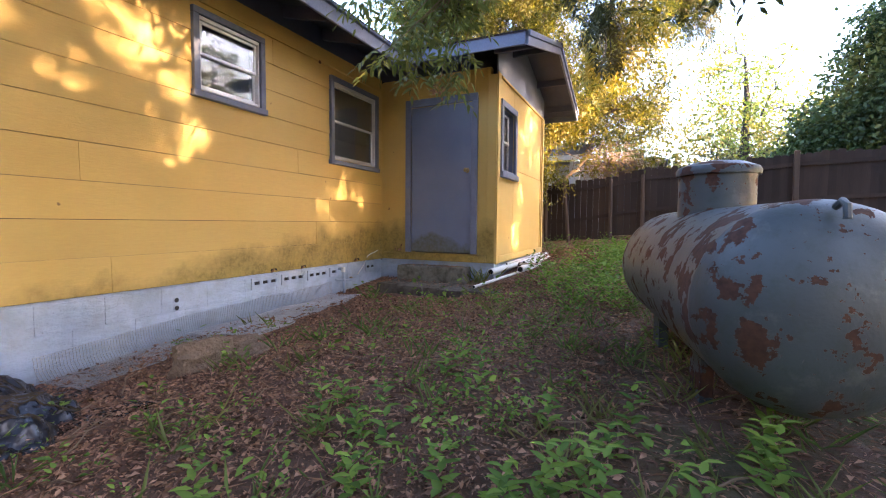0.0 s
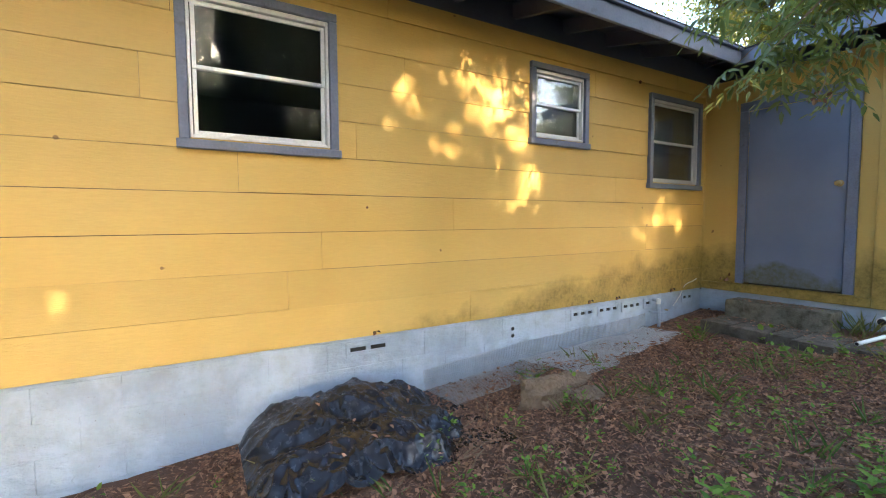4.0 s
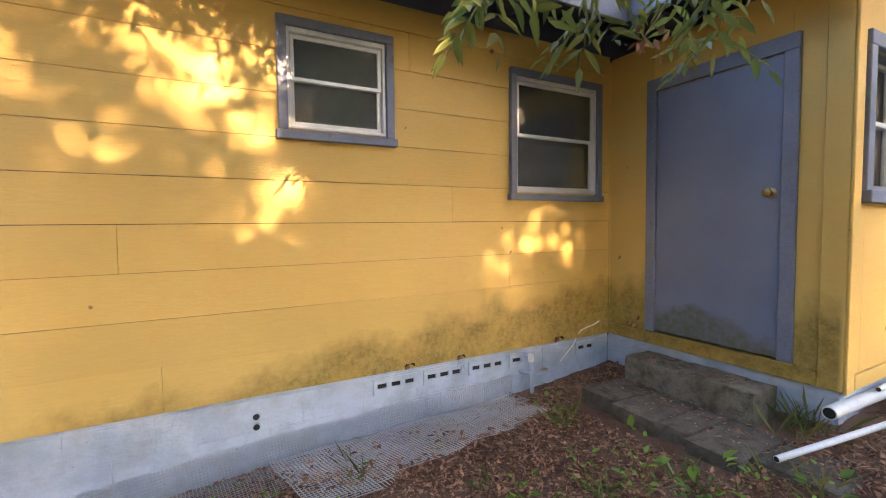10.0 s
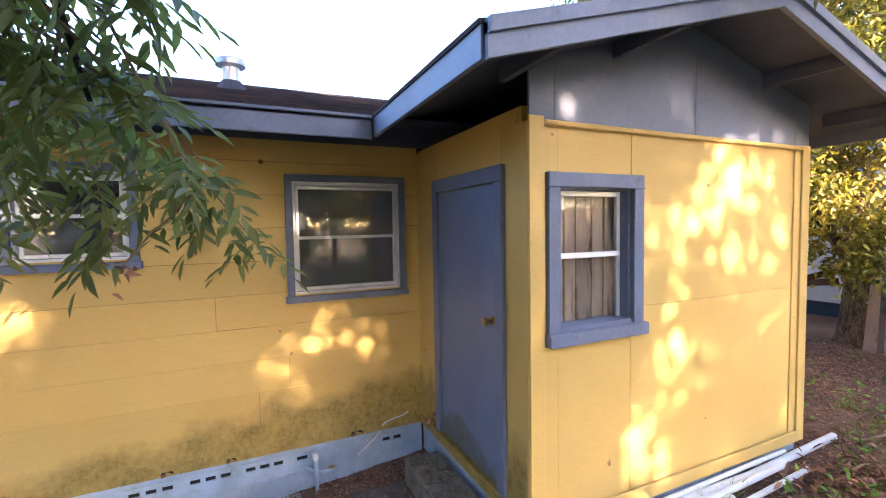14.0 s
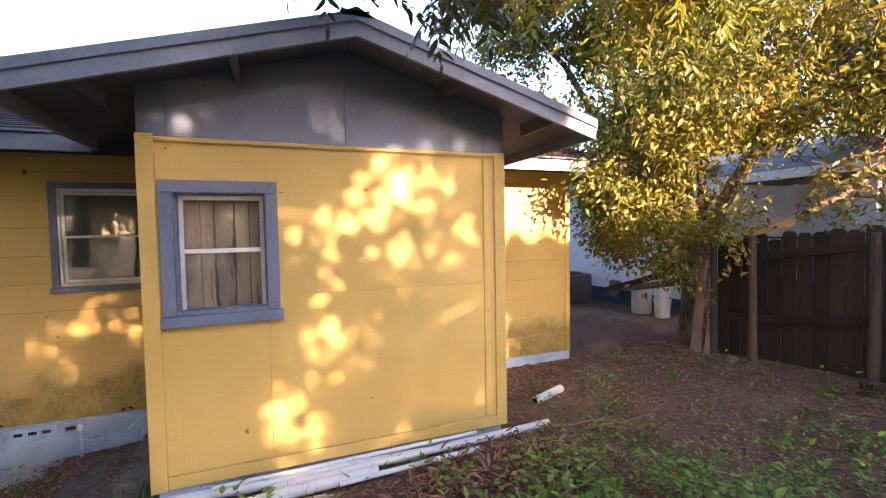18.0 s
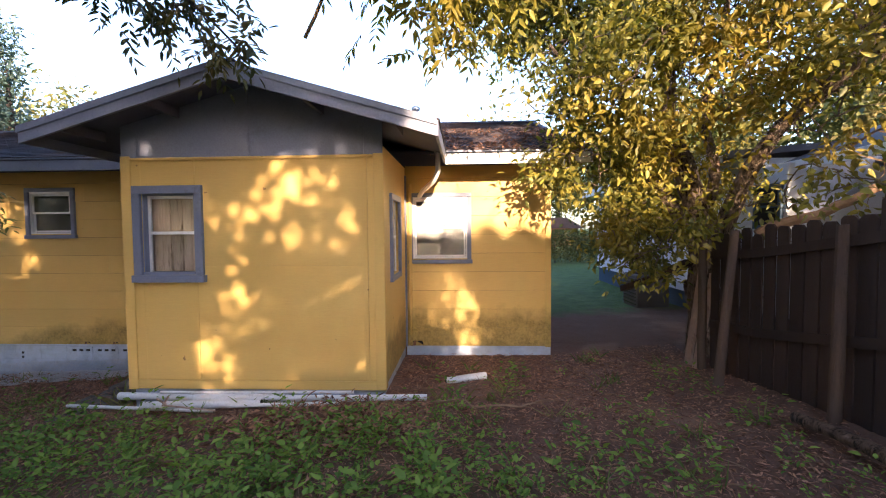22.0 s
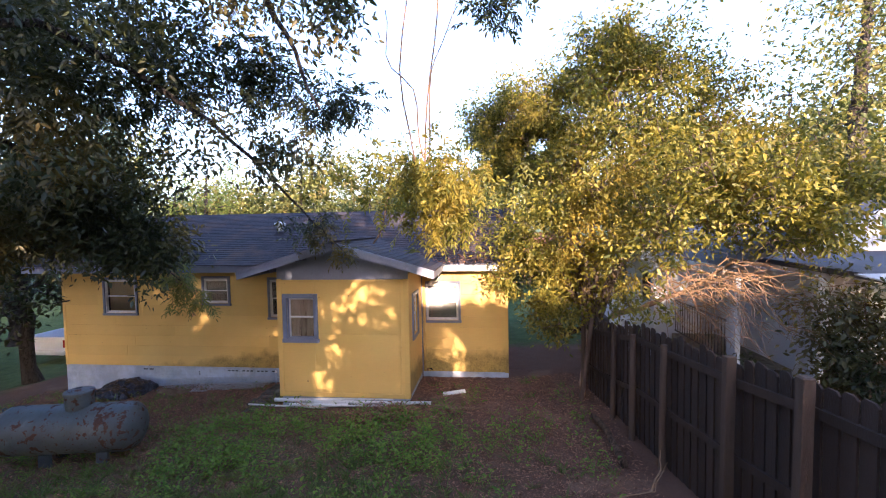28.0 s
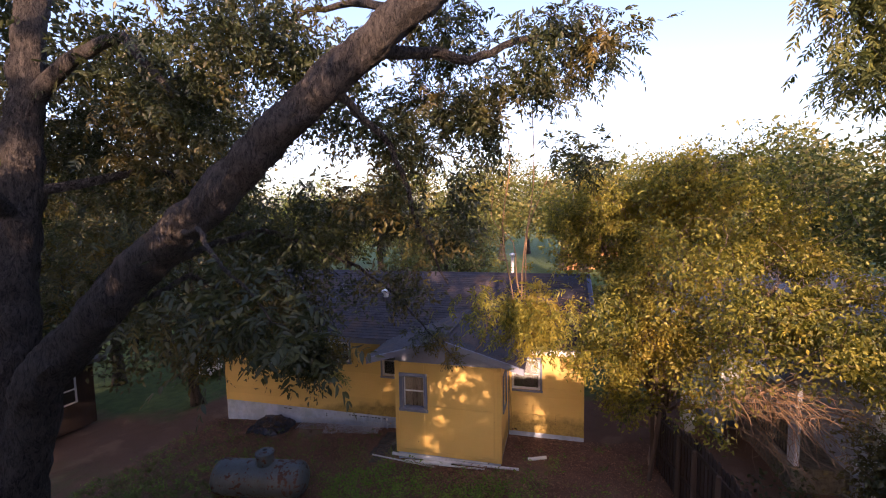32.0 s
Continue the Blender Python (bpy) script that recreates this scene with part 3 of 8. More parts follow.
wall_long = wall_x("wall_long", -0.12, 0.0, Y_LOW, Y_HIGH, SB - 0.02, WALL_TOP, HOLES, LAP_SHADE, "long yellow house wall clad in lapped hardboard siding")
solid("wall_back", Mesh().box(DEPTH, DEPTH + 0.12, Y_LOW, Y_HIGH, SB, WALL_TOP), YELLOW, "plain yellow back wall of the house", "wall", kind="structure")
for nm, ya, yb in (("wall_low_end", Y_LOW, Y_LOW + 0.12), ("wall_high_end", Y_HIGH - 0.12, Y_HIGH)):
    m = Mesh().box(DEPTH + 0.12, -0.12, ya, yb, SB, WALL_TOP)
    m.hexa([(DEPTH, ya, WALL_TOP), (0, ya, WALL_TOP), (0, yb, WALL_TOP), (DEPTH, yb, WALL_TOP), (-3.6, ya, 4.25), (-3.4, ya, 4.25), (-3.4, yb, 4.25), (-3.6, yb, 4.25)])
    solid(nm, m, YELLOW, "yellow gable end wall of the house", "wall", kind="structure")
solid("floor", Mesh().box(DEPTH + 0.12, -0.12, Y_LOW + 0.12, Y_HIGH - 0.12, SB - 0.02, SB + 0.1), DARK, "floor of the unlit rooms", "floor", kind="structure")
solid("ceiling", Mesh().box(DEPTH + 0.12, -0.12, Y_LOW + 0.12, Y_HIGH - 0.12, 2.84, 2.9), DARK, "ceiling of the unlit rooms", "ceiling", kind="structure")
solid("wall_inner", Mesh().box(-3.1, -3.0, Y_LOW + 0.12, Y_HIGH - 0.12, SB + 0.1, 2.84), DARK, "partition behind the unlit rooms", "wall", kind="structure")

# foundation of painted blocks, each course in running bond
found = thing("foundation", (0, -3, -0.3), "pale blue-white painted concrete block foundation", "foundation", kind="structure")
part("core", Mesh().box(-0.2, -0.012, Y_LOW, 0.0, -0.75, SB - 0.022).box(-0.2, -0.012, PY, Y_HIGH, 0.05, SB - 0.022).box(DEPTH, -0.2, Y_LOW, Y_LOW + 0.2, -0.75, SB - 0.02)
     .box(DEPTH, -0.2, Y_HIGH - 0.2, Y_HIGH, -0.1, SB - 0.02), BASE, found)
for c in range(5):
    z1 = SB - 0.024 - 0.2 * c
    for k in range(-18, 13):
        y0, y1 = k * 0.4 + (0.2 if c % 2 else 0), k * 0.4 + 0.4 + (0.2 if c % 2 else 0)
        for lo, hi in ((Y_LOW, -0.004), (PY + 0.004, Y_HIGH)):
            a, b = max(y0, lo), min(y1, hi)
            if b - a > 0.03 and z1 > gz(0, (a + b) / 2) - 0.05:
                d = random.uniform(-0.001, 0.001)
                part("block", Mesh().box(-0.012, 0.004 + d, a + 0.0006, b - 0.0006, z1 - 0.1992, z1, 0.0012), BASE, found)

part("sill_mortar", Mesh().box(-0.014, 0.002, Y_LOW, -0.004, SB - 0.0236, SB - 0.003).box(-0.014, 0.002, PY + 0.004, Y_HIGH, SB - 0.0236, SB - 0.003), BASE, found)

# lapped boards; joints fall at random lengths
COURSES = [SB + LAP * k for k in range(10)]
for ci, z0 in enumerate(COURSES):
    z1 = min(z0 + LAP, WALL_TOP)
    for lo, hi in ((Y_LOW, -0.003), (PY + 0.003, Y_HIGH)):
        y = lo
        first = True
        while y < hi - 0.01:
            n = y + (random.uniform(0.8, 3.4) if first else 3.66)
            first = False
            n = hi if hi - n < 0.35 else n
            m = Mesh()
            sag = random.uniform(-0.003, 0.003)
            for a, b, c, d in rect_minus(y + 0.0012, n - 0.0012, z0 + 0.0015, z1 - 0.0015, HOLES):
                xb = 0.017 - 0.006 * (c - z0) / LAP
                xt = 0.017 - 0.006 * (d - z0) / LAP
                m.hexa([(0.0, a, c + sag), (xb, a, c + sag), (xb, b, c), (0.0, b, c), (0.0, a, d), (xt, a, d), (xt, b, d), (0.0, b, d)])
            if m.v:
                part("siding_board", m, YELLOW, wall_long)
            y = n
m = Mesh()
for y in (Y_LOW, Y_HIGH - 0.08):
    m.box(0.0, 0.024, y, y + 0.08, SB - 0.01, WALL_TOP, 0.004)
solid("trim_corner", m, YELLOW, "narrow yellow corner boards of the house", "trim", kind="structure")


def window_x(number, x, y0, y1, z0, z1, label, mesh_screen=False, sash_at=0.5, deep=0.036):
    """A sash window in a wall that faces +x: painted trim, aluminium frame, two panes and a meeting rail."""
    w = thing("window_%d" % number, (x, (y0 + y1) / 2, z0), label, "window", kind="structure")
    t = T
    for nm, b in (("trim_head", (y0, y1, z1 - t, z1)), ("window_sill", (y0 - 0.015, y1 + 0.015, z0 - 0.012, z0 + t * 0.75)),
                  ("trim_side", (y0, y0 + t, z0 + t * 0.75 + 0.001, z1 - t - 0.001)), ("trim_side", (y1 - t, y1, z0 + t * 0.75 + 0.001, z1 - t - 0.001))):
        part(nm, Mesh().box(x - 0.01, x + (0.045 if nm == "window_sill" else 0.034), b[0], b[1], b[2], b[3], 0.004), TRIM, w)
    a, b, c, d = y0 + t, y1 - t, z0 + t, z1 - t
    f, dx = 0.020, x - deep
    part("window_frame", Mesh().box(dx - 0.03, dx + 0.046, a + 0.001, a + f, c, d, 0.003).box(dx - 0.03, dx + 0.046, b - f, b - 0.001, c, d, 0.003)
         .box(dx - 0.03, dx + 0.046, a + f, b - f, c, c + f, 0.003).box(dx - 0.03, dx + 0.046, a + f, b - f, d - f - 0.012, d, 0.003), ALU, w, "bare aluminium frame")
    zm = c + (d - c) * sash_at
    # two sashes, the upper one proud of the lower, each with its own thin stiles and rails
    for z_lo, z_hi, off, low in ((c + f + 0.004, zm + 0.012, 0.004, 0.026), (zm - 0.012, d - f - 0.018, 0.024, 0.024)):
        u, v_ = a + f + 0.005, b - f - 0.005
        s_ = 0.024
        sash = part("sash", Mesh().box(dx + off - 0.012, dx + off + 0.006, u, u + s_, z_lo, z_hi, 0.002).box(dx + off - 0.012, dx + off + 0.006, v_ - s_, v_, z_lo, z_hi, 0.002)
                    .box(dx + off - 0.012, dx + off + 0.006, u + s_, v_ - s_, z_lo, z_lo + low, 0.002).box(dx + off - 0.012, dx + off + 0.006, u + s_, v_ - s_, z_hi - 0.024, z_hi, 0.002), ALU, w, "thin aluminium sash")
        p = part("pane", Mesh().box(dx + off - 0.005, dx + off - 0.002, u + s_ + 0.001, v_ - s_ - 0.001, z_lo + low + 0.001, z_hi - 0.025), GLASS, sash)
        p.visible_shadow = False
        if mesh_screen:
            part("insect_screen", Mesh().box(dx + off - 0.0085, dx + off - 0.0075, u + s_ + 0.001, v_ - s_ - 0.001, z_lo + low + 0.001, z_hi - 0.025), SCREEN, sash, "grey insect mesh behind the glass").visible_shadow = False
    return w


window_x(1, 0.016, *WINS[0], "sash window with blue-grey trim and dark glass")
window_x(2, 0.016, *WINS[1], "small sash window with blue-grey trim and dark glass", True)
window_x(3, 0.016, *WINS[2], "sash window with blue-grey trim beside the inner corner", True)
window_x(4, 0.016, *WINS[3], "sunlit sash window with blue-grey trim on the short wall", True)

# ---- main roof ----
EX, EZ, RX, RZ = 0.68, 3.03, -3.5, 4.38
slope = (RZ - EZ) / (EX - RX)
m = Mesh()
for sx in (1, -1):
    xe = EX if sx > 0 else DEPTH - EX
    for y0, y1 in ((Y_LOW - 0.35, Y_HIGH + 0.35),):
        q = [(xe, y0, EZ), (RX, y0, RZ), (RX, y1, RZ), (xe, y1, EZ)]
        m.hexa([*q, *[(a, b, c + 0.035) for a, b, c in q]] if sx < 0 else [*q[::-1], *[(a, b, c + 0.035) for a, b, c in q[::-1]]])
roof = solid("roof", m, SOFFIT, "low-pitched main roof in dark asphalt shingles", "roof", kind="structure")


def shingle_field(p0, along, up, n_long, n_up, cut=None):
    """Tabs in courses over a slope: p0 is the low corner, along and up unit directions."""
    out = []
    along, up = Vector(along), Vector(up)
    out_n = along.cross(up)
    if out_n.z < 0:
        out_n = -out_n
    for j in range(n_up):
        for i in range(-1, n_long + 1):
            a0 = i * 0.305 + (0.152 if j % 2 else 0) + 0.003
            a1, u0, u1 = a0 + 0.299, j * 0.142, j * 0.142 + 0.150
            a0, a1 = max(a0, 0.0), min(a1, n_long * 0.305)
            if a1 - a0 < 0.02:
                continue
            mid = Vector(p0) + along * (a0 + a1) / 2 + up * u0
            if cut and cut(mid):
                continue
            lift = 0.012 + random.uniform(0, 0.004)
            q = [Vector(p0) + along * a + up * u for a, u in ((a0, u0), (a1, u0), (a1, u1), (a0, u1))]
            out.append(([v - out_n * 0.004 for v in q], [q[0] + out_n * lift, q[1] + out_n * lift, q[2] + out_n * 0.003, q[3] + out_n * 0.003]))
    return out


def tab_mesh(tabs):
    m = Mesh()
    for low, high in tabs:
        m.hexa([*low, *high])
    return m


upv = Vector((RX - EX, 0, RZ - EZ)).normalized()
len_up = Vector((RX - EX, 0, RZ - EZ)).length
PRZ, PRY, POV, PEX = 3.62, PY / 2 + 0.01, 0.58, 2.24
pslope = 0.29


def under_porch_roof(p):
    zr = PRZ - pslope * abs(p.y - PRY)
    return p.x < 0.7 and zr > p.z + 0.02 and -0.55 < p.y < PY + 0.55


tabs = shingle_field((EX + 0.02, Y_LOW - 0.36, EZ + 0.037), (0, 1, 0), upv, 40, int(len_up / 0.142), under_porch_roof)
part("shingle_courses", tab_mesh(tabs), SHINGLE, roof)["kind"] = "stuff"
back = shingle_field((DEPTH - EX - 0.02, Y_LOW - 0.36, EZ + 0.037), (0, 1, 0), Vector((-upv.x, 0, upv.z)), 40, int(len_up / 0.142))
part("back_shingle_courses", tab_mesh(back), SHINGLE, roof)["kind"] = "stuff"
part("ridge_cap", Mesh().hexa([(RX - 0.16, Y_LOW - 0.36, RZ - 0.015), (RX + 0.16, Y_LOW - 0.36, RZ - 0.015), (RX + 0.16, Y_HIGH + 0.36, RZ - 0.015), (RX - 0.16, Y_HIGH + 0.36, RZ - 0.015),
                               (RX - 0.02, Y_LOW - 0.36, RZ + 0.06), (RX + 0.02, Y_LOW - 0.36, RZ + 0.06), (RX + 0.02, Y_HIGH + 0.36, RZ + 0.06), (RX - 0.02, Y_HIGH + 0.36, RZ + 0.06)]), SHINGLE, roof)
for y0, y1 in ((Y_LOW - 0.35, -0.60), (PY + 0.60, Y_HIGH + 0.35)):
    # fascia past the porch is white: its sunlit brightness is put into the colour
    part("fascia", Mesh().box(EX - 0.03, EX, y0, y1, EZ - 0.13, EZ + 0.015, 0.004), FASCIA if y0 < 0 else WHITE, roof)
    part("drip_edge", Mesh().box(EX - 0.01, EX + 0.025, y0, y1, EZ + 0.016, EZ + 0.034), FASCIA, roof)
for y in np.arange(Y_LOW + 0.1, Y_HIGH, 0.61):
    if not -0.7 < y < PY + 0.7:
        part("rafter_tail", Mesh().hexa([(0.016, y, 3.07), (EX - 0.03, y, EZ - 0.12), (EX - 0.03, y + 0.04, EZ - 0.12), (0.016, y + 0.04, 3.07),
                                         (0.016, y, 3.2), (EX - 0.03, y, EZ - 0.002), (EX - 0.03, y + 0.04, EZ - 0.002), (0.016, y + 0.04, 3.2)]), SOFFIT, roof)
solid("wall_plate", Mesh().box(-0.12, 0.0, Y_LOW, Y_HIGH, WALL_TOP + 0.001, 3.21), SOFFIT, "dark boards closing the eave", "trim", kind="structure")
for y in (Y_LOW - 0.37, Y_HIGH + 0.34):
    m = Mesh()
    m.hexa([(EX, y, EZ - 0.13), (EX, y + 0.03, EZ - 0.13), (RX, y + 0.03, RZ - 0.13), (RX, y, RZ - 0.13), (EX, y, EZ + 0.02), (EX, y + 0.03, EZ + 0.02), (RX, y + 0.03, RZ + 0.02), (RX, y, RZ + 0.02)])
    part("barge_board", m, FASCIA, roof)
for (x, y), h, r in (((-1.47, -1.53), 0.26, 0.085), ((-4.4, 2.40), 0.85, 0.06)):
    z = EZ + (EX - x) * slope if x > RX else RZ - (RX - x) * slope
    v = thing("roof_vent", (x, y, z), "grey metal vent pipe standing on the shingles", "vent pipe", "roof vents")
    part("pipe", Mesh().lathe([(r, -0.1), (r, h)], (x, y, z), sides=12), ALU, v, smooth=True)
    part("flashing", Mesh().lathe([(r * 2.6, -0.05), (r * 1.2, 0.12)], (x, y, z), sides=12), SHINGLE, v)
    if h > 0.1:
        part("cap", Mesh().lathe([(r * 1.1, h), (r * 1.8, h + 0.02), (r * 1.8, h + 0.08), (r * 0.4, h + 0.13)], (x, y, z), sides=12), ALU, v, smooth=True)

# ---- porch ----
# front (faces +x), with the boarded window
PW = (0.10, 0.845, 1.575, 2.565)
PH = (PW[0] + 0.085, PW[1] - 0.085, PW[2] + 0.085, PW[3] - 0.085)
wall_x("wall_porch_front", PX - 0.1, PX - 0.012, 0.0, PY, PB, PTOP, [PH], YELLOW, "yellow porch front wall of painted plywood")
DX = (0.42, 1.49, 0.545, 2.64)   # door trim: x0, x1, z0, z1
wall_side = thing("wall_porch_door", (0.9, 0, PB), "yellow porch side wall round the door", "wall", kind="structure")
m = Mesh()
for a, b, c, d in rect_minus(0.02, PX - 0.1, PB, 2.95, [(DX[0] + 0.09, DX[1] - 0.09, PB + 0.08, DX[3] - 0.1)]):
    m.box(a, b, 0.012, 0.1, c, d)
part("wall_core", m, YELLOW, wall_side)
for a, b, c, d in rect_minus(0.018, PX - 0.13, PB + 0.085, 2.93, [(DX[0] + 0.05, DX[1] - 0.05, PB, DX[3] - 0.05)]):
    part("panel", Mesh().box(a + 0.001, b - 0.001, 0.0, 0.013, c + 0.001, d - 0.001, 0.002), YELLOW, wall_side)
part("corner_bead", Mesh().box(0.004, 0.027, -0.010, 0.011, SB + 0.003, 2.93, 0.003), YELLOW, wall_side)
part("corner_board", Mesh().box(PX - 0.13, PX - 0.002, -0.022, 0.012, PB - 0.01, 2.84, 0.004), YELLOW, wall_side)
part("bottom_band", Mesh().box(0.02, PX - 0.131, -0.02, 0.011, PB - 0.01, PB + 0.083, 0.004), YELLOW, wall_side)
wall_far = thing("wall_porch_far", (0.9, PY, PB), "yellow porch side wall with a narrow window", "wall", kind="structure")
SW = (0.62, 1.32, 1.50, 2.50)
m = Mesh()
for a, b, c, d in rect_minus(0.02, PX - 0.1, PB, 2.95, [(SW[0] + 0.07, SW[1] - 0.07, SW[2] + 0.07, SW[3] - 0.07)]):
    m.box(a, b, PY - 0.1, PY - 0.012, c, d)
    m.box(a, b, PY - 0.012, PY, c, d)
part("wall_core", m, YELLOW, wall_far)
part("corner_board", Mesh().box(PX - 0.1, PX - 0.002, PY - 0.01, PY + 0.02, PB - 0.01, 2.84, 0.004), YELLOW, wall_far)
part("corner_post", Mesh().box(0.02, 0.1, PY, PY + 0.02, PB - 0.01, 2.84, 0.004), TRIM, wall_far)
w5 = thing("window_5", (1.0, PY, SW[2]), "narrow side window with blue-grey trim", "window", kind="structure")
for b in ((SW[0], SW[1], SW[3] - 0.07, SW[3]), (SW[0], SW[1], SW[2], SW[2] + 0.06), (SW[0], SW[0] + 0.07, SW[2] + 0.061, SW[3] - 0.071), (SW[1] - 0.07, SW[1], SW[2] + 0.061, SW[3] - 0.071)):
    part("trim_board", Mesh().box(b[0], b[1], PY - 0.01, PY + 0.034, b[2], b[3], 0.004), TRIM, w5)
part("window_frame", Mesh().box(SW[0] + 0.07, SW[1] - 0.07, PY - 0.05, PY - 0.03, 1.99, 2.02).box(SW[0] + 0.071, SW[0] + 0.1, PY - 0.05, PY - 0.03, SW[2] + 0.07, SW[3] - 0.07)
     .box(SW[1] - 0.1, SW[1] - 0.071, PY - 0.05, PY - 0.03, SW[2] + 0.07, SW[3] - 0.07), ALU, w5)
part("pane", Mesh().box(SW[0] + 0.1, SW[1] - 0.1, PY - 0.043, PY - 0.04, SW[2] + 0.07, SW[3] - 0.07), GLASS, w5).visible_shadow = False

# plywood sheets on the front, with a level joint, an upright joint and battens
front = thing("front_cladding", (PX, PY / 2, PB), "yellow painted plywood sheets with battens and corner boards", "cladding", kind="structure")
JZ = 1.73
for a, b, c, d in ((0.0, 0.765, PB + 0.085, JZ), (0.765, 2.56, PB + 0.085, JZ), (0.0, 0.765, JZ, PTOP), (0.765, 2.56, JZ, PTOP), (2.56, PY, PB + 0.085, PTOP)):
    m = Mesh()
    for p, q, r, s in rect_minus(a + 0.0015, b - 0.0015, c + 0.0015, d - 0.0015, [PH]):
        m.box(PX - 0.012, PX, p, q, r, s, 0.0015)
    part("plywood_sheet", m, YELLOW, front)
part("corner_board", Mesh().box(PX, PX + 0.016, -0.02, 0.085, PB - 0.02, PTOP + 0.02, 0.004), YELLOW, front)
part("corner_board", Mesh().box(PX, PX + 0.016, PY - 0.085, PY + 0.02, PB - 0.01, PTOP + 0.01, 0.004), YELLOW, front)
part("batten", Mesh().box(PX, PX + 0.012, 2.52, 2.56, PB + 0.086, PTOP - 0.032, 0.003), YELLOW, front)
part("bottom_band", Mesh().box(PX, PX + 0.018, 0.086, PY - 0.086, PB - 0.01, PB + 0.083, 0.004), YELLOW, front)
part("top_moulding", Mesh().box(PX, PX + 0.03, 0.086, PY - 0.086, PTOP - 0.03, PTOP, 0.006), YELLOW, front)
gable = thing("gable", (PX, PY / 2, PTOP), "grey painted gable of plain panels under the porch roof", "gable", kind="structure")
for a, b in ((-0.01, 0.16), (0.163, 1.35), (1.353, 2.53), (2.533, PY + 0.01)):
    za, zb = PRZ - 0.048 - pslope * abs(a - PRY), PRZ - 0.048 - pslope * abs(b - PRY)
    part("gable_panel", Mesh().hexa([(PX - 0.012, a, PTOP + 0.002), (PX + 0.006, a, PTOP + 0.002), (PX + 0.006, b, PTOP + 0.002), (PX - 0.012, b, PTOP + 0.002),
                                     (PX - 0.012, a, za), (PX + 0.006, a, za), (PX + 0.006, b, zb), (PX - 0.012, b, zb)]), GABLE, gable)

# boarded window
w6 = thing("window_6", (PX, 0.47, PW[2]), "window boarded from behind with raw planks, wide blue-grey trim", "window", kind="structure")
t = 0.085
for nm, b in (("trim_head", (PW[0], PW[1], PW[3] - t, PW[3])), ("window_sill", (PW[0] - 0.01, PW[1] + 0.02, PW[2] - 0.012, PW[2] + 0.062)),
              ("trim_side", (PW[0], PW[0] + t, PW[2] + 0.063, PW[3] - t - 0.001)), ("trim_side", (PW[1] - t, PW[1], PW[2] + 0.063, PW[3] - t - 0.001))):
    part(nm, Mesh().box(PX - 0.008, PX + (0.06 if nm == "window_sill" else 0.034), b[0], b[1], b[2], b[3], 0.004), TRIM, w6)
part("reveal", Mesh().box(PX - 0.14, PX - 0.009, PH[0] - 0.001, PH[0] + 0.012, PH[2], PH[3]).box(PX - 0.14, PX - 0.009, PH[1] - 0.012, PH[1] + 0.001, PH[2], PH[3])
     .box(PX - 0.14, PX - 0.009, PH[0] + 0.012, PH[1] - 0.012, PH[3] - 0.012, PH[3]).box(PX - 0.14, PX + 0.02, PH[0] + 0.012, PH[1] - 0.012, PH[2] - 0.02, PH[2] + 0.006), TRIM, w6)
part("window_frame", Mesh().box(PX - 0.1, PX - 0.07, PH[0] + 0.013, PH[0] + 0.042, PH[2], PH[3] - 0.013, 0.003).box(PX - 0.1, PX - 0.07, PH[1] - 0.042, PH[1] - 0.013, PH[2], PH[3] - 0.013, 0.003)
     .box(PX - 0.1, PX - 0.07, PH[0] + 0.043, PH[1] - 0.043, PH[3] - 0.045, PH[3] - 0.013, 0.003), ALU, w6)
zm = 2.075
part("meeting_rail", Mesh().box(PX - 0.095, PX - 0.055, PH[0] + 0.043, PH[1] - 0.043, zm - 0.016, zm + 0.016, 0.003), WHITE, w6)
for za, zb in ((PH[2] + 0.005, zm - 0.017), (zm + 0.017, PH[3] - 0.046)):
    part("pane", Mesh().box(PX - 0.083, PX - 0.08, PH[0] + 0.043, PH[1] - 0.043, za, zb), GLASS, w6).visible_shadow = False
y = PH[0]
k = 0
while y < PH[1] - 0.01:
    wd = (0.14, 0.09, 0.13, 0.10, 0.12)[k % 5]
    for za, zb in ((PH[2] - 0.05, zm), (zm + 0.002, PH[3] + 0.05)):
        part("plank", Mesh().box(PX - 0.135 - 0.012, PX - 0.115 + random.uniform(-0.004, 0.006), y + 0.002, min(y + wd, PH[1] + 0.02) - 0.002, za, zb, 0.004), RAWWOOD, w6)
    y += wd
    k += 1

# the door: flush plywood slab in a painted casing
door = thing("door_1", (0.95, 0, DX[2]), "closed blue-grey flush door with mildew along its foot", "door", kind="structure")
for nm, b in (("casing_head", (DX[0], DX[1], DX[3] - 0.1, DX[3])), ("casing_side", (DX[0], DX[0] + 0.085, DX[2], DX[3] - 0.101)), ("casing_side", (DX[1] - 0.085, DX[1], DX[2], DX[3] - 0.101))):
    part(nm, Mesh().box(b[0], b[1], -0.034, 0.0, b[2], b[3], 0.004), TRIM, door)
slab = part("door_slab", Mesh().box(DX[0] + 0.09, DX[1] - 0.092, -0.012, 0.03, DX[2] + 0.012, DX[3] - 0.108, 0.003), DOOR, door)
KX, KZ = 1.345, 1.65
part("door_knob", Mesh().lathe([(0.032, 0.0), (0.034, -0.006), (0.014, -0.012), (0.012, -0.035), (0.022, -0.042), (0.029, -0.055), (0.027, -0.07), (0.014, -0.078)], (KX, -0.012, KZ), "y", 16), BRASS, slab, "round tarnished brass knob", smooth=True)
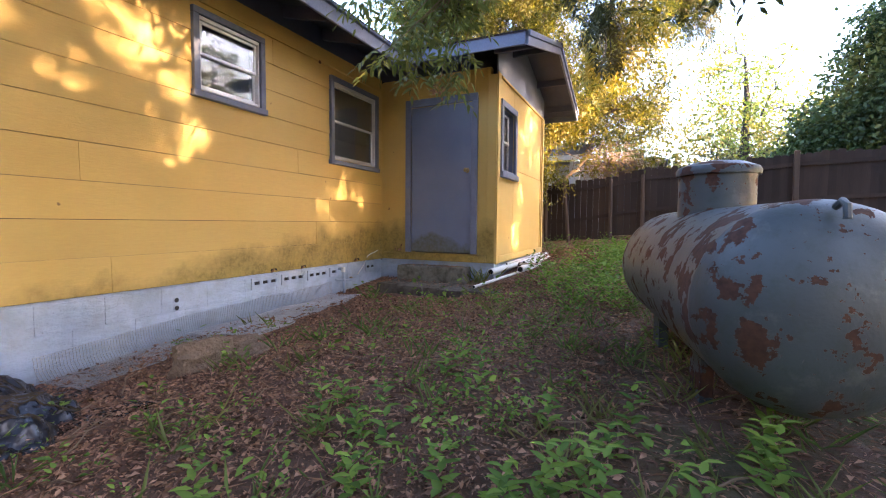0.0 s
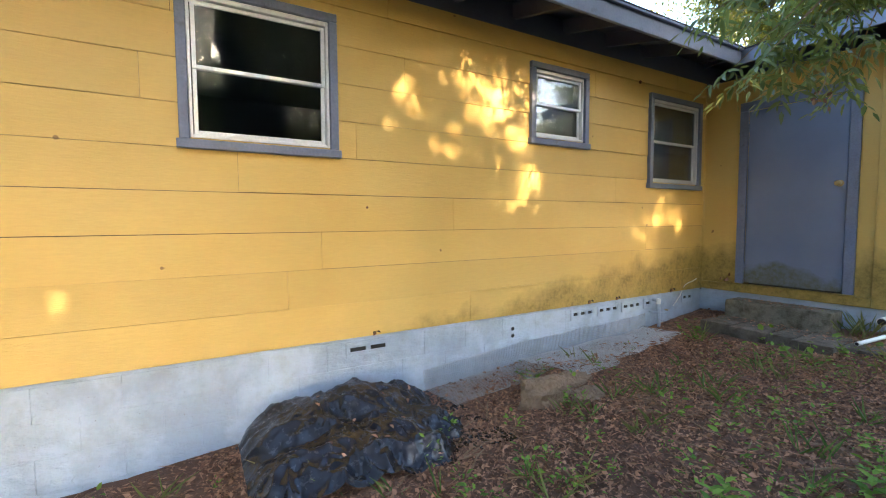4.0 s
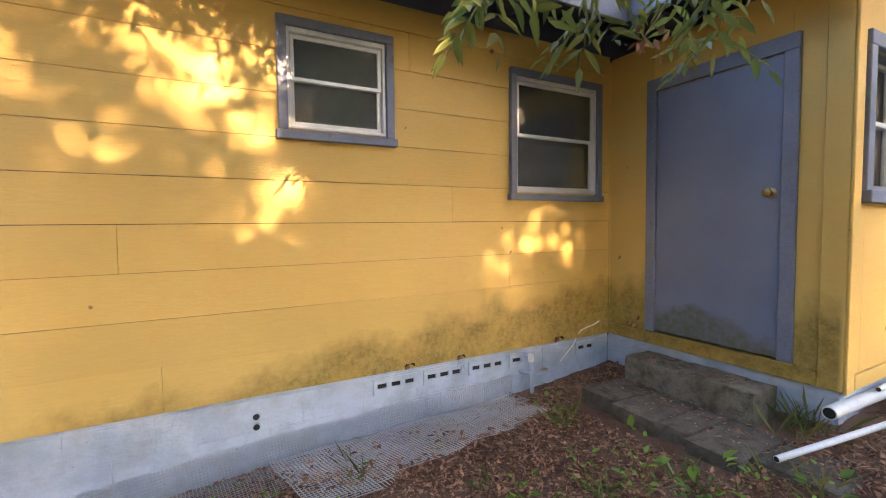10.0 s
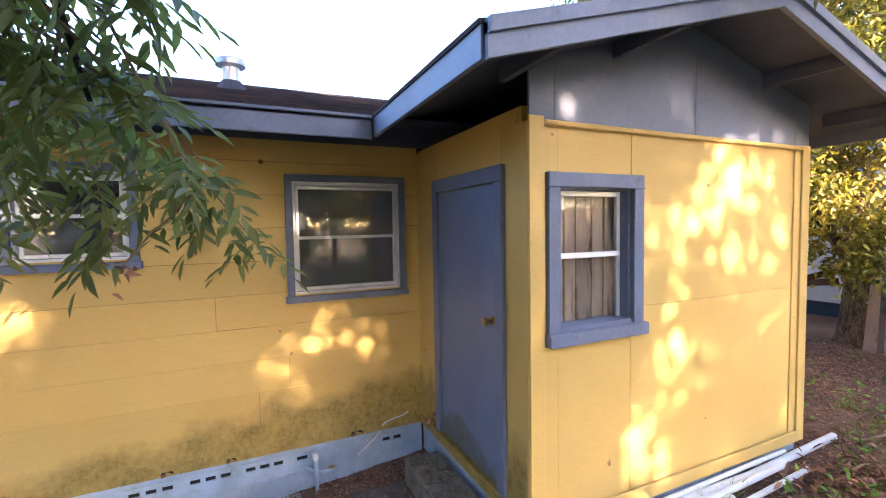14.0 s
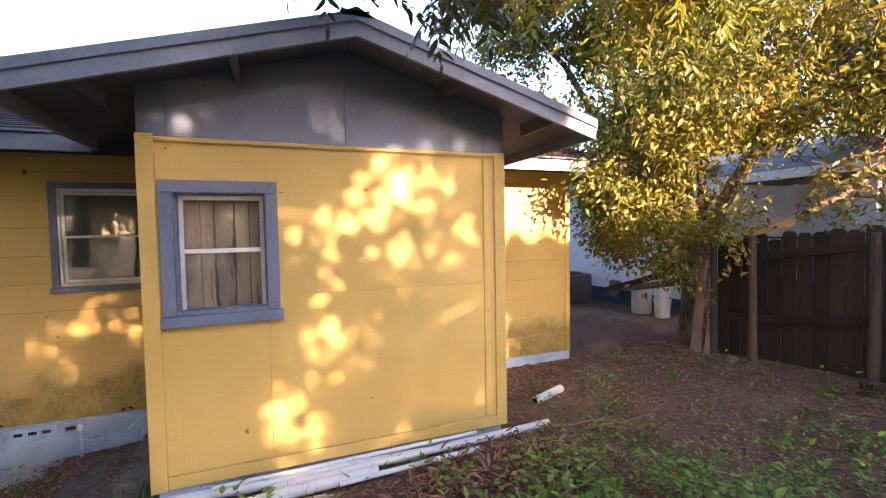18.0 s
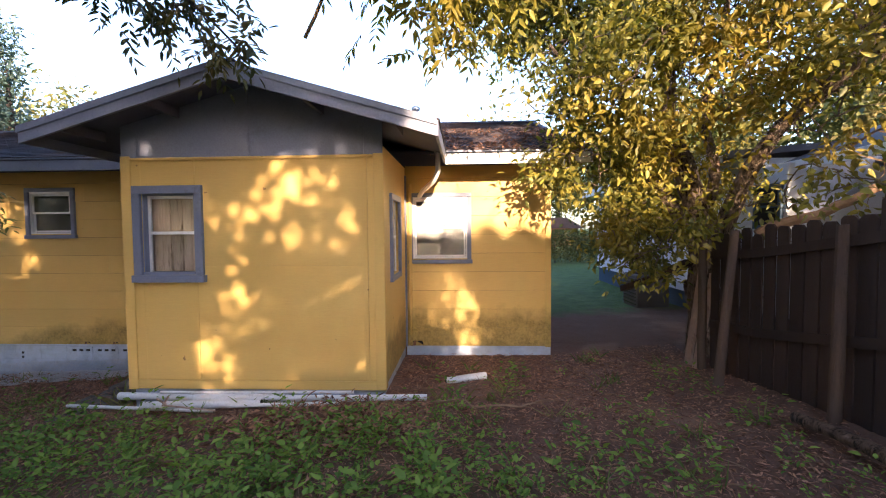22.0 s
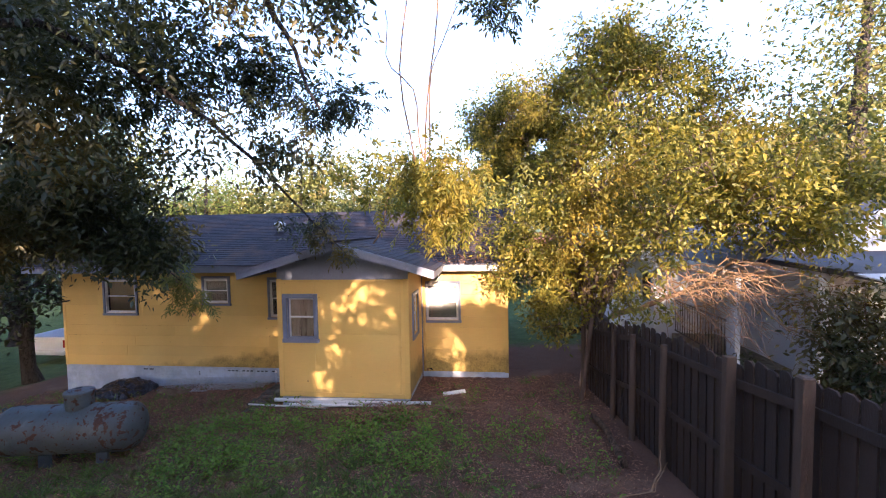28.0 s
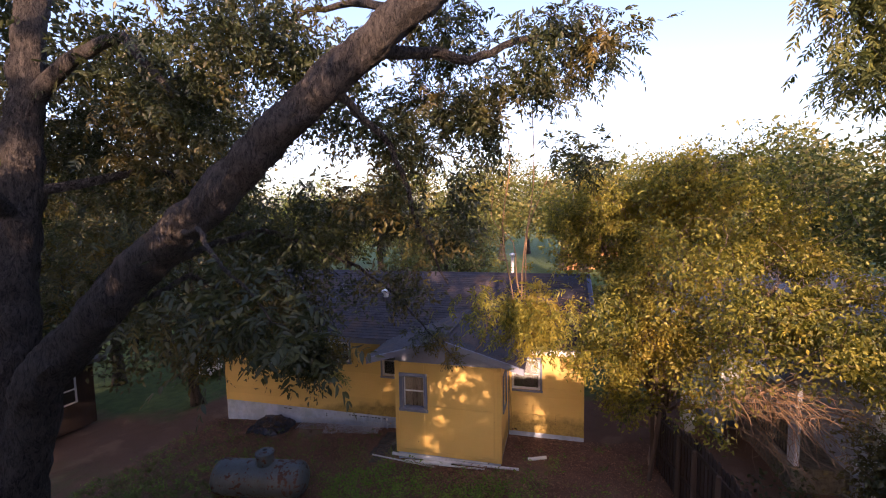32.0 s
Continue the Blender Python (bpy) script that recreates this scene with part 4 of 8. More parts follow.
for z in (0.72, 2.3):
    part("hinge", Mesh().tube([(DX[0] + 0.088, -0.018, z), (DX[0] + 0.088, -0.018, z + 0.09)], 0.007, 6).box(DX[0] + 0.07, DX[0] + 0.088, -0.037, -0.033, z, z + 0.09), TRIM, slab)
part("threshold", Mesh().box(DX[0] - 0.02, DX[1] + 0.02, -0.04, 0.0, PB + 0.086, DX[2] - 0.002, 0.005), YELLOW, door, "yellow painted sill board")
m = Mesh().box(-0.011, PX - 0.03, 0.02, PY - 0.02, -0.1, PB - 0.012)
solid("porch_foundation", m, BASE, "pale blue painted block base under the porch", "foundation", kind="structure")
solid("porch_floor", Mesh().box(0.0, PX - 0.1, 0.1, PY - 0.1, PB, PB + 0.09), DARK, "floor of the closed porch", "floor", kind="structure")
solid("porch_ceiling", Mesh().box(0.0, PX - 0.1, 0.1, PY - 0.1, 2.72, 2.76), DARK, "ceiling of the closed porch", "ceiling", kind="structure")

# porch roof: two slopes, rakes, exposed lookouts
proof = thing("porch_roof", (1.2, PRY, PTOP), "low gabled porch roof with grey rake boards and dark shingles", "roof", kind="structure")
XB = -1.0
for s in (-1, 1):
    ye = PRY + s * (PY / 2 + POV)
    ze = PRZ - pslope * (PY / 2 + POV)
    q = [(XB, PRY, PRZ), (PEX, PRY, PRZ), (PEX, ye, ze), (0.6, ye, ze), (XB, PRY + s * 0.6, PRZ - pslope * 0.6)]
    q = q if s < 0 else q[::-1]
    m = Mesh()
    lowq, highq = [(a, b, c - 0.045) for a, b, c in q], q
    n = len(m.v)
    m.v += lowq + highq
    m.f += [tuple(n + i for i in range(4, -1, -1)), tuple(n + 5 + i for i in range(5))]
    m.f += [(n + i, n + (i + 1) % 5, n + 5 + (i + 1) % 5, n + 5 + i) for i in range(5)]
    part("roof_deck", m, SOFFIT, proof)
    # rake board with a second, thinner board along its top
    for nm, th, zt, zb, mt in (("rake_board", 0.03, -0.004, -0.145, FASCIA), ("rake_trim", 0.05, 0.012, -0.05, FASCIA)):
        x0, x1 = PEX, PEX + th
        part(nm, Mesh().hexa([(x0, PRY, PRZ + zb), (x1, PRY, PRZ + zb), (x1, ye, ze + zb), (x0, ye, ze + zb), (x0, PRY, PRZ + zt), (x1, PRY, PRZ + zt), (x1, ye, ze + zt), (x0, ye, ze + zt)]), mt, proof)
    part("eave_fascia", Mesh().box(0.66, PEX, ye - 0.015, ye + 0.015, ze - 0.14, ze - 0.002, 0.003), FASCIA, proof)
    for d in (0.75, 1.55):
        yy = PRY + s * d
        zz = PRZ - pslope * d
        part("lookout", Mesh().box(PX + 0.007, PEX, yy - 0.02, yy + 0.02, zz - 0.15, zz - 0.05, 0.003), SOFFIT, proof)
    up = Vector((0, -s, pslope)).normalized()
    alongv = Vector((1, 0, 0))
    base_y = ye + s * 0.025

    def hidden(p):
        return p.x < EX and EZ + (EX - p.x) * slope > p.z + 0.03

    for low, high in shingle_field((-0.8, base_y, ze - pslope * 0.025 + 0.006), alongv, up, 10, 15, hidden):
        if min(v.x for v in low) > PEX + 0.04:
            continue
        part("shingle", tab_mesh([(low, high)]), SHINGLE, proof)
part("ridge_cap", Mesh().hexa([(XB, PRY - 0.13, PRZ - 0.03), (PEX + 0.05, PRY - 0.13, PRZ - 0.03), (PEX + 0.05, PRY + 0.13, PRZ - 0.03), (XB, PRY + 0.13, PRZ - 0.03),
                               (XB, PRY - 0.01, PRZ + 0.03), (PEX + 0.05, PRY - 0.01, PRZ + 0.03), (PEX + 0.05, PRY + 0.01, PRZ + 0.03), (XB, PRY + 0.01, PRZ + 0.03)]), SHINGLE, proof)

# ---- things in the yard ----
# gas tank
TX, TY0, TY1, TR, TZ = 3.88, -3.66, -1.42, 0.39, 0.66
tank = thing("gas_tank", (TX, (TY0 + TY1) / 2, gz(TX, -2.5)), "old grey domestic gas tank, paint flaking to rust", "gas tank")
prof = []
for k in range(9):
    a = math.pi / 2 * k / 8
    prof.append((max(TR * math.sin(a), 0.004), TY0 + 0.22 * (1 - math.cos(a))))
prof += [(TR + 0.0025, TY0 + 0.232), (TR + 0.0025, TY0 + 0.24), (TR, TY0 + 0.252)]
prof += [(TR, TY0 + 0.26 + (TY1 - TY0 - 0.52) * k / 6) for k in range(1, 7)]
prof += [(TR + 0.0025, TY1 - 0.24), (TR + 0.0025, TY1 - 0.232)]
for k in range(8, -1, -1):
    a = math.pi / 2 * k / 8
    prof.append((max(TR * math.sin(a), 0.004), TY1 - 0.22 * (1 - math.cos(a))))
part("shell", Mesh().lathe(prof, (TX, 0, TZ), "y", 48), TANK, tank, smooth=True)
NY = -2.405
dome = part("valve_collar", Mesh().lathe([(0.195, -0.12), (0.195, 0.20)], (TX, NY, TZ + TR), "z", 32), TANK, tank, "flaking collar over the valves", smooth=True)
part("collar_lid", Mesh().lathe([(0.212, 0.19), (0.215, 0.215), (0.205, 0.235), (0.14, 0.262), (0.06, 0.275), (0.05, 0.268), (0.02, 0.268)], (TX, NY, TZ + TR), "z", 32), TANK, dome, smooth=True)
# dark disc painted for the shade inside the lid's opening
part("lid_hole", Mesh().lathe([(0.045, 0.2765), (0.01, 0.278)], (TX, NY, TZ + TR), "z", 16), PAINTED_DARK, dome)
for y in (TY0 + 0.8, TY1 - 0.55):
    for s in (-1, 1):
        part("tank_leg", Mesh().box(TX + s * 0.17 - 0.03, TX + s * 0.17 + 0.03, y - 0.09, y + 0.09, gz(TX, y) - 0.08, TZ - TR * 0.88, 0.006), TANK, tank)
for y, s in ((TY0 + 0.12, 1), (TY1 - 0.12, -1)):
    part("lifting_lug", Mesh().tube([(TX, y, TZ + TR * 0.92), (TX, y - s * 0.035, TZ + TR * 0.97), (TX, y - s * 0.06, TZ + TR * 0.93), (TX, y - s * 0.065, TZ + TR * 0.82)], 0.012, 8), TANK, tank, smooth=True)

tank.rotation_euler.z = radians(10)

# concrete steps at the door
def rough_block(x0, x1, y0, y1, z0, z1, seed):
    """A cast block with crumbled edges and pitted, uneven faces."""
    lo, hi = (x0, y0, z0), (x1, y1, z1)
    n = [max(3, int((hi[a] - lo[a]) / 0.03)) for a in range(3)]
    m, at = Mesh(), {}

    def corner(key):
        if key not in at:
            p = [lo[a] + (hi[a] - lo[a]) * key[a] / n[a] for a in range(3)]
            ends = [(-1 if key[a] == 0 else 1 if key[a] == n[a] else 0) for a in range(3)]
            q = (p[0] * 6, p[1] * 6, p[2] * 6 + seed)
            cut = 0.004 + 0.011 * max(0.0, noise.noise((q[0] * 1.7, q[1] * 1.7, q[2] * 1.7))) if sum(map(abs, ends)) > 1 else 0.0
            rough = 0.003 * noise.noise(q) + 0.003 * noise.noise((q[0] * 4, q[1] * 4, q[2] * 4))
            at[key] = len(m.v)
            m.v.append(tuple(p[a] + ends[a] * (rough - cut) for a in range(3)))
        return at[key]

    for a in range(3):
        b, c = (a + 1) % 3, (a + 2) % 3
        for end in (0, n[a]):
            for i in range(n[b]):
                for j in range(n[c]):
                    quad = []
                    for di, dj in ((0, 0), (1, 0), (1, 1), (0, 1)):
                        key = [0, 0, 0]
                        key[a], key[b], key[c] = end, i + di, j + dj
                        quad.append(corner(tuple(key)))
                    m.f.append(tuple(quad if end else quad[::-1]))
    return m


steps = thing("door_steps", (0.95, -0.4, 0.05), "mossy poured concrete steps below the door", "steps")
part("upper_step", rough_block(0.47, 1.43, -0.34, -0.045, 0.0, 0.385, 1), CONC, steps)
for k, (a, b, c) in enumerate(((0.45, 0.755, -0.80), (0.762, 1.10, -0.835), (1.107, 1.30, -0.80), (1.307, 1.62, -0.86), (1.626, 2.02, -0.74))):
    part("lower_step", rough_block(a, b, c, -0.345, -0.1, 0.20 - 0.006 * k, 2 + k), BLOCK, steps, "dark paving block of the lower step")

ls = np.random.default_rng(21)
n = 520
on_top = ls.uniform(size=n) < 0.3
sx, sy = np.where(on_top, ls.uniform(0.48, 1.42, n), ls.uniform(0.47, 1.98, n)), np.where(on_top, ls.uniform(-0.33, -0.06, n), ls.uniform(-0.71, -0.36, n))
thick = np.array([noise.noise((a * 3, b * 5, 2)) for a, b in zip(sx, sy)]) > ls.uniform(-0.6, 0.35, n)
p = np.stack([sx, sy, np.where(on_top, 0.390, 0.204)], -1)[thick]
v, f = leaves(p, ls.normal(size=(len(p), 3)) * (1, 1, 0.15), ls.uniform(0.015, 0.05, len(p)), ls.uniform(0.005, 0.018, len(p)), 0.5, np.tile((0, 0, 1.0), (len(p), 1)))
tagged(new("fallen_leaves", arrays_mesh("fallen_leaves", v, f, LITTER)), "brown leaf shreds lying on the concrete steps", "leaves", kind="stuff")

# plastic pipes lying along the porch
def pvc(p, q, r, label):
    """A solid length of pipe lying between two points; dark discs paint the shade of its open ends."""
    p, q = Vector(p), Vector(q)
    t = thing("pvc_pipe", tuple((p + q) / 2), label, "pipe", "pipes along the porch")
    d = (q - p).normalized()
    part("pipe_wall", Mesh().tube([p, p + d * 0.002, q - d * 0.002, q], [r * 0.97, r, r, r * 0.97], 14), PVC, t, smooth=True)
    part("bore", Mesh().tube([p - d * 0.0015, p], r * 0.8, 14), PAINTED_DARK, t)
    part("bore", Mesh().tube([q, q + d * 0.0015], r * 0.8, 14), PAINTED_DARK, t)
    return t


pvc((1.735, -0.15, 0.34), (1.85, 1.90, 0.375), 0.040, "long white plastic pipe lying on the ground by the porch")
pvc((1.87, 0.75, 0.36), (1.79, 3.15, 0.38), 0.032, "white plastic pipe reaching past the porch corner")
pvc((2.00, 0.30, 0.345), (1.95, 1.50, 0.37), 0.042, "short thick white plastic pipe lying beside others")
pvc((1.735, -0.74, 0.225), (2.10, 1.10, 0.345), 0.018, "thin white plastic pipe lying on the soil")
pvc((2.02, 1.2, 0.365), (1.98, 2.35, 0.385), 0.020, "thin white plastic pipe lying on the soil")
pvc((1.30, 3.32, 0.37), (1.12, 3.78, 0.38), 0.045, "short cut of white plastic pipe on the soil")

for p, q in (((1.95, 0.42, 0.40), (2.10, 0.62, 0.405)), ((2.12, 0.60, 0.40), (1.92, 0.52, 0.412)), ((2.10, 0.60, 0.395), (2.16, 1.15, 0.375))):
    solid("wooden_stick", Mesh().tube([p, q], 0.010, 4), RAWWOOD, "thin raw wooden stick lying across the plastic pipes", "stick", "sticks on the pipes", loc=p)
for k, (p, q, r) in enumerate((((1.795, 0.35, 0.405), (1.80, 2.4, 0.43), 0.016), ((1.91, 0.85, 0.385), (1.89, 2.2, 0.41), 0.026))):
    pvc(p, q, r, "stained white plastic pipe among others by the porch")

# black plastic heap by the wall
LUMPS = ((-5.04, 0.34, 0.36, 0.40), (-4.68, 0.30, 0.34, 0.43), (-4.40, 0.28, 0.24, 0.30), (-5.06, 0.70, 0.34, 0.25), (-4.68, 0.68, 0.36, 0.27), (-4.36, 0.56, 0.24, 0.19))


def heap():
    """Several slumped lumps under one sheet, with pleats running down from each top and fine crumples."""
    nu, nv = 210, 130
    v, f = [], []
    for i in range(nu):
        for j in range(nv):
            u, w = i / (nu - 1) * 2 - 1, j / (nv - 1) * 2 - 1
            y, x = -4.66 + u * 0.76, 0.54 + w * 0.52
            top, total, pleat = -0.04, 0.0, 0.0
            for k, (cy, cx, r, h) in enumerate(LUMPS):
                dy, dx = y - cy + 0.07 * noise.noise((y * 4, x * 4, k)), x - cx + 0.07 * noise.noise((x * 4, y * 4, k + 9))
                d = math.hypot(dy, dx) / r
                hh = h * (1 - (d / 1.25) ** 2.6) if d < 1.25 else -0.3
                total += max(hh, 0.0) ** 4
                if hh > top:
                    a = math.atan2(dx, dy)
                    top = hh
                    pleat = 0.006 * min(d, 1) * math.sin(a * 3 + 3 * noise.noise((a, d * 2, k))) + 0.016 * min(d, 1) * (1 - 2 * abs(math.sin(a * 2.5 + k + 2.5 * noise.noise((d * 3, a * 2, k + 3)))))
            top = max(top, total ** 0.25 * 0.97) * 0.72
            wy, wx = y + 0.10 * noise.noise((y * 3, x * 3, 21)), x + 0.10 * noise.noise((y * 3, x * 3, 33))
            crumple = 0.034 * (0.5 - 2.0 * abs(noise.noise((wy * 2.2 + 1.5 * wx, wx * 5 - 2 * wy, 5)))) + 0.018 * (0.5 - 2.2 * abs(noise.noise((wy * 7 - 3 * wx, wx * 4 + 2 * wy, 8)))) + 0.007 * (0.5 - 2 * abs(noise.noise((wy * 17, wx * 13 + 6 * wy, 4))))
            on = 1.0 if top > 0.02 else 0.3
            v.append((x + 0.02 * noise.noise((y * 7, x * 7, 9)), y, gz(x, y) + max(top, -0.04) + (pleat + crumple) * on))
    for i in range(nu - 1):
        for j in range(nv - 1):
            a = i * nv + j
            f.append((a, a + nv, a + nv + 1, a + 1))
    m = Mesh()
    m.v, m.f = v, f
    return m


d = heap()
ob = solid("plastic_sheet", d, BAG, "crumpled black plastic sheeting heaped against the foundation", "plastic sheet", loc=(0.46, -4.8, -0.1))
ob.data.polygons.foreach_set("use_smooth", [True] * len(ob.data.polygons))

lv = np.random.default_rng(9)
pick = lv.choice(len(d.v), 60)
spots = np.array([d.v[k] for k in pick if abs(d.v[k][1] + 4.7) < 0.4 and d.v[k][0] > 0.3])
v, f = leaves(spots + (0, 0, 0.006), lv.normal(size=(len(spots), 3)) * (1, 1, 0.3), 0.045, 0.02, 0.4, np.tile((0.3, 0, 1.0), (len(spots), 1)))
tagged(new("fallen_leaves", arrays_mesh("fallen_leaves", v, f, LITTER)), "brown leaves fallen on the plastic sheeting", "leaves", kind="stuff")

# fence along the side of the yard
fence = thing("fence", (4.5, 6.5, 0.6), "weathered dark board fence with rails and posts on this side", "fence")


def fence_y(x):
    return 6.36 + 0.108 * (x - 1.75)


def fence_top(x):
    return float(np.interp(x, (1, 2.3, 2.75, 3.2, 4.4, 5.5, 6.5, 8, 15.5), (2.03, 2.12, 2.25, 2.36, 2.42, 2.49, 2.6, 2.68, 2.9)))


for x in np.arange(1.08, 15.5, 0.148):
    y, z = fence_y(x) + 0.05, gz(x, fence_y(x))
    top = fence_top(x) + random.uniform(-0.07, 0.03)
    w, tw = 0.1455, random.uniform(-0.003, 0.003)
    m = Mesh()
    m.v = [(x, y, z - 0.1), (x + w, y + tw, z - 0.1), (x + w, y + 0.018 + tw, z - 0.1), (x, y + 0.018, z - 0.1)]
    m.v += [(x, y, top - 0.03), (x + 0.03, y, top), (x + w - 0.03, y + tw, top), (x + w, y + tw, top - 0.03), (x, y + 0.018, top - 0.03), (x + 0.03, y + 0.018, top), (x + w - 0.03, y + 0.018 + tw, top), (x + w, y + 0.018 + tw, top - 0.03)]
    m.f = [(0, 1, 7, 6, 5, 4), (3, 8, 9, 10, 11, 2), (1, 2, 11, 7), (0, 4, 8, 3), (4, 5, 9, 8), (5, 6, 10, 9), (6, 7, 11, 10)]
    part("fence_board", m, FENCE, fence)
POSTS = [1.12, 1.75, 2.70, 3.45, 4.30, 5.60, 6.55, 8.4, 10.4, 12.4, 14.6]
for i in range(len(POSTS) - 1):
    a, b = POSTS[i], POSTS[i + 1]
    for h in (-1.08, -0.30):
        za, zb = fence_top(a) + h, fence_top(b) + h
        ya, yb = fence_y(a), fence_y(b)
        part("fence_rail", Mesh().hexa([(a, ya + 0.01, za), (b, yb + 0.01, zb), (b, yb + 0.049, zb), (a, ya + 0.049, za), (a, ya + 0.01, za + 0.085), (b, yb + 0.01, zb + 0.085), (b, yb + 0.049, zb + 0.085), (a, ya + 0.049, za + 0.085)]), FENCE, fence)
for x in POSTS:
    y = fence_y(x)
    lean, rake = (-0.20, -0.27) if x == 1.75 else (random.uniform(-0.05, 0.05), random.uniform(-0.05, 0.01))
    za, zb = gz(x, y) - 0.2, fence_top(x) + 0.03 if x > 5 else min(fence_top(x) - 0.03, 2.10 + 0.12 * max(0.0, x - 2.7))
    if x > 5:
        q = Mesh()
        for k in range(8):
            c = 0.048 * (0.8 if k == 7 else 1.0)
            cx_, cy_, zz = x + lean * k / 7, y - 0.055 + rake * (7 - k) / 7, za + (zb - za) * min(1.0, k / 6) - (0.012 if k == 6 else 0.0)
            q.v += [(cx_ + a * c, cy_ + b * c, zz) for a, b in ((-1, -0.86), (-0.86, -1), (0.86, -1), (1, -0.86), (1, 0.86), (0.86, 1), (-0.86, 1), (-1, 0.86))]
        q.f = [(i * 8 + k, i * 8 + (k + 1) % 8, i * 8 + 8 + (k + 1) % 8, i * 8 + 8 + k) for i in range(7) for k in range(8)] + [tuple(range(56, 64))]
    else:
        q = Mesh().tube([(x + lean * k / 6, y - 0.055 + rake * (6 - k) / 6, za + (zb - za) * k / 6) for k in range(7)], [0.050, 0.048, 0.047, 0.046, 0.045, 0.044, 0.041], 9)
    q.v = [(a + 0.008 * noise.noise((a * 9, b * 9, c * 3)), b, c + 0.012 * noise.noise((a * 20, b * 20, 1)) * (c > zb - 0.01)) for a, b, c in q.v]
    part("fence_post", q, POST, fence, smooth=x < 5)

# ---- trees ----
def curve(p, q, bend, n=6, seed=0):
    """A bent line from p to q."""
    p, q = Vector(p), Vector(q)
    out = []
    for i in range(n + 1):
        t = i / n
        w = Vector((noise.noise((p.x + t * 2.1, p.y, seed)), noise.noise((p.y + t * 2.1, q.x, seed + 7)), noise.noise((p.z + t * 2.1, q.y, seed + 13))))
        out.append(p.lerp(q, t) + w * bend * math.sin(math.pi * t) + Vector((0, 0, bend * 0.4 * math.sin(math.pi * t))))
    return out


def limb_line(pts, seed, bend=0.08):
    line = []
    for a, b in zip(pts, pts[1:]):
        seg = curve(a, b, bend * (Vector(b) - Vector(a)).length, 5, seed)
        line += seg if not line else seg[1:]
    return line


def pinnate(bases, ways, length, pairs, leaf_len, leaf_wid, g):
    """Compound leaves: leaflets in pairs along a drooping stalk, and one at its end."""
    n = len(bases)
    ways = unit(ways)
    side = unit(np.cross(ways, np.array((0, 0, 1.0)) + g.normal(0, 0.35, (n, 3))))
    up = np.cross(side, ways)
    out_c, out_w, out_l, out_n = [], [], [], []
    length = np.broadcast_to(length, (n,))
    for k in range(pairs + 1):
        t = (k + 0.7) / (pairs + 0.7)
        drop = np.stack([0 * length, 0 * length, -length * 0.38 * t * t], -1)
        c = bases + ways * (length * t)[:, None] + drop
        for s in ((-1, 1) if k < pairs else (0,)):
            w = side * s * 0.85 + ways * (0.55 if s else 1.0) + np.array((0, 0, -0.42)) + g.normal(0, 0.16, (n, 3))
            out_c.append(c)
            out_w.append(w)
            out_l.append(leaf_len * g.uniform(0.7, 1.2, n) * (0.75 + 0.5 * math.sin(math.pi * t * 0.85)))
            out_n.append(up + g.normal(0, 0.25, (n, 3)))
    ln = np.concatenate(out_l)
    return leaves(np.concatenate(out_c), np.concatenate(out_w), ln, ln * leaf_wid / leaf_len, 0.2, np.concatenate(out_n))


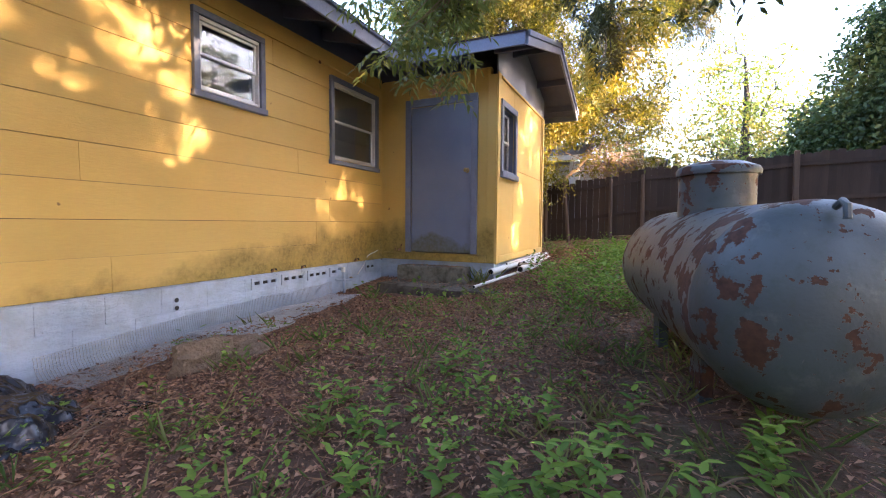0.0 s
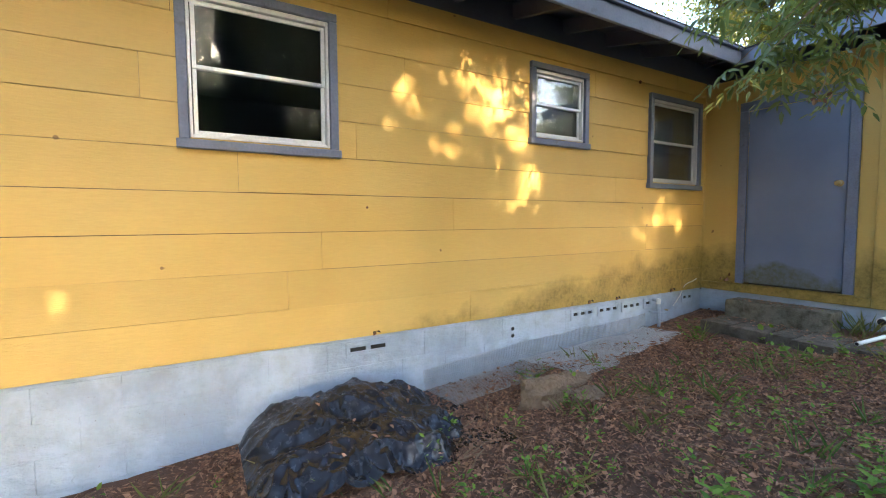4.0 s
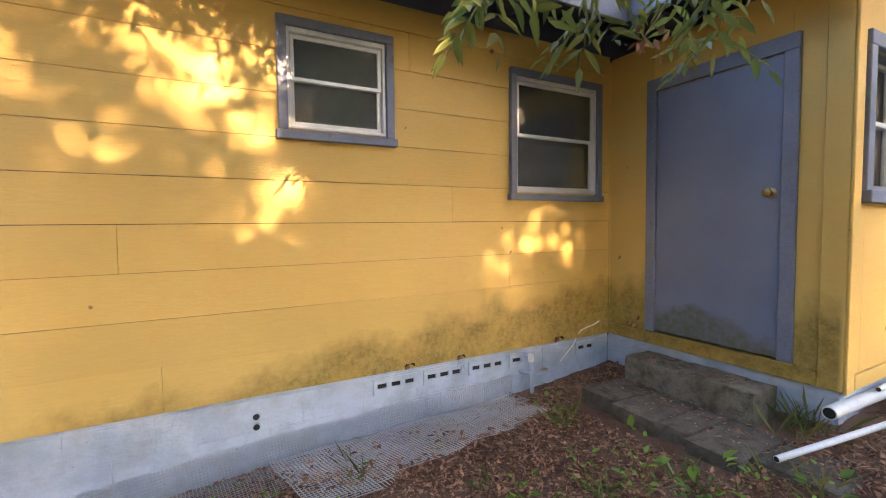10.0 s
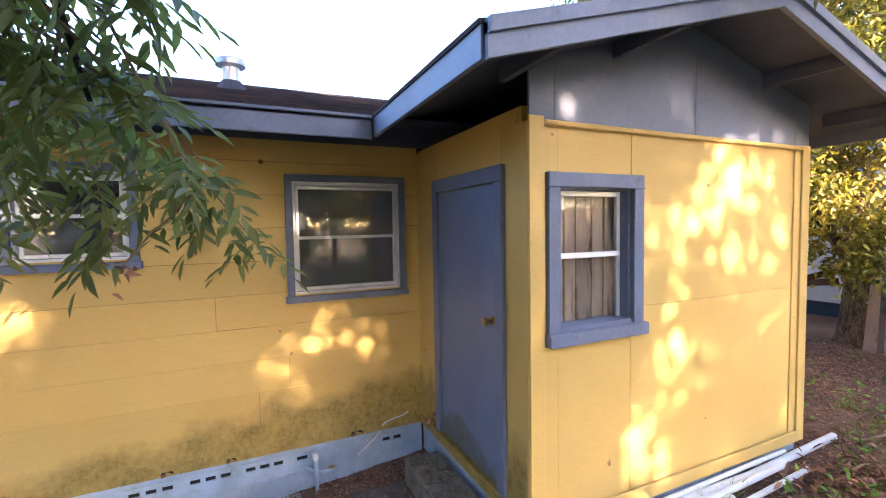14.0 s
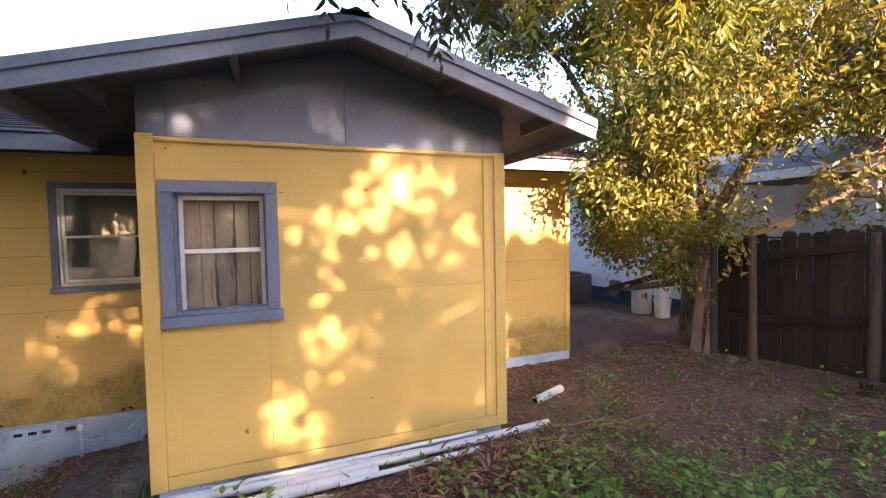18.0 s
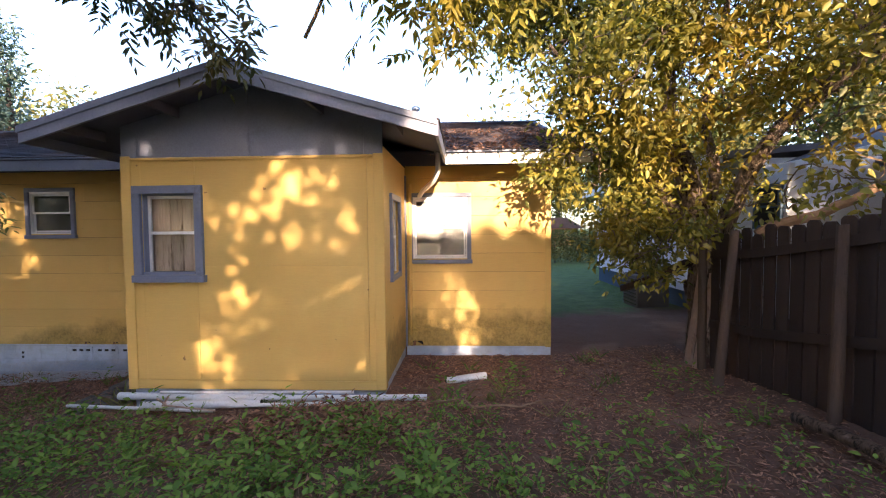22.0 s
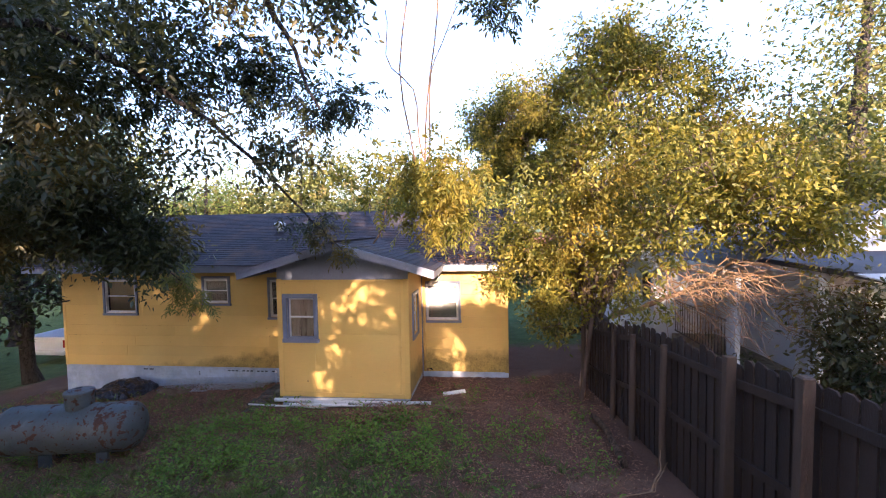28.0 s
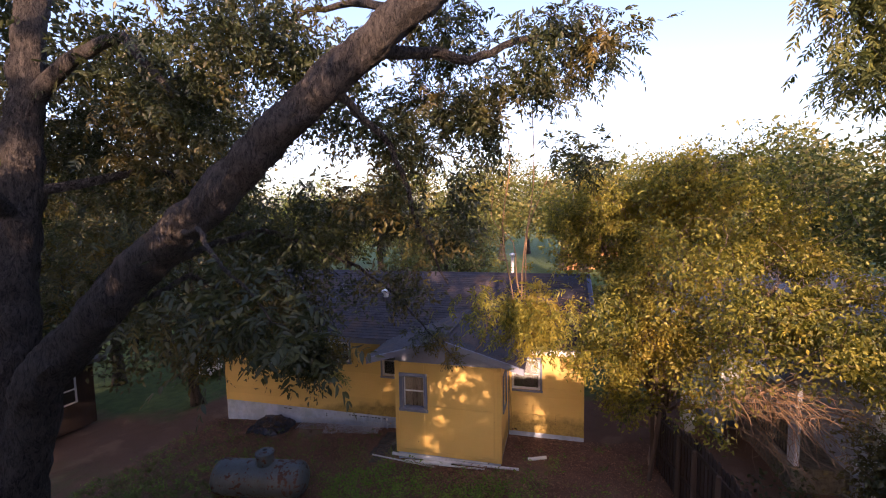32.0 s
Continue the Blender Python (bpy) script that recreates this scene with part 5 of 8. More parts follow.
def tree(name, label, limbs, blobs, n_leaf, leaf_len, leaf_wid, leaf_mat, bark_mat, spread=0.35, droop=0.3, twig_r=0.012, cluster=40, seed=1, cull=None, compound=0, twig_every=2, category="tree"):
    """limbs: (points, start radius, end radius). blobs: (centre, radii, share) of the crown, filled with leaf clusters on twigs.
    compound: pairs of leaflets of each leaf, 0 for simple leaves."""
    g = np.random.default_rng(seed)
    base = limbs[0][0][0]
    t = thing(name, base, label, category)
    joints = []
    m = Mesh()
    for k, (pts, r0, r1) in enumerate(limbs):
        line = limb_line(pts, seed + k)
        rad = [r0 + (r1 - r0) * (i / (len(line) - 1)) for i in range(len(line))]
        if k == 0:
            rad[0] *= 1.35
        if r0 > 0.3:
            fine = [(a_.lerp(b_, i / 14), ra + (rb - ra) * i / 14) for (a_, ra), (b_, rb) in zip(zip(line, rad), list(zip(line, rad))[1:]) for i in range(14)] if len(line) < 60 else list(zip(line, rad))
            q = Mesh().tube([p for p, _ in fine], [r for _, r in fine], 44)
            across = (line[-1] - line[0]).normalized()
            for i, p in enumerate(q.v):
                p = Vector(p)
                w = p - across * (p.dot(across) * 0.72)
                scale_ = 1 - 2.4 * abs(noise.noise(w * 7.5)) + 0.5 * noise.noise(p * 17)
                core = min(fine[::6], key=lambda c: (c[0] - p).length_squared)[0]
                q.v[i] = tuple(p + (p - core).normalized() * 0.022 * scale_)
        else:
            q = Mesh().tube(line, rad, 18 if r0 > 0.12 else 8)
        if r0 > 0.15:
            q.v = [tuple(Vector(p) + Vector((noise.noise(Vector(p) * 3.1), noise.noise(Vector(p) * 3.1 + Vector((5, 0, 0))), 0)) * r0 * 0.18) for p in q.v]
        part("trunk" if k == 0 else "limb", q, bark_mat, t, smooth=True)
        joints += [(p, rad[i]) for i, p in enumerate(line) if i > 1 or k > 0]
    jp = np.array([tuple(p) for p, _ in joints])
    total = sum(b[2] for b in blobs)
    n_cl = max(1, n_leaf // cluster)
    cen = []
    for c, r, share in blobs:
        n = int(n_cl * share / total)
        d = unit(g.normal(size=(n, 3)))
        rad = g.uniform(0.12, 1.0, n) ** 0.5
        lump = np.array([1 + 0.45 * noise.noise((x * 2.4 + seed, y * 2.4, z * 2.4)) for x, y, z in d]) if n else np.zeros(0)
        cen.append(np.array(c) + d * np.array(r) * (rad * lump)[:, None])
    cen = np.concatenate(cen)
    if twig_every:
        tw = Mesh()
        pick = cen[::twig_every]
        reach = np.array([((jp - c) ** 2).sum(1).min() for c in pick])
        pick = pick[np.argsort(reach)]
        nodes = np.concatenate([jp, pick])
        cost = np.concatenate([np.zeros(len(jp)), np.sqrt(np.sort(reach)) * 0.5])
        for i, c in enumerate(pick):
            k = len(jp) + i
            d = np.sqrt(((nodes[:k] - c) ** 2).sum(1)) + cost[:k] * 0.35 + 0.5 * np.maximum(nodes[:k, 2] - c[2], 0)
            at = nodes[int(np.argmin(d))]
            far = float(np.linalg.norm(at - c))
            if far < 1.6:
                tw.tube(curve(at, c, 0.18 * far, 3, i), [twig_r * (0.8 + min(far, 1.2)), twig_r, twig_r * 0.7, twig_r * 0.3], 4, cap=False)
        part("branchwork", tw, bark_mat, t)["kind"] = "stuff"
    n = len(cen) * cluster
    off = g.normal(size=(n, 3)) * spread * np.array((1, 1, 0.75))
    where = np.repeat(cen, cluster, 0) + off
    if cull is not None:
        ok = cull(where)
        where, off = where[ok], off[ok]
        n = len(where)
    ways = g.normal(size=(n, 3)) * 0.8 + off / spread * 0.5 + (0, 0, -droop)
    if compound:
        v, f = pinnate(where, ways, leaf_len * 2.6 * g.uniform(0.7, 1.2, n), compound, leaf_len, leaf_wid, g)
    else:
        ln = leaf_len * g.uniform(0.65, 1.25, n)
        v, f = leaves(where, ways, ln, ln * leaf_wid / leaf_len, plain=leaf_len > 0.127)
    ob = new("crown", arrays_mesh("crown", v - np.array(base), f, leaf_mat))
    ob.parent = t
    ob["kind"] = "stuff"
    return t


# unseen tall trees added past the open side of the yard: the low sun reaches the house only through their gaps
# openings as (along the wall, height, half width, half height), for the long wall, the wall past the porch and the porch front
LONG = [(-3.69, 2.55, .14, .09), (-3.5, 2.24, .13, .09), (-3.63, 2.17, .09, .05), (-3.27, 2.37, .15, .11), (-3.18, 2.25, .16, .1), (-2.94, 2.39, .17, .10), (-3.08, 2.53, .12, .15), (-3.26, 2.59, .08, .11), (-3.03, 2.09, .08, .12),
        (-2.98, 1.68, .12, .16), (-3.24, 1.58, .11, .06), (-3.11, 1.51, .08, .04), (-0.54, 1.21, .19, .15), (-0.58, 1.47, .09, .14), (-0.9, 1.51, .08, .11), (-1.2, 1.04, .16, .13), (-0.27, .71, .07, .22), (-1.06, .85, .1, .09)]
LONG_FAINT = [(-3.87, 1.9, .11, .05), (-3.59, 1.91, .1, .05), (-2.8, 1.67, .08, .07), (-4.15, 2.36, .09, .06), (-4.18, 2.17, .09, .06), (-3.55, 2.42, .12, .09), (-4.02, 2.5, .1, .05), (-4.86, 1.61, .07, .06)]
WEST = [(3.15, 2.42, .3, .26), (3.6, 2.55, .34, .28), (4.1, 2.55, .3, .22), (4.5, 2.5, .24, .2), (3.45, .98, .18, .24), (3.58, .52, .15, .2), (3.35, 1.4, .07, .14), (3.1, .75, .08, .1)]
FRONT = [(1.79, 2.52, .22, .16), (1.68, 2.75, .08, .12), (2.25, 2.05, .29, .11), (2.3, 2.17, .16, .16), (1.75, 2.04, .17, .1), (2.18, 2.61, .1, .13), (2.59, 2.62, .07, .11), (2.0, 2.37, .14, .14), (1.13, 1.5, .11, .1), (1.07, 1.11, .1, .08),
         (1.46, 1.3, .08, .09), (1.72, 1.69, .09, .08), (2.01, 1.44, .11, .08), (2.14, 1.27, .09, .07), (2.45, 1.52, .11, .08), (.75, .87, .11, .14), (.98, .7, .15, .12), (.88, .9, .12, .11)]
FRONT_FAINT = [(1.73, .6, .12, .08), (2.57, .67, .06, .05), (1.17, 2.22, .07, .11), (1.19, 2.03, .06, .06), (.92, 2.25, .06, .08), (1.55, 2.25, .1, .1), (2.26, 2.88, .26, .05), (.24, 2.98, .06, .07), (1.19, 3.01, .06, .07)]
# each gap is aimed down the sun to put a dapple on the wall
OPENINGS = [(a, b, c * 1.25, d * 1.15, 1.0) if b > 2.0 else (a, b, c * 0.88, d * 0.88, 0.57) for a, b, c, d in LONG] + [(a, b, c, d, 1.0) for a, b, c, d in WEST] + [(a, b, c, d, 0.72) for a, b, c, d in LONG_FAINT]
OPENINGS += [(a - PX * 0.167, b - PX * 0.225, c * 0.74, d * 0.74, 1.0 if a > 2.1 and b > 2.0 else 0.78) for a, b, c, d in FRONT] + [(a - PX * 0.167, b - PX * 0.225, c, d, 0.62) for a, b, c, d in FRONT_FAINT]
rs = random.Random(29)
OPENINGS += [(rs.uniform(-6.5, 2.2), rs.uniform(0.5, 2.7), rs.uniform(0.04, 0.08), rs.uniform(0.03, 0.06), 0.5) for _ in range(24)]


def down_sun(p):
    """Where a sun ray through each point meets the plane of the long wall."""
    return p[:, 1] - p[:, 0] * 0.167, p[:, 2] - p[:, 0] * 0.225


def openness(y0, z0, grow=0.0):
    """How open the crowns are along the sun's way: near 1 inside an opening, fading outwards."""
    best = np.zeros(len(y0))
    for a, b, c, d, k in OPENINGS:
        near = (abs(y0 - a) < 2.2 * (c + grow)) & (abs(z0 - b) < 2.2 * (d + grow))
        if near.any():
            q = ((y0[near] - a) / (c + grow)) ** 2 + ((z0[near] - b) / (d + grow)) ** 2
            best[near] = np.maximum(best[near], k * np.exp(-0.6 * q))
    return best


def sun_gaps(p):
    """Far crowns: wide ragged openings where the sun reaches the walls, thin tops that let the sky through."""
    g = np.random.default_rng(17)
    y0, z0 = down_sun(p)
    shut = openness(y0, z0, 0.13) < 0.30
    lump = np.sin(y0 * 2.3 + 1.3 * np.sin(z0 * 1.7)) * np.sin(z0 * 2.6 + 1.1 * np.sin(y0 * 1.9))
    fine = np.sin(y0 * 7.1 + 2.0 * np.sin(z0 * 5.3)) * np.sin(z0 * 8.3 + 1.7 * np.sin(y0 * 6.1))
    open_side = ((y0 > 2.7) & (z0 > 2.0) | (y0 > 1.9) & (z0 > 3.1)) & (lump > -0.92) & (z0 < 4.7 + 0.7 * np.clip(y0 - 6, 0, 2) + 0.4 * np.sin(y0 * 1.3)) & (y0 < 9.7) & (g.uniform(size=len(p)) < 0.985)
    high = (z0 > 4.6) & (lump > 0.35) | (z0 > 7.4) & (lump > -0.45) | (z0 > 3.7) & (fine > 0.12)
    return shut & ~(open_side | high) | (g.uniform(size=len(p)) < 0.02) & shut


def leafy_gaps(p):
    """Added nearer crowns: the same openings in their fine, ragged shape, to shape the dapples."""
    y0, z0 = down_sun(p)
    rough = np.array([noise.noise((a * 7, b * 9, 3)) + 0.6 * noise.noise((a * 17, b * 17, 8)) for a, b in zip(y0, z0)])
    loose = np.random.default_rng(18).uniform(-1, 1, len(p))
    return (openness(y0, z0) + 0.26 * rough + 0.52 * loose < 0.63) & (z0 < 3.9) & ~((y0 > 2.6) & (z0 > 2.0))


def shafts(p):
    """Near boughs keep the same shafts of sun open."""
    y0, z0 = down_sun(p)
    return (openness(y0, z0, 0.12) < 0.30) | (np.random.default_rng(19).uniform(size=len(p)) < 0.04)


for k, (x, y) in enumerate(((22, -8.5), (25, -3.6), (23.5, -1.2), (21, 1.4), (24.5, 6.4), (22, -15), (19, -21), (16, -27))):
    tree("tall_tree", "tall dense roadside tree past the open side of the yard", [([(x, y, 0.6), (x + 0.3, y + 0.2, 6), (x, y, 14)], 0.3, 0.05)],
         [((x, y, 5.0), (2.2, 3.3, 4.6), 4), ((x + 0.5, y + 0.6, 11.0), (2.4, 3.2, 5.2), 5)], 25000 if y > -8 else 15000, 0.26, 0.15, FAR_LEAF, PECAN_BARK, 0.4, 0.3, 0.02, 20, 60 + k, sun_gaps, twig_every=6)

# unseen thin crowns added to sharpen the sun dapples on the walls
for k, (y, w) in enumerate(((-4.2, 1.9), (-1.2, 1.9), (1.8, 1.9), (4.9, 2.0))):
    z = gz(14.3, y)
    tree("young_tree", "young bushy tree at the open edge of the yard", [([(14.4, y, z - 0.1), (14.3, y + 0.1, z + 2.0), (14.4, y, z + 4.6)], 0.09, 0.02), ([(14.35, y, z + 1.8), (14.2, y - 0.9, z + 3.4), (14.3, y - 1.4, z + 4.4)], 0.04, 0.01),
         ([(14.35, y, z + 2.0), (14.5, y + 0.9, z + 3.6), (14.4, y + 1.4, z + 4.6)], 0.04, 0.01)], [((14.3, y, 4.4), (0.55, w, 1.5), 4), ((14.3, y + 0.5, 5.9), (0.5, w, 1.1), 3), ((14.3, y - 0.4, 3.4), (0.5, w, 1.0), 2)], 17000, 0.13, 0.075, FAR_LEAF, PECAN_BARK, 0.22, 0.3, 0.008, 20, 640 + k, leafy_gaps, twig_every=8)

def open_crown(p):
    """Ragged holes through the crown."""
    lump = np.array([noise.noise((a * 1.5, b * 1.5, c * 1.5)) for a, b, c in p])
    shade = (p[:, 2] < 3.2) & (p[:, 1] > 6.9) & (p[:, 0] > 1.0) & (np.random.default_rng(8).uniform(size=len(p)) < 0.75)
    q = np.clip((p[:, 0] - 1.9) / 3.4, 0, 1)
    off = (p[:, 1] - (8.75 - 1.35 * q)) ** 2 / 1.1 ** 2 + (p[:, 2] - (2.85 + 0.95 * q)) ** 2 / 0.62 ** 2
    bare = (p[:, 0] > 1.3) & (p[:, 1] > 7.5) & (off < 0.8) & (np.random.default_rng(14).uniform(size=len(p)) < 0.85)
    twigs = (p[:, 0] > 1.7) & (p[:, 1] > 7.3) & (p[:, 1] < 9.5) & (p[:, 2] < 3.4) & (np.random.default_rng(15).uniform(size=len(p)) < 0.88)
    return (lump > -0.08) & ~shade & ~bare & ~twigs


# added out of view: they shade the far crown top and fill window reflections
for k, (x, y, h) in enumerate(((22, 9.6, 13), (23, 15.0, 13), (19, 20, 13))):
    tree("tall_tree", "bushy roadside tree past the open side of the yard", [([(x, y, 0.6), (x + 0.3, y + 0.2, h * 0.5), (x, y, h)], 0.2, 0.05)],
         [((x, y, h * 0.35 + 1.9), (2.0, 3.2, 3.2), 4), ((x, y + 0.4, h * 0.75), (2.0, 3.2, h * 0.25), 3)], 16000, 0.26, 0.15, FAR_LEAF, PECAN_BARK, 0.4, 0.3, 0.02, 20, 80 + k, sun_gaps, twig_every=6)

# broad-leaved tree in the fence corner
tree("broadleaf_tree", "spreading broad-leaved tree in low sun beside the fence",
     [([(0.48, 6.58, 0.3), (0.62, 6.5, 1.3), (0.6, 6.5, 1.95), (0.5, 6.33, 2.78), (0.4, 6.12, 3.4), (0.1, 6.3, 5.0), (0.0, 6.7, 6.6)], 0.20, 0.05),
      ([(0.6, 6.5, 1.55), (0.78, 6.68, 2.2), (0.9, 6.85, 2.75), (1.1, 7.05, 3.2), (1.5, 7.5, 3.8), (1.9, 8.3, 5.0)], 0.125, 0.04),
      ([(0.6, 6.53, 1.7), (0.64, 6.6, 2.7), (0.6, 6.5, 3.7), (0.7, 7.0, 5.6)], 0.08, 0.03),
      ([(1.08, 7.03, 3.15), (1.6, 7.2, 3.45), (2.4, 7.4, 3.9), (3.6, 7.5, 4.5)], 0.05, 0.015),
      ([(0.62, 6.5, 1.7), (0.4, 5.9, 2.8), (0.7, 5.0, 3.7), (1.2, 4.5, 4.1)], 0.09, 0.02),
      ([(0.62, 6.5, 1.5), (-0.4, 6.6, 3.0), (-1.2, 5.6, 5.0), (-1.8, 4.9, 6.2)], 0.10, 0.02),
      ([(1.4, 7.4, 3.65), (1.8, 8.3, 3.9), (2.5, 9.3, 4.5)], 0.05, 0.02),
      ([(0.40, 6.55, 1.9), (-0.3, 6.55, 2.2), (-1.0, 6.7, 2.15), (-1.9, 7.0, 2.4)], 0.07, 0.03)],
     [((0.3, 7.5, 6.6), (1.6, 1.9, 1.6), 4.5), ((-1.1, 5.2, 6.3), (1.2, 1.3, 1.4), 3), ((0.4, 8.7, 5.9), (1.5, 1.6, 1.6), 3), ((0.9, 7.3, 4.5), (1.6, 1.7, 1.1), 4), ((1.2, 5.3, 3.7), (1.1, 1.2, 0.8), 3), ((0.95, 4.75, 2.85), (0.5, 0.45, 0.35), 0.55),
      ((1.7, 9.2, 4.3), (1.2, 1.5, 1.3), 4), ((0.4, 5.5, 3.0), (0.8, 0.8, 0.5), 1), ((2.6, 8.6, 4.1), (1.5, 1.6, 0.8), 1.9), ((2.7, 6.7, 4.4), (1.6, 1.0, 0.7), 0.7), ((0.6, 6.4, 2.6), (1.0, 0.9, 0.40), 0.4),
      ((3.9, 7.2, 4.6), (0.9, 0.9, 0.8), 0.3), ((2.5, 7.5, 3.4), (1.2, 0.9, 0.5), 0.35), ((3.5, 7.9, 4.6), (1.2, 1.0, 0.8), 0.5), ((2.5, 6.6, 5.6), (1.4, 1.1, 0.9), 1.1), ((0.0, 6.3, 5.2), (1.1, 1.3, 1.2), 2.5), ((0.9, 5.7, 1.95), (0.7, 0.6, 0.5), 1.1), ((-1.2, 4.5, 6.2), (1.0, 0.9, 1.4), 3.5), ((-0.5, 5.4, 5.6), (1.1, 1.1, 1.3), 3.5), ((2.4, 9.7, 2.5), (0.7, 0.8, 0.7), 1.6), ((2.9, 9.2, 4.4), (1.0, 1.0, 0.7), 2.2), ((0.0, 6.2, 6.4), (1.2, 1.1, 1.2), 4), ((0.3, 7.2, 7.2), (1.2, 1.1, 0.8), 2.5), ((-0.6, 5.2, 6.6), (1.0, 0.9, 0.9), 2.5), ((0.2, 8.3, 6.4), (1.2, 1.0, 1.0), 2), ((1.2, 9.3, 4.95), (1.1, 1.0, 0.7), 2.6), ((1.2, 6.8, 7.3), (1.0, 1.0, 0.6), 1.5), ((-1.8, 4.7, 6.1), (1.1, 1.1, 1.1), 3.5), ((-0.9, 6.7, 2.5), (0.7, 0.9, 0.55), 2.2), ((-1.6, 6.9, 3.1), (0.8, 0.9, 0.6), 2.2), ((-0.3, 6.0, 2.0), (0.5, 0.5, 0.35), 0.8), ((2.2, 6.6, 2.4), (0.9, 0.35, 0.3), 0.22), ((3.4, 6.8, 2.6), (0.7, 0.35, 0.25), 0.10), ((2.0, 6.7, 3.15), (0.9, 0.5, 0.5), 0.9), ((3.4, 6.9, 3.5), (1.0, 0.6, 0.6), 0.35), ((1.6, 6.0, 4.6), (1.0, 0.8, 0.8), 1.2), ((3.3, 8.6, 3.6), (0.8, 0.9, 0.5), 1.0)],
     185000, 0.093, 0.041, LEAF, GREY_BARK, 0.16, 0.5, 0.008, 26, 3, open_crown)

# twin-stemmed pecan on the open side, with drooping boughs towards the house
pecan = tree("pecan_tree", "large twin-stemmed pecan with rough scaly bark and drooping leaves",
     [([(7.45, -4.5, 0.0), (7.37, -4.32, 2.3), (7.22, -3.85, 4.0), (7.0, -3.03, 4.9), (6.7, -1.6, 6.27), (6.42, -0.46, 7.34), (6.2, 0.7, 8.4), (5.9, 2.15, 9.6), (5.5, 3.4, 10.8)], 0.36, 0.22),
      ([(7.2, -4.5, 1.6), (6.97, -4.65, 4.3), (6.6, -4.85, 6.5), (6.35, -4.9, 8.5), (6.05, -4.9, 10.5), (5.7, -4.9, 12.6)], 0.33, 0.2),
      ([(6.25, -4.7, 8.8), (6.1, -3.9, 9.45), (6.05, -2.95, 9.66), (6.1, -2.0, 8.6)], 0.15, 0.05),
      ([(6.0, 1.5, 8.95), (5.26, 1.8, 9.15), (4.6, 2.6, 9.15), (3.9, 3.5, 9.65), (3.0, 5.0, 9.8)], 0.12, 0.03),
      ([(6.15, 0.95, 8.4), (5.45, 1.5, 7.7), (5.07, 1.8, 6.43), (4.7, 2.2, 5.4)], 0.07, 0.015),
      ([(6.9, -2.6, 5.2), (5.6, -2.4, 5.6), (4.0, -2.1, 4.6), (2.6, -2.0, 3.5), (1.95, -1.9, 2.7)], 0.06, 0.008),
      ([(6.8, -2.0, 5.8), (5.4, -1.0, 6.4), (4.2, -0.2, 5.8), (3.3, 0.4, 5.1), (2.9, 0.9, 4.4), (2.95, 1.9, 3.42)], 0.06, 0.008),
      ([(6.7, -1.5, 6.3), (7.4, -0.4, 6.5), (8.1, 0.6, 6.1), (8.3, 1.3, 5.6)], 0.05, 0.01),
      ([(5.9, 2.2, 9.6), (4.9, 0.4, 10.2), (4.2, -1.2, 10.3)], 0.08, 0.03),
      ([(6.6, -4.8, 7.0), (5.0, -3.6, 7.6), (3.8, -2.6, 6.6)], 0.10, 0.03)],
     [((8.3, 1.0, 5.65), (0.75, 1.15, 0.45), 0.5), ((4.5, -3.4, 7.3), (1.4, 1.4, 1.3), 4), ((5.3, -3.3, 9.2), (1.3, 1.4, 1.0), 3), ((4.5, -5.6, 8.4), (1.4, 1.6, 1.6), 3), ((4.6, -1.6, 10.1), (1.6, 1.5, 0.9), 3),
      ((5.0, -5.3, 5.4), (1.3, 1.4, 1.2), 2.5), ((3.2, 4.3, 9.7), (1.0, 1.3, 0.6), 2.2), ((4.0, 2.0, 10.0), (1.2, 1.1, 0.7), 2), ((3.7, 1.5, 8.4), (0.9, 1.2, 0.9), 2.2), ((4.6, -1.4, 5.9), (1.1, 1.0, 1.0), 2),
      ((3.8, -2.5, 4.3), (0.9, 1.0, 0.9), 5), ((3.5, -0.7, 6.5), (1.0, 0.9, 0.8), 1.8), ((2.9, 0.3, 6.6), (0.8, 0.8, 0.6), 1.4), ((2.4, 1.5, 6.2), (0.6, 0.7, 0.5), 0.9),
      ((2.9, 4.4, 7.7), (0.5, 0.6, 0.3), 0.5), ((3.9, -3.3, 3.7), (0.8, 0.9, 0.7), 3)],
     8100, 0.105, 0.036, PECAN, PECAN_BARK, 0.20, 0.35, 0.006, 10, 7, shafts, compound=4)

def more_crown(t, blobs, n_leaf, leaf_len, leaf_wid, leaf_mat, spread, droop, cluster, seed, cull=None):
    """A further part of a tree's crown: simple hanging leaves in clusters."""
    g = np.random.default_rng(seed)
    total = sum(b[2] for b in blobs)
    cen = []
    for c, r, share in blobs:
        n = int(n_leaf / cluster * share / total)
        cen.append(np.array(c) + unit(g.normal(size=(n, 3))) * np.array(r) * g.uniform(0.1, 1.0, (n, 1)) ** 0.5)
    cen = np.concatenate(cen)
    off = g.normal(size=(len(cen) * cluster, 3)) * spread * np.array((1, 1, 0.9))
    where = np.repeat(cen, cluster, 0) + off
    if cull is not None:
        ok = cull(where)
        where, off = where[ok], off[ok]
    n = len(where)
    ln = leaf_len * g.uniform(0.65, 1.25, n)
    v, f = leaves(where, g.normal(size=(n, 3)) * 0.7 + off / spread * 0.3 + (0, 0, -droop), ln, ln * leaf_wid / leaf_len)
    ob = new("crown", arrays_mesh("crown", v - np.array(t.location), f, leaf_mat))
    ob.parent = t
    ob["kind"] = "stuff"


def pecan_holes(p):
    """The shafts of sun, and ragged holes through the crown."""
    lump = np.array([noise.noise((a * 1.25, b * 1.25, c * 1.25 + 4)) for a, b, c in p])
    return shafts(p) & (lump > -0.02)


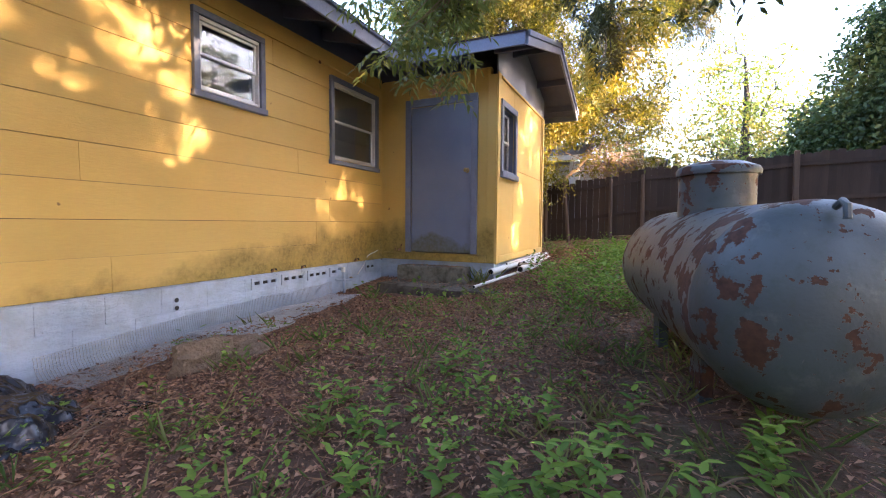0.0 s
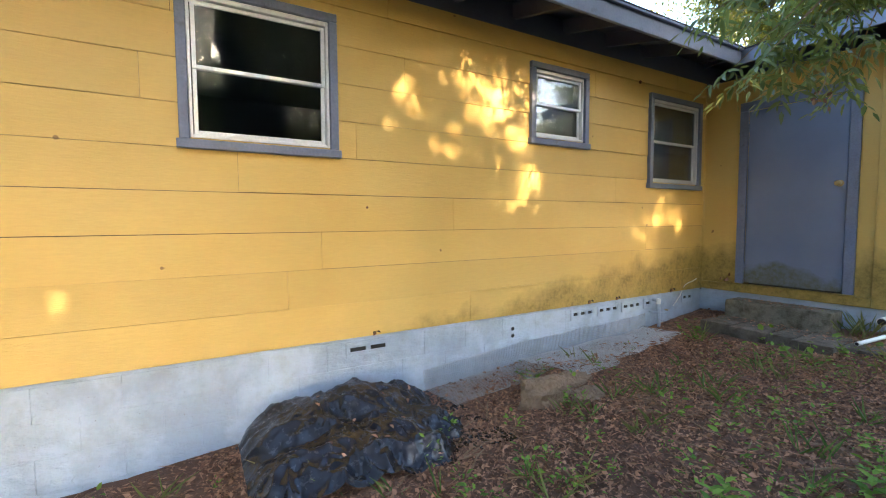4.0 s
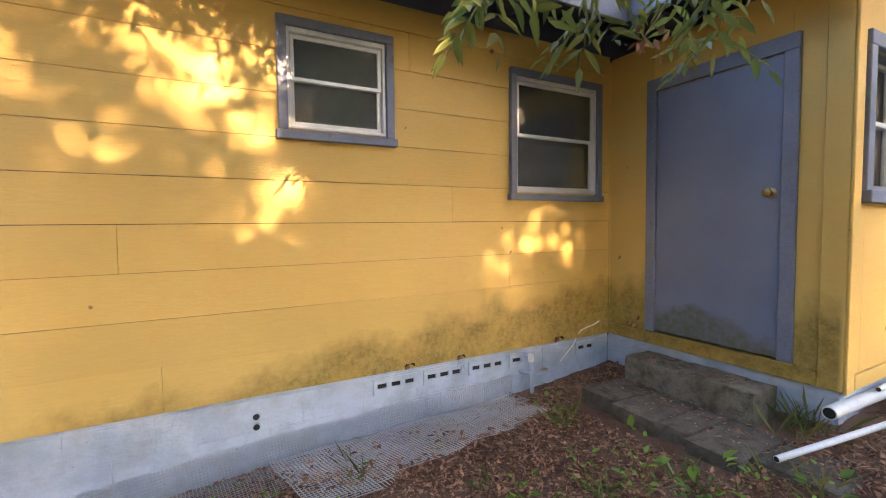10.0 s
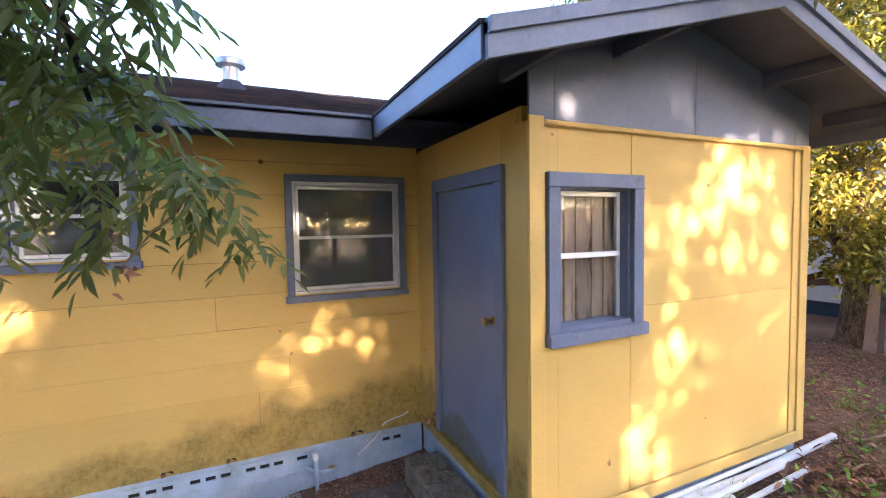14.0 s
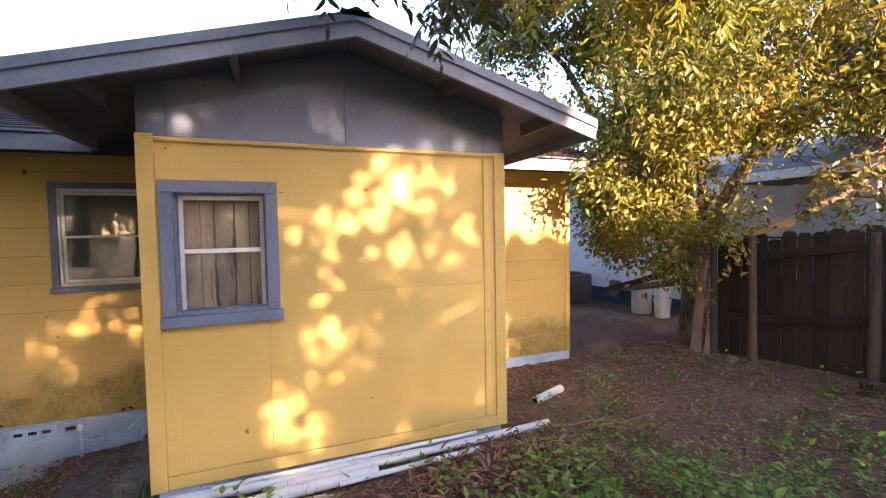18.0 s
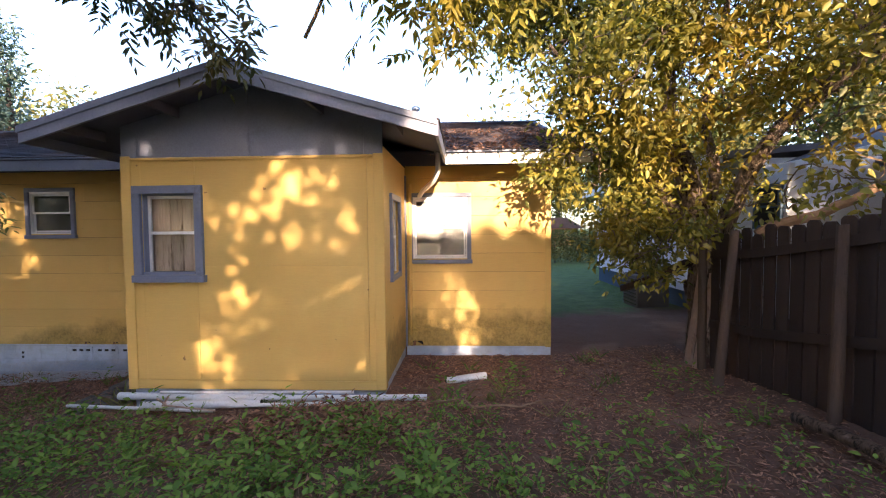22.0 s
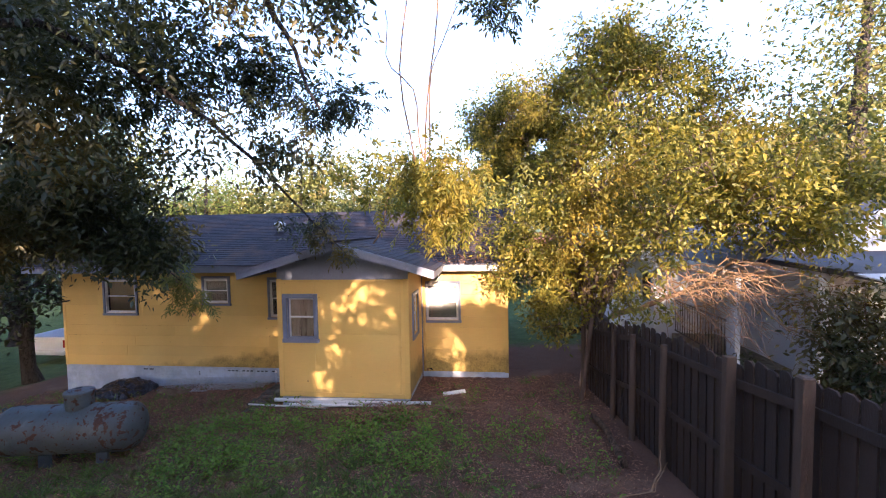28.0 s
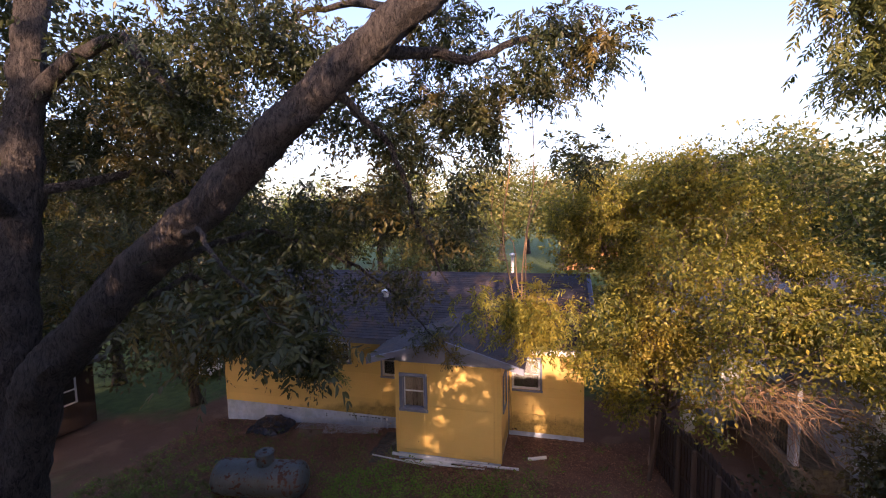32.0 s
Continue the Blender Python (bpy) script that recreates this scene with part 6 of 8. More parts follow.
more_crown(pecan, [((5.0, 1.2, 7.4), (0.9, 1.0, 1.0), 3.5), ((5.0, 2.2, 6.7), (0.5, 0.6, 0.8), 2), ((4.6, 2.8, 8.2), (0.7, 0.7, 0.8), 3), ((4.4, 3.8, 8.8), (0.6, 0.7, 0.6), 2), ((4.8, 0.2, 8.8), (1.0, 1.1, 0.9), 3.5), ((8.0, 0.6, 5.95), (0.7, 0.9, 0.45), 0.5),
                   ((6.0, -0.7, 4.9), (1.2, 1.2, 0.7), 0.9), ((5.2, -2.2, 8.6), (1.4, 1.6, 1.0), 5), ((5.4, -0.8, 9.6), (1.2, 1.2, 0.8), 3.5), ((4.2, -6.8, 7.6), (1.6, 1.7, 1.6), 5), ((4.8, -1.8, 6.6), (1.2, 1.2, 1.0), 2.2), ((3.6, -3.4, 5.6), (1.2, 1.3, 1.2), 4),
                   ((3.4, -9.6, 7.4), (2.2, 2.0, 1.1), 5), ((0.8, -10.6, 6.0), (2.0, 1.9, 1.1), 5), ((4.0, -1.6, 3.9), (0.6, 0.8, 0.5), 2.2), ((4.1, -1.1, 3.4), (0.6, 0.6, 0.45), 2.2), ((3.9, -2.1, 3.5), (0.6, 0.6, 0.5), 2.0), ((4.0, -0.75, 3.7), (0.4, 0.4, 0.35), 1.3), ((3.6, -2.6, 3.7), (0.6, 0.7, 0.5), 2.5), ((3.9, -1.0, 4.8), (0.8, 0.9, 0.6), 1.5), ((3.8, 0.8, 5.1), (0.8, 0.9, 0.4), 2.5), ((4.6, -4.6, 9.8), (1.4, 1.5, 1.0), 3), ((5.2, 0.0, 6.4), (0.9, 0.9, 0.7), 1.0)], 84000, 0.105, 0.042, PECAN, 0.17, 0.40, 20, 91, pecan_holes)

# unseen limb and crown added over the open yard to shade the pecan's trunk and leaves
part("limb", Mesh().tube(limb_line([(6.6, -4.85, 6.6), (9.4, -3.4, 8.3), (12.4, -0.4, 9.0), (13.4, 0.9, 9.2)], 12), [0.14 - 0.007 * i for i in range(16)], 8), PECAN_BARK, pecan, smooth=True)
more_crown(pecan, [((12.6, 0.2, 8.9), (1.5, 1.6, 1.2), 4), ((12.0, -1.9, 7.9), (1.5, 1.5, 1.3), 4), ((12.6, -3.4, 7.6), (1.5, 1.5, 1.4), 4), ((13.2, 1.4, 9.4), (1.2, 1.1, 0.9), 2)], 22000, 0.13, 0.045, PECAN, 0.2, 0.9, 20, 93, shafts)

# more canopy added over the low side to cut the skylight on wall and ground
more_crown(pecan, [((2.5, -6.5, 8.4), (2.2, 2.0, 1.0), 5), ((5.5, -7.2, 8.8), (2.0, 1.8, 1.1), 5), ((0.6, -5.0, 9.0), (1.8, 1.6, 0.9), 4), ((8.6, -6.6, 9.2), (1.8, 2.0, 1.2), 4), ((3.6, -4.6, 9.8), (1.8, 1.5, 0.8), 4), ((7.6, -8.6, 7.4), (1.6, 1.6, 1.4), 3)], 34000, 0.125, 0.05, PECAN, 0.2, 0.5, 20, 97, pecan_holes)

# high canopy added above the view to darken the ground by the low end
more_crown(pecan, [((4.0, -7.6, 11.0), (2.6, 2.4, 1.0), 4), ((7.5, -7.0, 11.5), (2.4, 2.4, 1.0), 4), ((1.2, -7.8, 9.8), (1.8, 2.0, 0.8), 3), ((5.5, -10.0, 10.0), (2.4, 1.8, 1.0), 3)], 15000, 0.20, 0.085, PECAN, 0.3, 0.5, 16, 99, pecan_holes)

# a spray of leaves that hangs down to the porch ridge
gs = np.random.default_rng(37)
c = np.concatenate([np.array((2.85, 1.22, 3.95)) + gs.normal(size=(85, 3)) * (0.16, 0.27, 0.15), np.array((2.98, 1.78, 3.50)) + gs.normal(size=(26, 3)) * (0.09, 0.12, 0.07)])
v, f = pinnate(c, gs.normal(size=(len(c), 3)) * 0.8 + (0, 0.3, -0.5), 0.22, 4, 0.085, 0.026, gs)
ob = new("leaf_spray", arrays_mesh("leaf_spray", v - np.array(pecan.location), f, PECAN))
ob.parent = pecan
ob["kind"] = "stuff"

# lowest bough, hanging in front of the door side
g = np.random.default_rng(23)
boughs = []
tw = Mesh()
ends = [(1.78, -1.42, 2.22), (1.72, -1.62, 2.36), (1.60, -1.95, 2.28), (1.45, -2.30, 2.36), (1.62, -2.45, 2.22), (1.75, -2.15, 2.55), (1.9, -1.75, 2.72), (1.7, -2.6, 2.9), (1.95, -2.3, 2.95), (2.1, -1.7, 3.05), (1.8, -2.0, 2.9),
        (1.55, -2.15, 2.75), (1.5, -1.85, 2.6), (2.0, -2.7, 3.2), (2.2, -2.2, 3.4), (1.65, -2.25, 3.2), (1.9, -1.9, 3.4), (1.35, -2.4, 2.75), (1.85, -1.55, 2.5)]
for k, b in enumerate(ends):
    a = Vector((2.42, -2.02, 3.25)).lerp(Vector((1.85, -2.0, 2.7)), 0.15 + 0.8 * ((k * 7) % 19) / 19)
    line = curve(a, b, 0.07, 6, k)
    tw.tube(line, [0.008 - 0.001 * i for i in range(7)], 5)
    for i, p in enumerate(line[1:]):
        for _ in range(1 if i < 4 else 4):
            boughs.append((p, (g.normal(0, 0.7), g.normal(0, 0.7), g.normal(-0.45, 0.25))))
bp, bw = np.array([tuple(p) for p, _ in boughs]), np.array([w for _, w in boughs])
v, f = pinnate(bp, bw, 0.20, 3, 0.095, 0.025, g)
hang = thing("hanging_bough", (2.4, -2.0, 3.2), "low drooping pecan bough with long green leaflets", "branch")
part("twig_spray", tw, TWIG, hang)["kind"] = "stuff"
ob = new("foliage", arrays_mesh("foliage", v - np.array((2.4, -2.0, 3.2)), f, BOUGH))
ob.parent = hang
ob["kind"] = "stuff"
dead = np.array([(1.78, -1.87, 2.12)]) + g.normal(0, 0.03, (14, 3))
v, f = leaves(dead, g.normal(size=(14, 3)), 0.045, 0.022, 0.6)
ob = new("dead_foliage", arrays_mesh("dead_foliage", v - np.array((2.4, -2.0, 3.2)), f, LITTER))
ob.parent = hang
ob["kind"] = "stuff"
tagged(ob, "withered brown leaf cluster", kind="stuff")
part("stalk", Mesh().tube(curve((1.75, -1.6, 2.45), (1.78, -1.87, 2.14), 0.06, 5, 3), 0.004, 5), TWIG, hang)

# vine that hangs from the bough over the porch roof
m = Mesh()
for k, (a, b) in enumerate((((3.6, 2.9, 9.3), (3.3, 3.2, 4.8)), ((3.4, 3.6, 9.5), (3.35, 3.35, 4.9)), ((3.3, 3.9, 7.4), (3.3, 3.4, 4.9)), ((3.5, 2.8, 7.2), (3.2, 3.3, 5.0)), ((3.3, 3.3, 4.9), (2.7, 2.3, 3.6)))):
    m.tube(curve(a, b, 0.35, 10, 40 + k), [0.006 + 0.001 * i for i in range(11)], 5)
vine = thing("hanging_vine", (3.3, 3.35, 4.8), "dry bare vine hanging from the bough, sunlit leaves at its foot", "vine")
part("stem", m, TWIG, vine)
c = np.concatenate([np.array((3.2, 3.35, 4.7)) + g.normal(size=(380, 3)) * (0.36, 0.58, 0.28), np.array((2.7, 3.6, 4.1)) + g.normal(size=(240, 3)) * (0.32, 0.36, 0.28)])
v, f = pinnate(c, g.normal(size=(620, 3)) + (0, 0, -0.5), 0.26, 4, 0.10, 0.03, g)
ob = new("foliage", arrays_mesh("foliage", v - np.array((3.3, 3.35, 4.8)), f, LEAF))
ob.parent = vine
ob["kind"] = "stuff"

# dead limb with a spray of bare twigs, over the fence
deadlimb = thing("dead_limb", (1.3, 6.9, 2.1), "broken pale limb with a spray of dry bare twigs", "branch")
part("limb", Mesh().tube(limb_line([(1.2, 6.75, 2.0), (1.5, 7.5, 2.35), (1.75, 8.2, 2.75), (1.95, 8.7, 3.2)], 5), [0.06 - 0.0025 * i for i in range(16)], 8), TWIG, deadlimb, smooth=True)
m = Mesh()
for k in range(52):
    a = Vector((2.1 + random.gauss(0, 0.3), 7.9 + random.gauss(0, 0.45), 2.85 + random.gauss(0, 0.18)))
    b = a + Vector((random.uniform(0.1, 1.5), random.uniform(-0.4, 1.3), random.uniform(-1.15, 0.2)))
    line = curve(a, b, 0.3, 6, k)
    m.tube(line, [0.011, 0.010, 0.009, 0.0075, 0.006, 0.0045, 0.003], 4)
    for i in range(4):
        c = line[random.randint(1, 5)]
        e = c + Vector((random.uniform(-0.25, 0.6), random.uniform(-0.35, 0.6), random.uniform(-0.55, 0.12)))
        m.tube(curve(c, e, 0.14, 4, k * 5 + i), [0.006, 0.005, 0.004, 0.003, 0.002], 4)
part("twig_spray", m, TWIG, deadlimb)["kind"] = "stuff"

for k, (x, y, h) in enumerate(((3.5, 9.5, 2.5), (5.4, 9.6, 2.4), (6.6, 9.2, 1.9))):
    z = gz(x, y)
    tree("shrub", "dark leafy shrub growing behind the fence", [([(x, y, z - 0.1), (x + 0.1, y, z + h * 0.4), (x, y + 0.1, z + h * 0.8)], 0.035, 0.01)],
         [((x, y, z + h * 0.62), (0.55, 0.55, h * 0.38), 3), ((x + 0.3, y - 0.2, z + h * 0.4), (0.5, 0.45, h * 0.3), 2)], 3600, 0.10, 0.042, PECAN, GREY_BARK, 0.16, 0.5, 0.005, 18, 150 + k, category="shrub")

# right-hand overhanging bough of a neighbouring pecan
tree("neighbour_pecan", "neighbouring pecan whose boughs reach over the fence", [([(12.5, 14.5, 0.6), (12.3, 14.0, 5), (11.8, 13.4, 9), (11.6, 13.2, 12)], 0.3, 0.15), ([(12.1, 13.8, 7.0), (9.0, 12.0, 8.6), (6.2, 10.6, 9.4), (4.4, 9.4, 9.0), (3.9, 8.6, 8.6)], 0.11, 0.012)],
     [((3.9, 8.9, 9.0), (0.7, 0.9, 0.7), 3), ((4.2, 9.7, 8.1), (0.6, 0.8, 0.9), 3), ((3.9, 8.4, 9.9), (0.6, 0.7, 0.5), 2), ((4.6, 10.6, 7.8), (0.8, 0.8, 1.3), 2.5), ((8, 12, 9.5), (2, 1.5, 1.2), 2)], 2200, 0.115, 0.03, FAR_LEAF, PECAN_BARK, 0.22, 0.8, 0.006, 10, 31, compound=5)


def far_tree(name, label, x, y, h, r, n, seed, leaf=0.34, mat_=FAR_LEAF, low=0.25, conical=False, twig_every=4, cull=None):
    z = gz(x, y) if abs(x) < 60 else 0.0
    if conical:
        blobs = [((x, y, z + h * t), (r * (1.05 - t), r * (1.05 - t), h * 0.10), 1.2 - t) for t in (0.15, 0.28, 0.4, 0.52, 0.64, 0.76, 0.87, 0.96)]
    else:
        blobs = [((x, y, z + h * 0.62), (r, r, h * (0.5 - low / 2)), 3), ((x + r * 0.5, y - r * 0.4, z + h * 0.5), (r * 0.7, r * 0.7, h * 0.28), 1.6), ((x - r * 0.4, y + r * 0.5, z + h * 0.78), (r * 0.6, r * 0.6, h * 0.22), 1.4),
                 ((x + r * 0.2, y + r * 0.7, z + h * 0.45), (r * 0.6, r * 0.6, h * 0.2), 1)]
    return tree(name, label, [([(x, y, z - 0.2), (x + 0.2, y, z + h * 0.45), (x, y + 0.2, z + h * 0.85)], 0.03 * h, 0.05)], blobs, n, leaf, leaf * 0.5, mat_, PECAN_BARK, leaf * 1.3, 0.2, 0.03, 16, seed, cull, twig_every=twig_every)


far_tree("dome_tree", "dense rounded evergreen tree behind the house", -15, -2.9, 6.9, 3.4, 9000, 101, 0.22, low=0.5)
far_tree("cedar_tree", "tall narrow conifer behind the house", -14, -18.5, 13, 2.2, 7000, 102, 0.24, CEDAR, conical=True)
far_tree("hazy_tree", "pale thin-crowned tree in hazy light behind the house", -24, -19.5, 11.5, 3.2, 5000, 108, 0.24, HAZE_LEAF)
far_tree("pine_tree", "tall open-crowned pine past the neighbour's house", -10, 19.5, 17, 3.2, 6000, 103, 0.26, conical=False)
far_tree("car_side_tree", "shady tree beside the parked car", -1.2, -9.3, 7, 3.0, 7000, 104, 0.2, PECAN, low=0.1, cull=lambda p: p[:, 1] < Y_LOW - 0.5)
tree("vine_covered_tree", "tree smothered in dark green vines beyond the fence", [([(10.0, 13.5, gz(10, 13.5) - 0.1), (10.2, 13.4, 4.0), (10.6, 13.4, 7.6)], 0.22, 0.05), ([(10.1, 13.4, 2.2), (9.0, 13.2, 3.8)], 0.09, 0.02)],
     [((10.2, 13.3, 4.5), (1.5, 1.3, 2.3), 5), ((9.1, 13.1, 3.6), (1.3, 1.1, 1.5), 4), ((10.8, 13.4, 7.0), (1.5, 1.2, 1.5), 4), ((8.2, 12.9, 2.9), (0.9, 0.9, 0.8), 1.6)], 26000, 0.17, 0.11, MOUND_LEAF, PECAN_BARK, 0.2, 0.5, 0.012, 16, 105, twig_every=10)
far_tree("vine_covered_tree", "tree smothered in green vines beyond the fence", 12.8, 13.0, 9.0, 2.4, 12000, 106, 0.19, MOUND_LEAF, low=0.1, twig_every=14)
far_tree("hazy_tree", "tall thin-crowned tree in hazy light", 8.6, 26, 12, 2.6, 6000, 107, 0.22, HAZE_LEAF)
for k, (x, y, h) in enumerate(((-3, -15.5, 8.5), (0.5, -17.5, 9), (4.5, -15.5, 8), (-7, -17, 10), (7.5, -13, 9))):
    far_tree("shade_tree", "dark leafy tree on the low side of the yard", x, y, h, 3.2, 6500, 120 + k, 0.24, PECAN, low=0.05)
rr = random.Random(4)
for k in range(34):
    a = radians(62 + 128 * (k + rr.uniform(-0.3, 0.3)) / 33)
    d = rr.uniform(38, 66)
    x, y = 6 - math.sin(a) * d, 4 + math.cos(a) * d
    far_tree("woodland_tree", "distant tree in the wood behind the gardens", x, y, rr.uniform(9, 15), rr.uniform(3.5, 5.5), 3600, 200 + k, 0.5)
for k in range(11):
    a = radians(18 + 46 * (k + rr.uniform(-0.3, 0.3)) / 10)
    d = rr.uniform(27, 46)
    far_tree("woodland_tree", "distant tree in the wood past the neighbour's house", 6 - math.sin(a) * d, 4 + math.cos(a) * d, rr.uniform(7, 11), rr.uniform(3, 4.5), 3600, 280 + k, 0.42)
for k in range(9):
    a = radians(-50 + 100 * k / 8)
    far_tree("woodland_tree", "distant tree in the wood beyond the fence", 3 + math.sin(a) * 34, 6 + math.cos(a) * rr.uniform(26, 38), rr.uniform(8, 13), 4.5, 2600, 260 + k, 0.5)

# ---- low growth ----
def scatter(n, x0, x1, y0, y1, want, seed):
    g = np.random.default_rng(seed)
    x, y = g.uniform(x0, x1, n), g.uniform(y0, y1, n)
    inside = ((x < 0.06) & (y > Y_LOW - 0.1) & (y < Y_HIGH + 0.1)) | ((x < PX + 0.05) & (y > 0) & (y < PY + 0.03)) | ((x > 0.42) & (x < 1.6) & (y > -0.95) & (y < 0.05))
    ok = (g.uniform(size=n) < want(x, y)) & ~inside
    return x[ok], y[ok], g


def patchy(x, y):
    return 0.5 + 0.5 * np.sin(1.9 * x + 1.2 * np.sin(2.3 * y)) * np.sin(2.1 * y + 1.4 * np.sin(1.7 * x + 1))


def weed_want(x, y):
    band = np.clip((x - 1.9) / 0.8, 0, 1) * np.clip((5.8 - x) / 1.5, 0, 1) * np.clip((y + 5.2) / 1.2, 0, 1) * np.clip((5.0 - y) / 1.8, 0.12, 1)
    near = np.clip((x - 0.8) / 0.8, 0, 1) * (y < -0.9) * 1.25
    clear = np.where((x < 2.3) & (y > -1.2) & (y < 3.2), np.where(x > 1.98, 0.35, 0.06), 1.0)
    clear = clear * np.where((x > 3.0) & (x < 4.9) & (y > -4.0) & (y < -1.2), 0.25, 1.0)
    return clear * np.clip(0.05 + np.where(y < -1.6, 0.50, 1.0) * np.maximum(band, 0.55 * near) * np.clip(patchy(x, y) ** 1.4 * 1.35 * (0.55 + 0.9 * patchy(2.7 * x + 1, 2.9 * y)), 0.06, 1), 0, 1)


x, y, g = scatter(11500, 0.4, 9.5, -7.5, 6.0, weed_want, 41)
n = len(x)
per = 20
sx, sy = np.repeat(x, per), np.repeat(y, per)
size = np.repeat(g.uniform(0.6, 1.5, n) ** 1.3 * np.where(y < -1.4, 0.72, 1.0), per)
size = size * g.uniform(0.7, 1.35, n * per)
ang = g.uniform(0, 2 * math.pi, n * per)
h = g.uniform(0.012, 0.15, n * per) * size
c = np.stack([sx + np.cos(ang) * 0.045 * size, sy + np.sin(ang) * 0.045 * size, ground_z(sx, sy) + h], -1)
w = np.stack([np.cos(ang), np.sin(ang), g.uniform(-0.1, 0.9, n * per)], -1)
v, f = leaves(c, w, 0.035 * size * g.uniform(0.6, 1.4, n * per), 0.020 * size * g.uniform(0.6, 1.2, n * per), 0.35, np.tile((0, 0, 1.0), (n * per, 1)) + g.normal(0, 0.3, (n * per, 3)))
weeds = new("weeds", arrays_mesh("weeds", v, f, WEED))
tagged(weeds, "low green broad-leaved weeds growing in the bare soil", "weeds", kind="stuff")
x, y, g = scatter(70, 2.0, 4.0, -5.2, -2.6, lambda x, y: np.clip(0.9 - abs(y + 4.3) * 0.5, 0, 1), 47)
pts = []
for px_, py_ in zip(x, y):
    hgt = g.uniform(0.12, 0.3)
    for k in range(14):
        t = k / 14
        pts.append((px_, py_, t * hgt, k * 2.4, 0.085 * (1.15 - 0.5 * t)))
pts = np.array(pts)
c = np.stack([pts[:, 0], pts[:, 1], ground_z(pts[:, 0], pts[:, 1]) + pts[:, 2]], -1)
w = np.stack([np.cos(pts[:, 3]), np.sin(pts[:, 3]), np.full(len(pts), 0.35)], -1)
v, f = leaves(c, w, pts[:, 4], pts[:, 4] * 0.42, 0.3, np.tile((0, 0, 1.0), (len(pts), 1)))
tagged(new("tall_weeds", arrays_mesh("tall_weeds", v, f, WEED)), "taller leafy weeds standing by the gas tank", "weeds", kind="stuff")


def grass_want(x, y):
    return np.clip(0.04 + 0.13 * (y < -1.0) * (x > 0.9) * patchy(x * 2, y * 2) + 0.9 * np.clip((x - 3.2) / 2, 0, 1) * np.clip((9.5 - x) / 2, 0.2, 1) * np.clip((4.6 - y) / 1.5, 0.05, 1) * np.clip(patchy(y * 0.8, x * 1.3) * 1.4, 0.2, 1), 0, 1)


x, y, g = scatter(9500, 0.3, 11.5, -7.5, 6.0, grass_want, 43)
per = 9
n = len(x)
sx, sy = np.repeat(x, per) + g.normal(0, 0.03, n * per), np.repeat(y, per) + g.normal(0, 0.03, n * per)
ang = g.uniform(0, 2 * math.pi, n * per)
v, f = leaves(np.stack([sx, sy, ground_z(sx, sy) - 0.01], -1), np.stack([np.cos(ang) * 0.7, np.sin(ang) * 0.7, g.uniform(0.4, 1.2, n * per)], -1), g.uniform(0.07, 0.24, n * per), 0.009, 0.5, plain=True)
tagged(new("grass", arrays_mesh("grass", v, f, GRASS)), "thin ragged grass tufts in the yard", "grass", kind="stuff")
g = np.random.default_rng(58)
n = 46
ang = g.uniform(0, 2 * math.pi, n)
gx0, gy0 = g.normal(1.60, 0.07, n), g.normal(-0.2, 0.08, n)
v, f = leaves(np.stack([gx0, gy0, ground_z(gx0, gy0)], -1), np.stack([np.cos(ang) * 0.6, np.sin(ang) * 0.6, g.uniform(0.5, 1.2, n)], -1), g.uniform(0.10, 0.30, n), 0.006, 0.5)
tagged(new("grass_tuft", arrays_mesh("grass_tuft", v, f, GRASS)), "tuft of long grass beside the concrete steps", "grass", kind="stuff")
x, y, g = scatter(150000, 0.02, 9.5, -7.5, 6.4, lambda x, y: np.clip(1.1 - (x - 4) * 0.13, 0.25, 1), 44)
n = len(x)
ln = 0.015 + 0.045 * g.uniform(0, 1, n) ** 2.0
v, f = leaves(np.stack([x, y, ground_z(x, y) + g.uniform(0.0, 0.018, n)], -1), np.stack([g.normal(size=n), g.normal(size=n), g.normal(0, 0.22, n)], -1), ln, ln * g.uniform(0.16, 0.5, n), 0.6, np.tile((0, 0, 1.0), (n, 1)) + g.normal(0, 0.35, (n, 3)), True)
tagged(new("leaf_litter", arrays_mesh("leaf_litter", v, f, LITTER)), "brown dead leaves littering the soil", "leaf litter", kind="stuff")
x, y, g = scatter(62000, 0.02, 3.4, -5.6, 0.0, lambda x, y: np.clip(1.2 - x * 0.22, 0.2, 1), 48)
n = len(x)
ln = 0.012 + 0.03 * g.uniform(0, 1, n) ** 2.0
v, f = leaves(np.stack([x, y, ground_z(x, y) + g.uniform(0.002, 0.022, n)], -1), np.stack([g.normal(size=n), g.normal(size=n), g.normal(0, 0.5, n)], -1), ln, ln * g.uniform(0.3, 0.8, n), 0.6, np.tile((0, 0, 1.0), (n, 1)) + g.normal(0, 0.6, (n, 3)), True)
tagged(new("leaf_crumbs", arrays_mesh("leaf_crumbs", v, f, LITTER)), "red-brown crumbs of dead leaves over the soil by the wall", "leaf litter", kind="stuff")
x, y, g = scatter(34000, 0.02, 8.0, -7.0, 6.2, lambda x, y: np.clip(1.1 - (x - 3) * 0.16, 0.1, 1), 46)
n = len(x)
v, f = leaves(np.stack([x, y, ground_z(x, y) + g.uniform(0.004, 0.03, n)], -1), np.stack([g.normal(size=n), g.normal(size=n), g.normal(0, 0.12, n)], -1), g.uniform(0.04, 0.13, n), 0.0045, 0.5, plain=True)
tagged(new("dry_needles", arrays_mesh("dry_needles", v, f, LITTER)), "dry stalks and needles among the dead leaves", "leaf litter", kind="stuff")
g = np.random.default_rng(52)
n = 1500
cx, cy = g.normal(2.45, 0.22, n), g.normal(2.35, 0.42, n)
ang = g.uniform(0, 2 * math.pi, n)
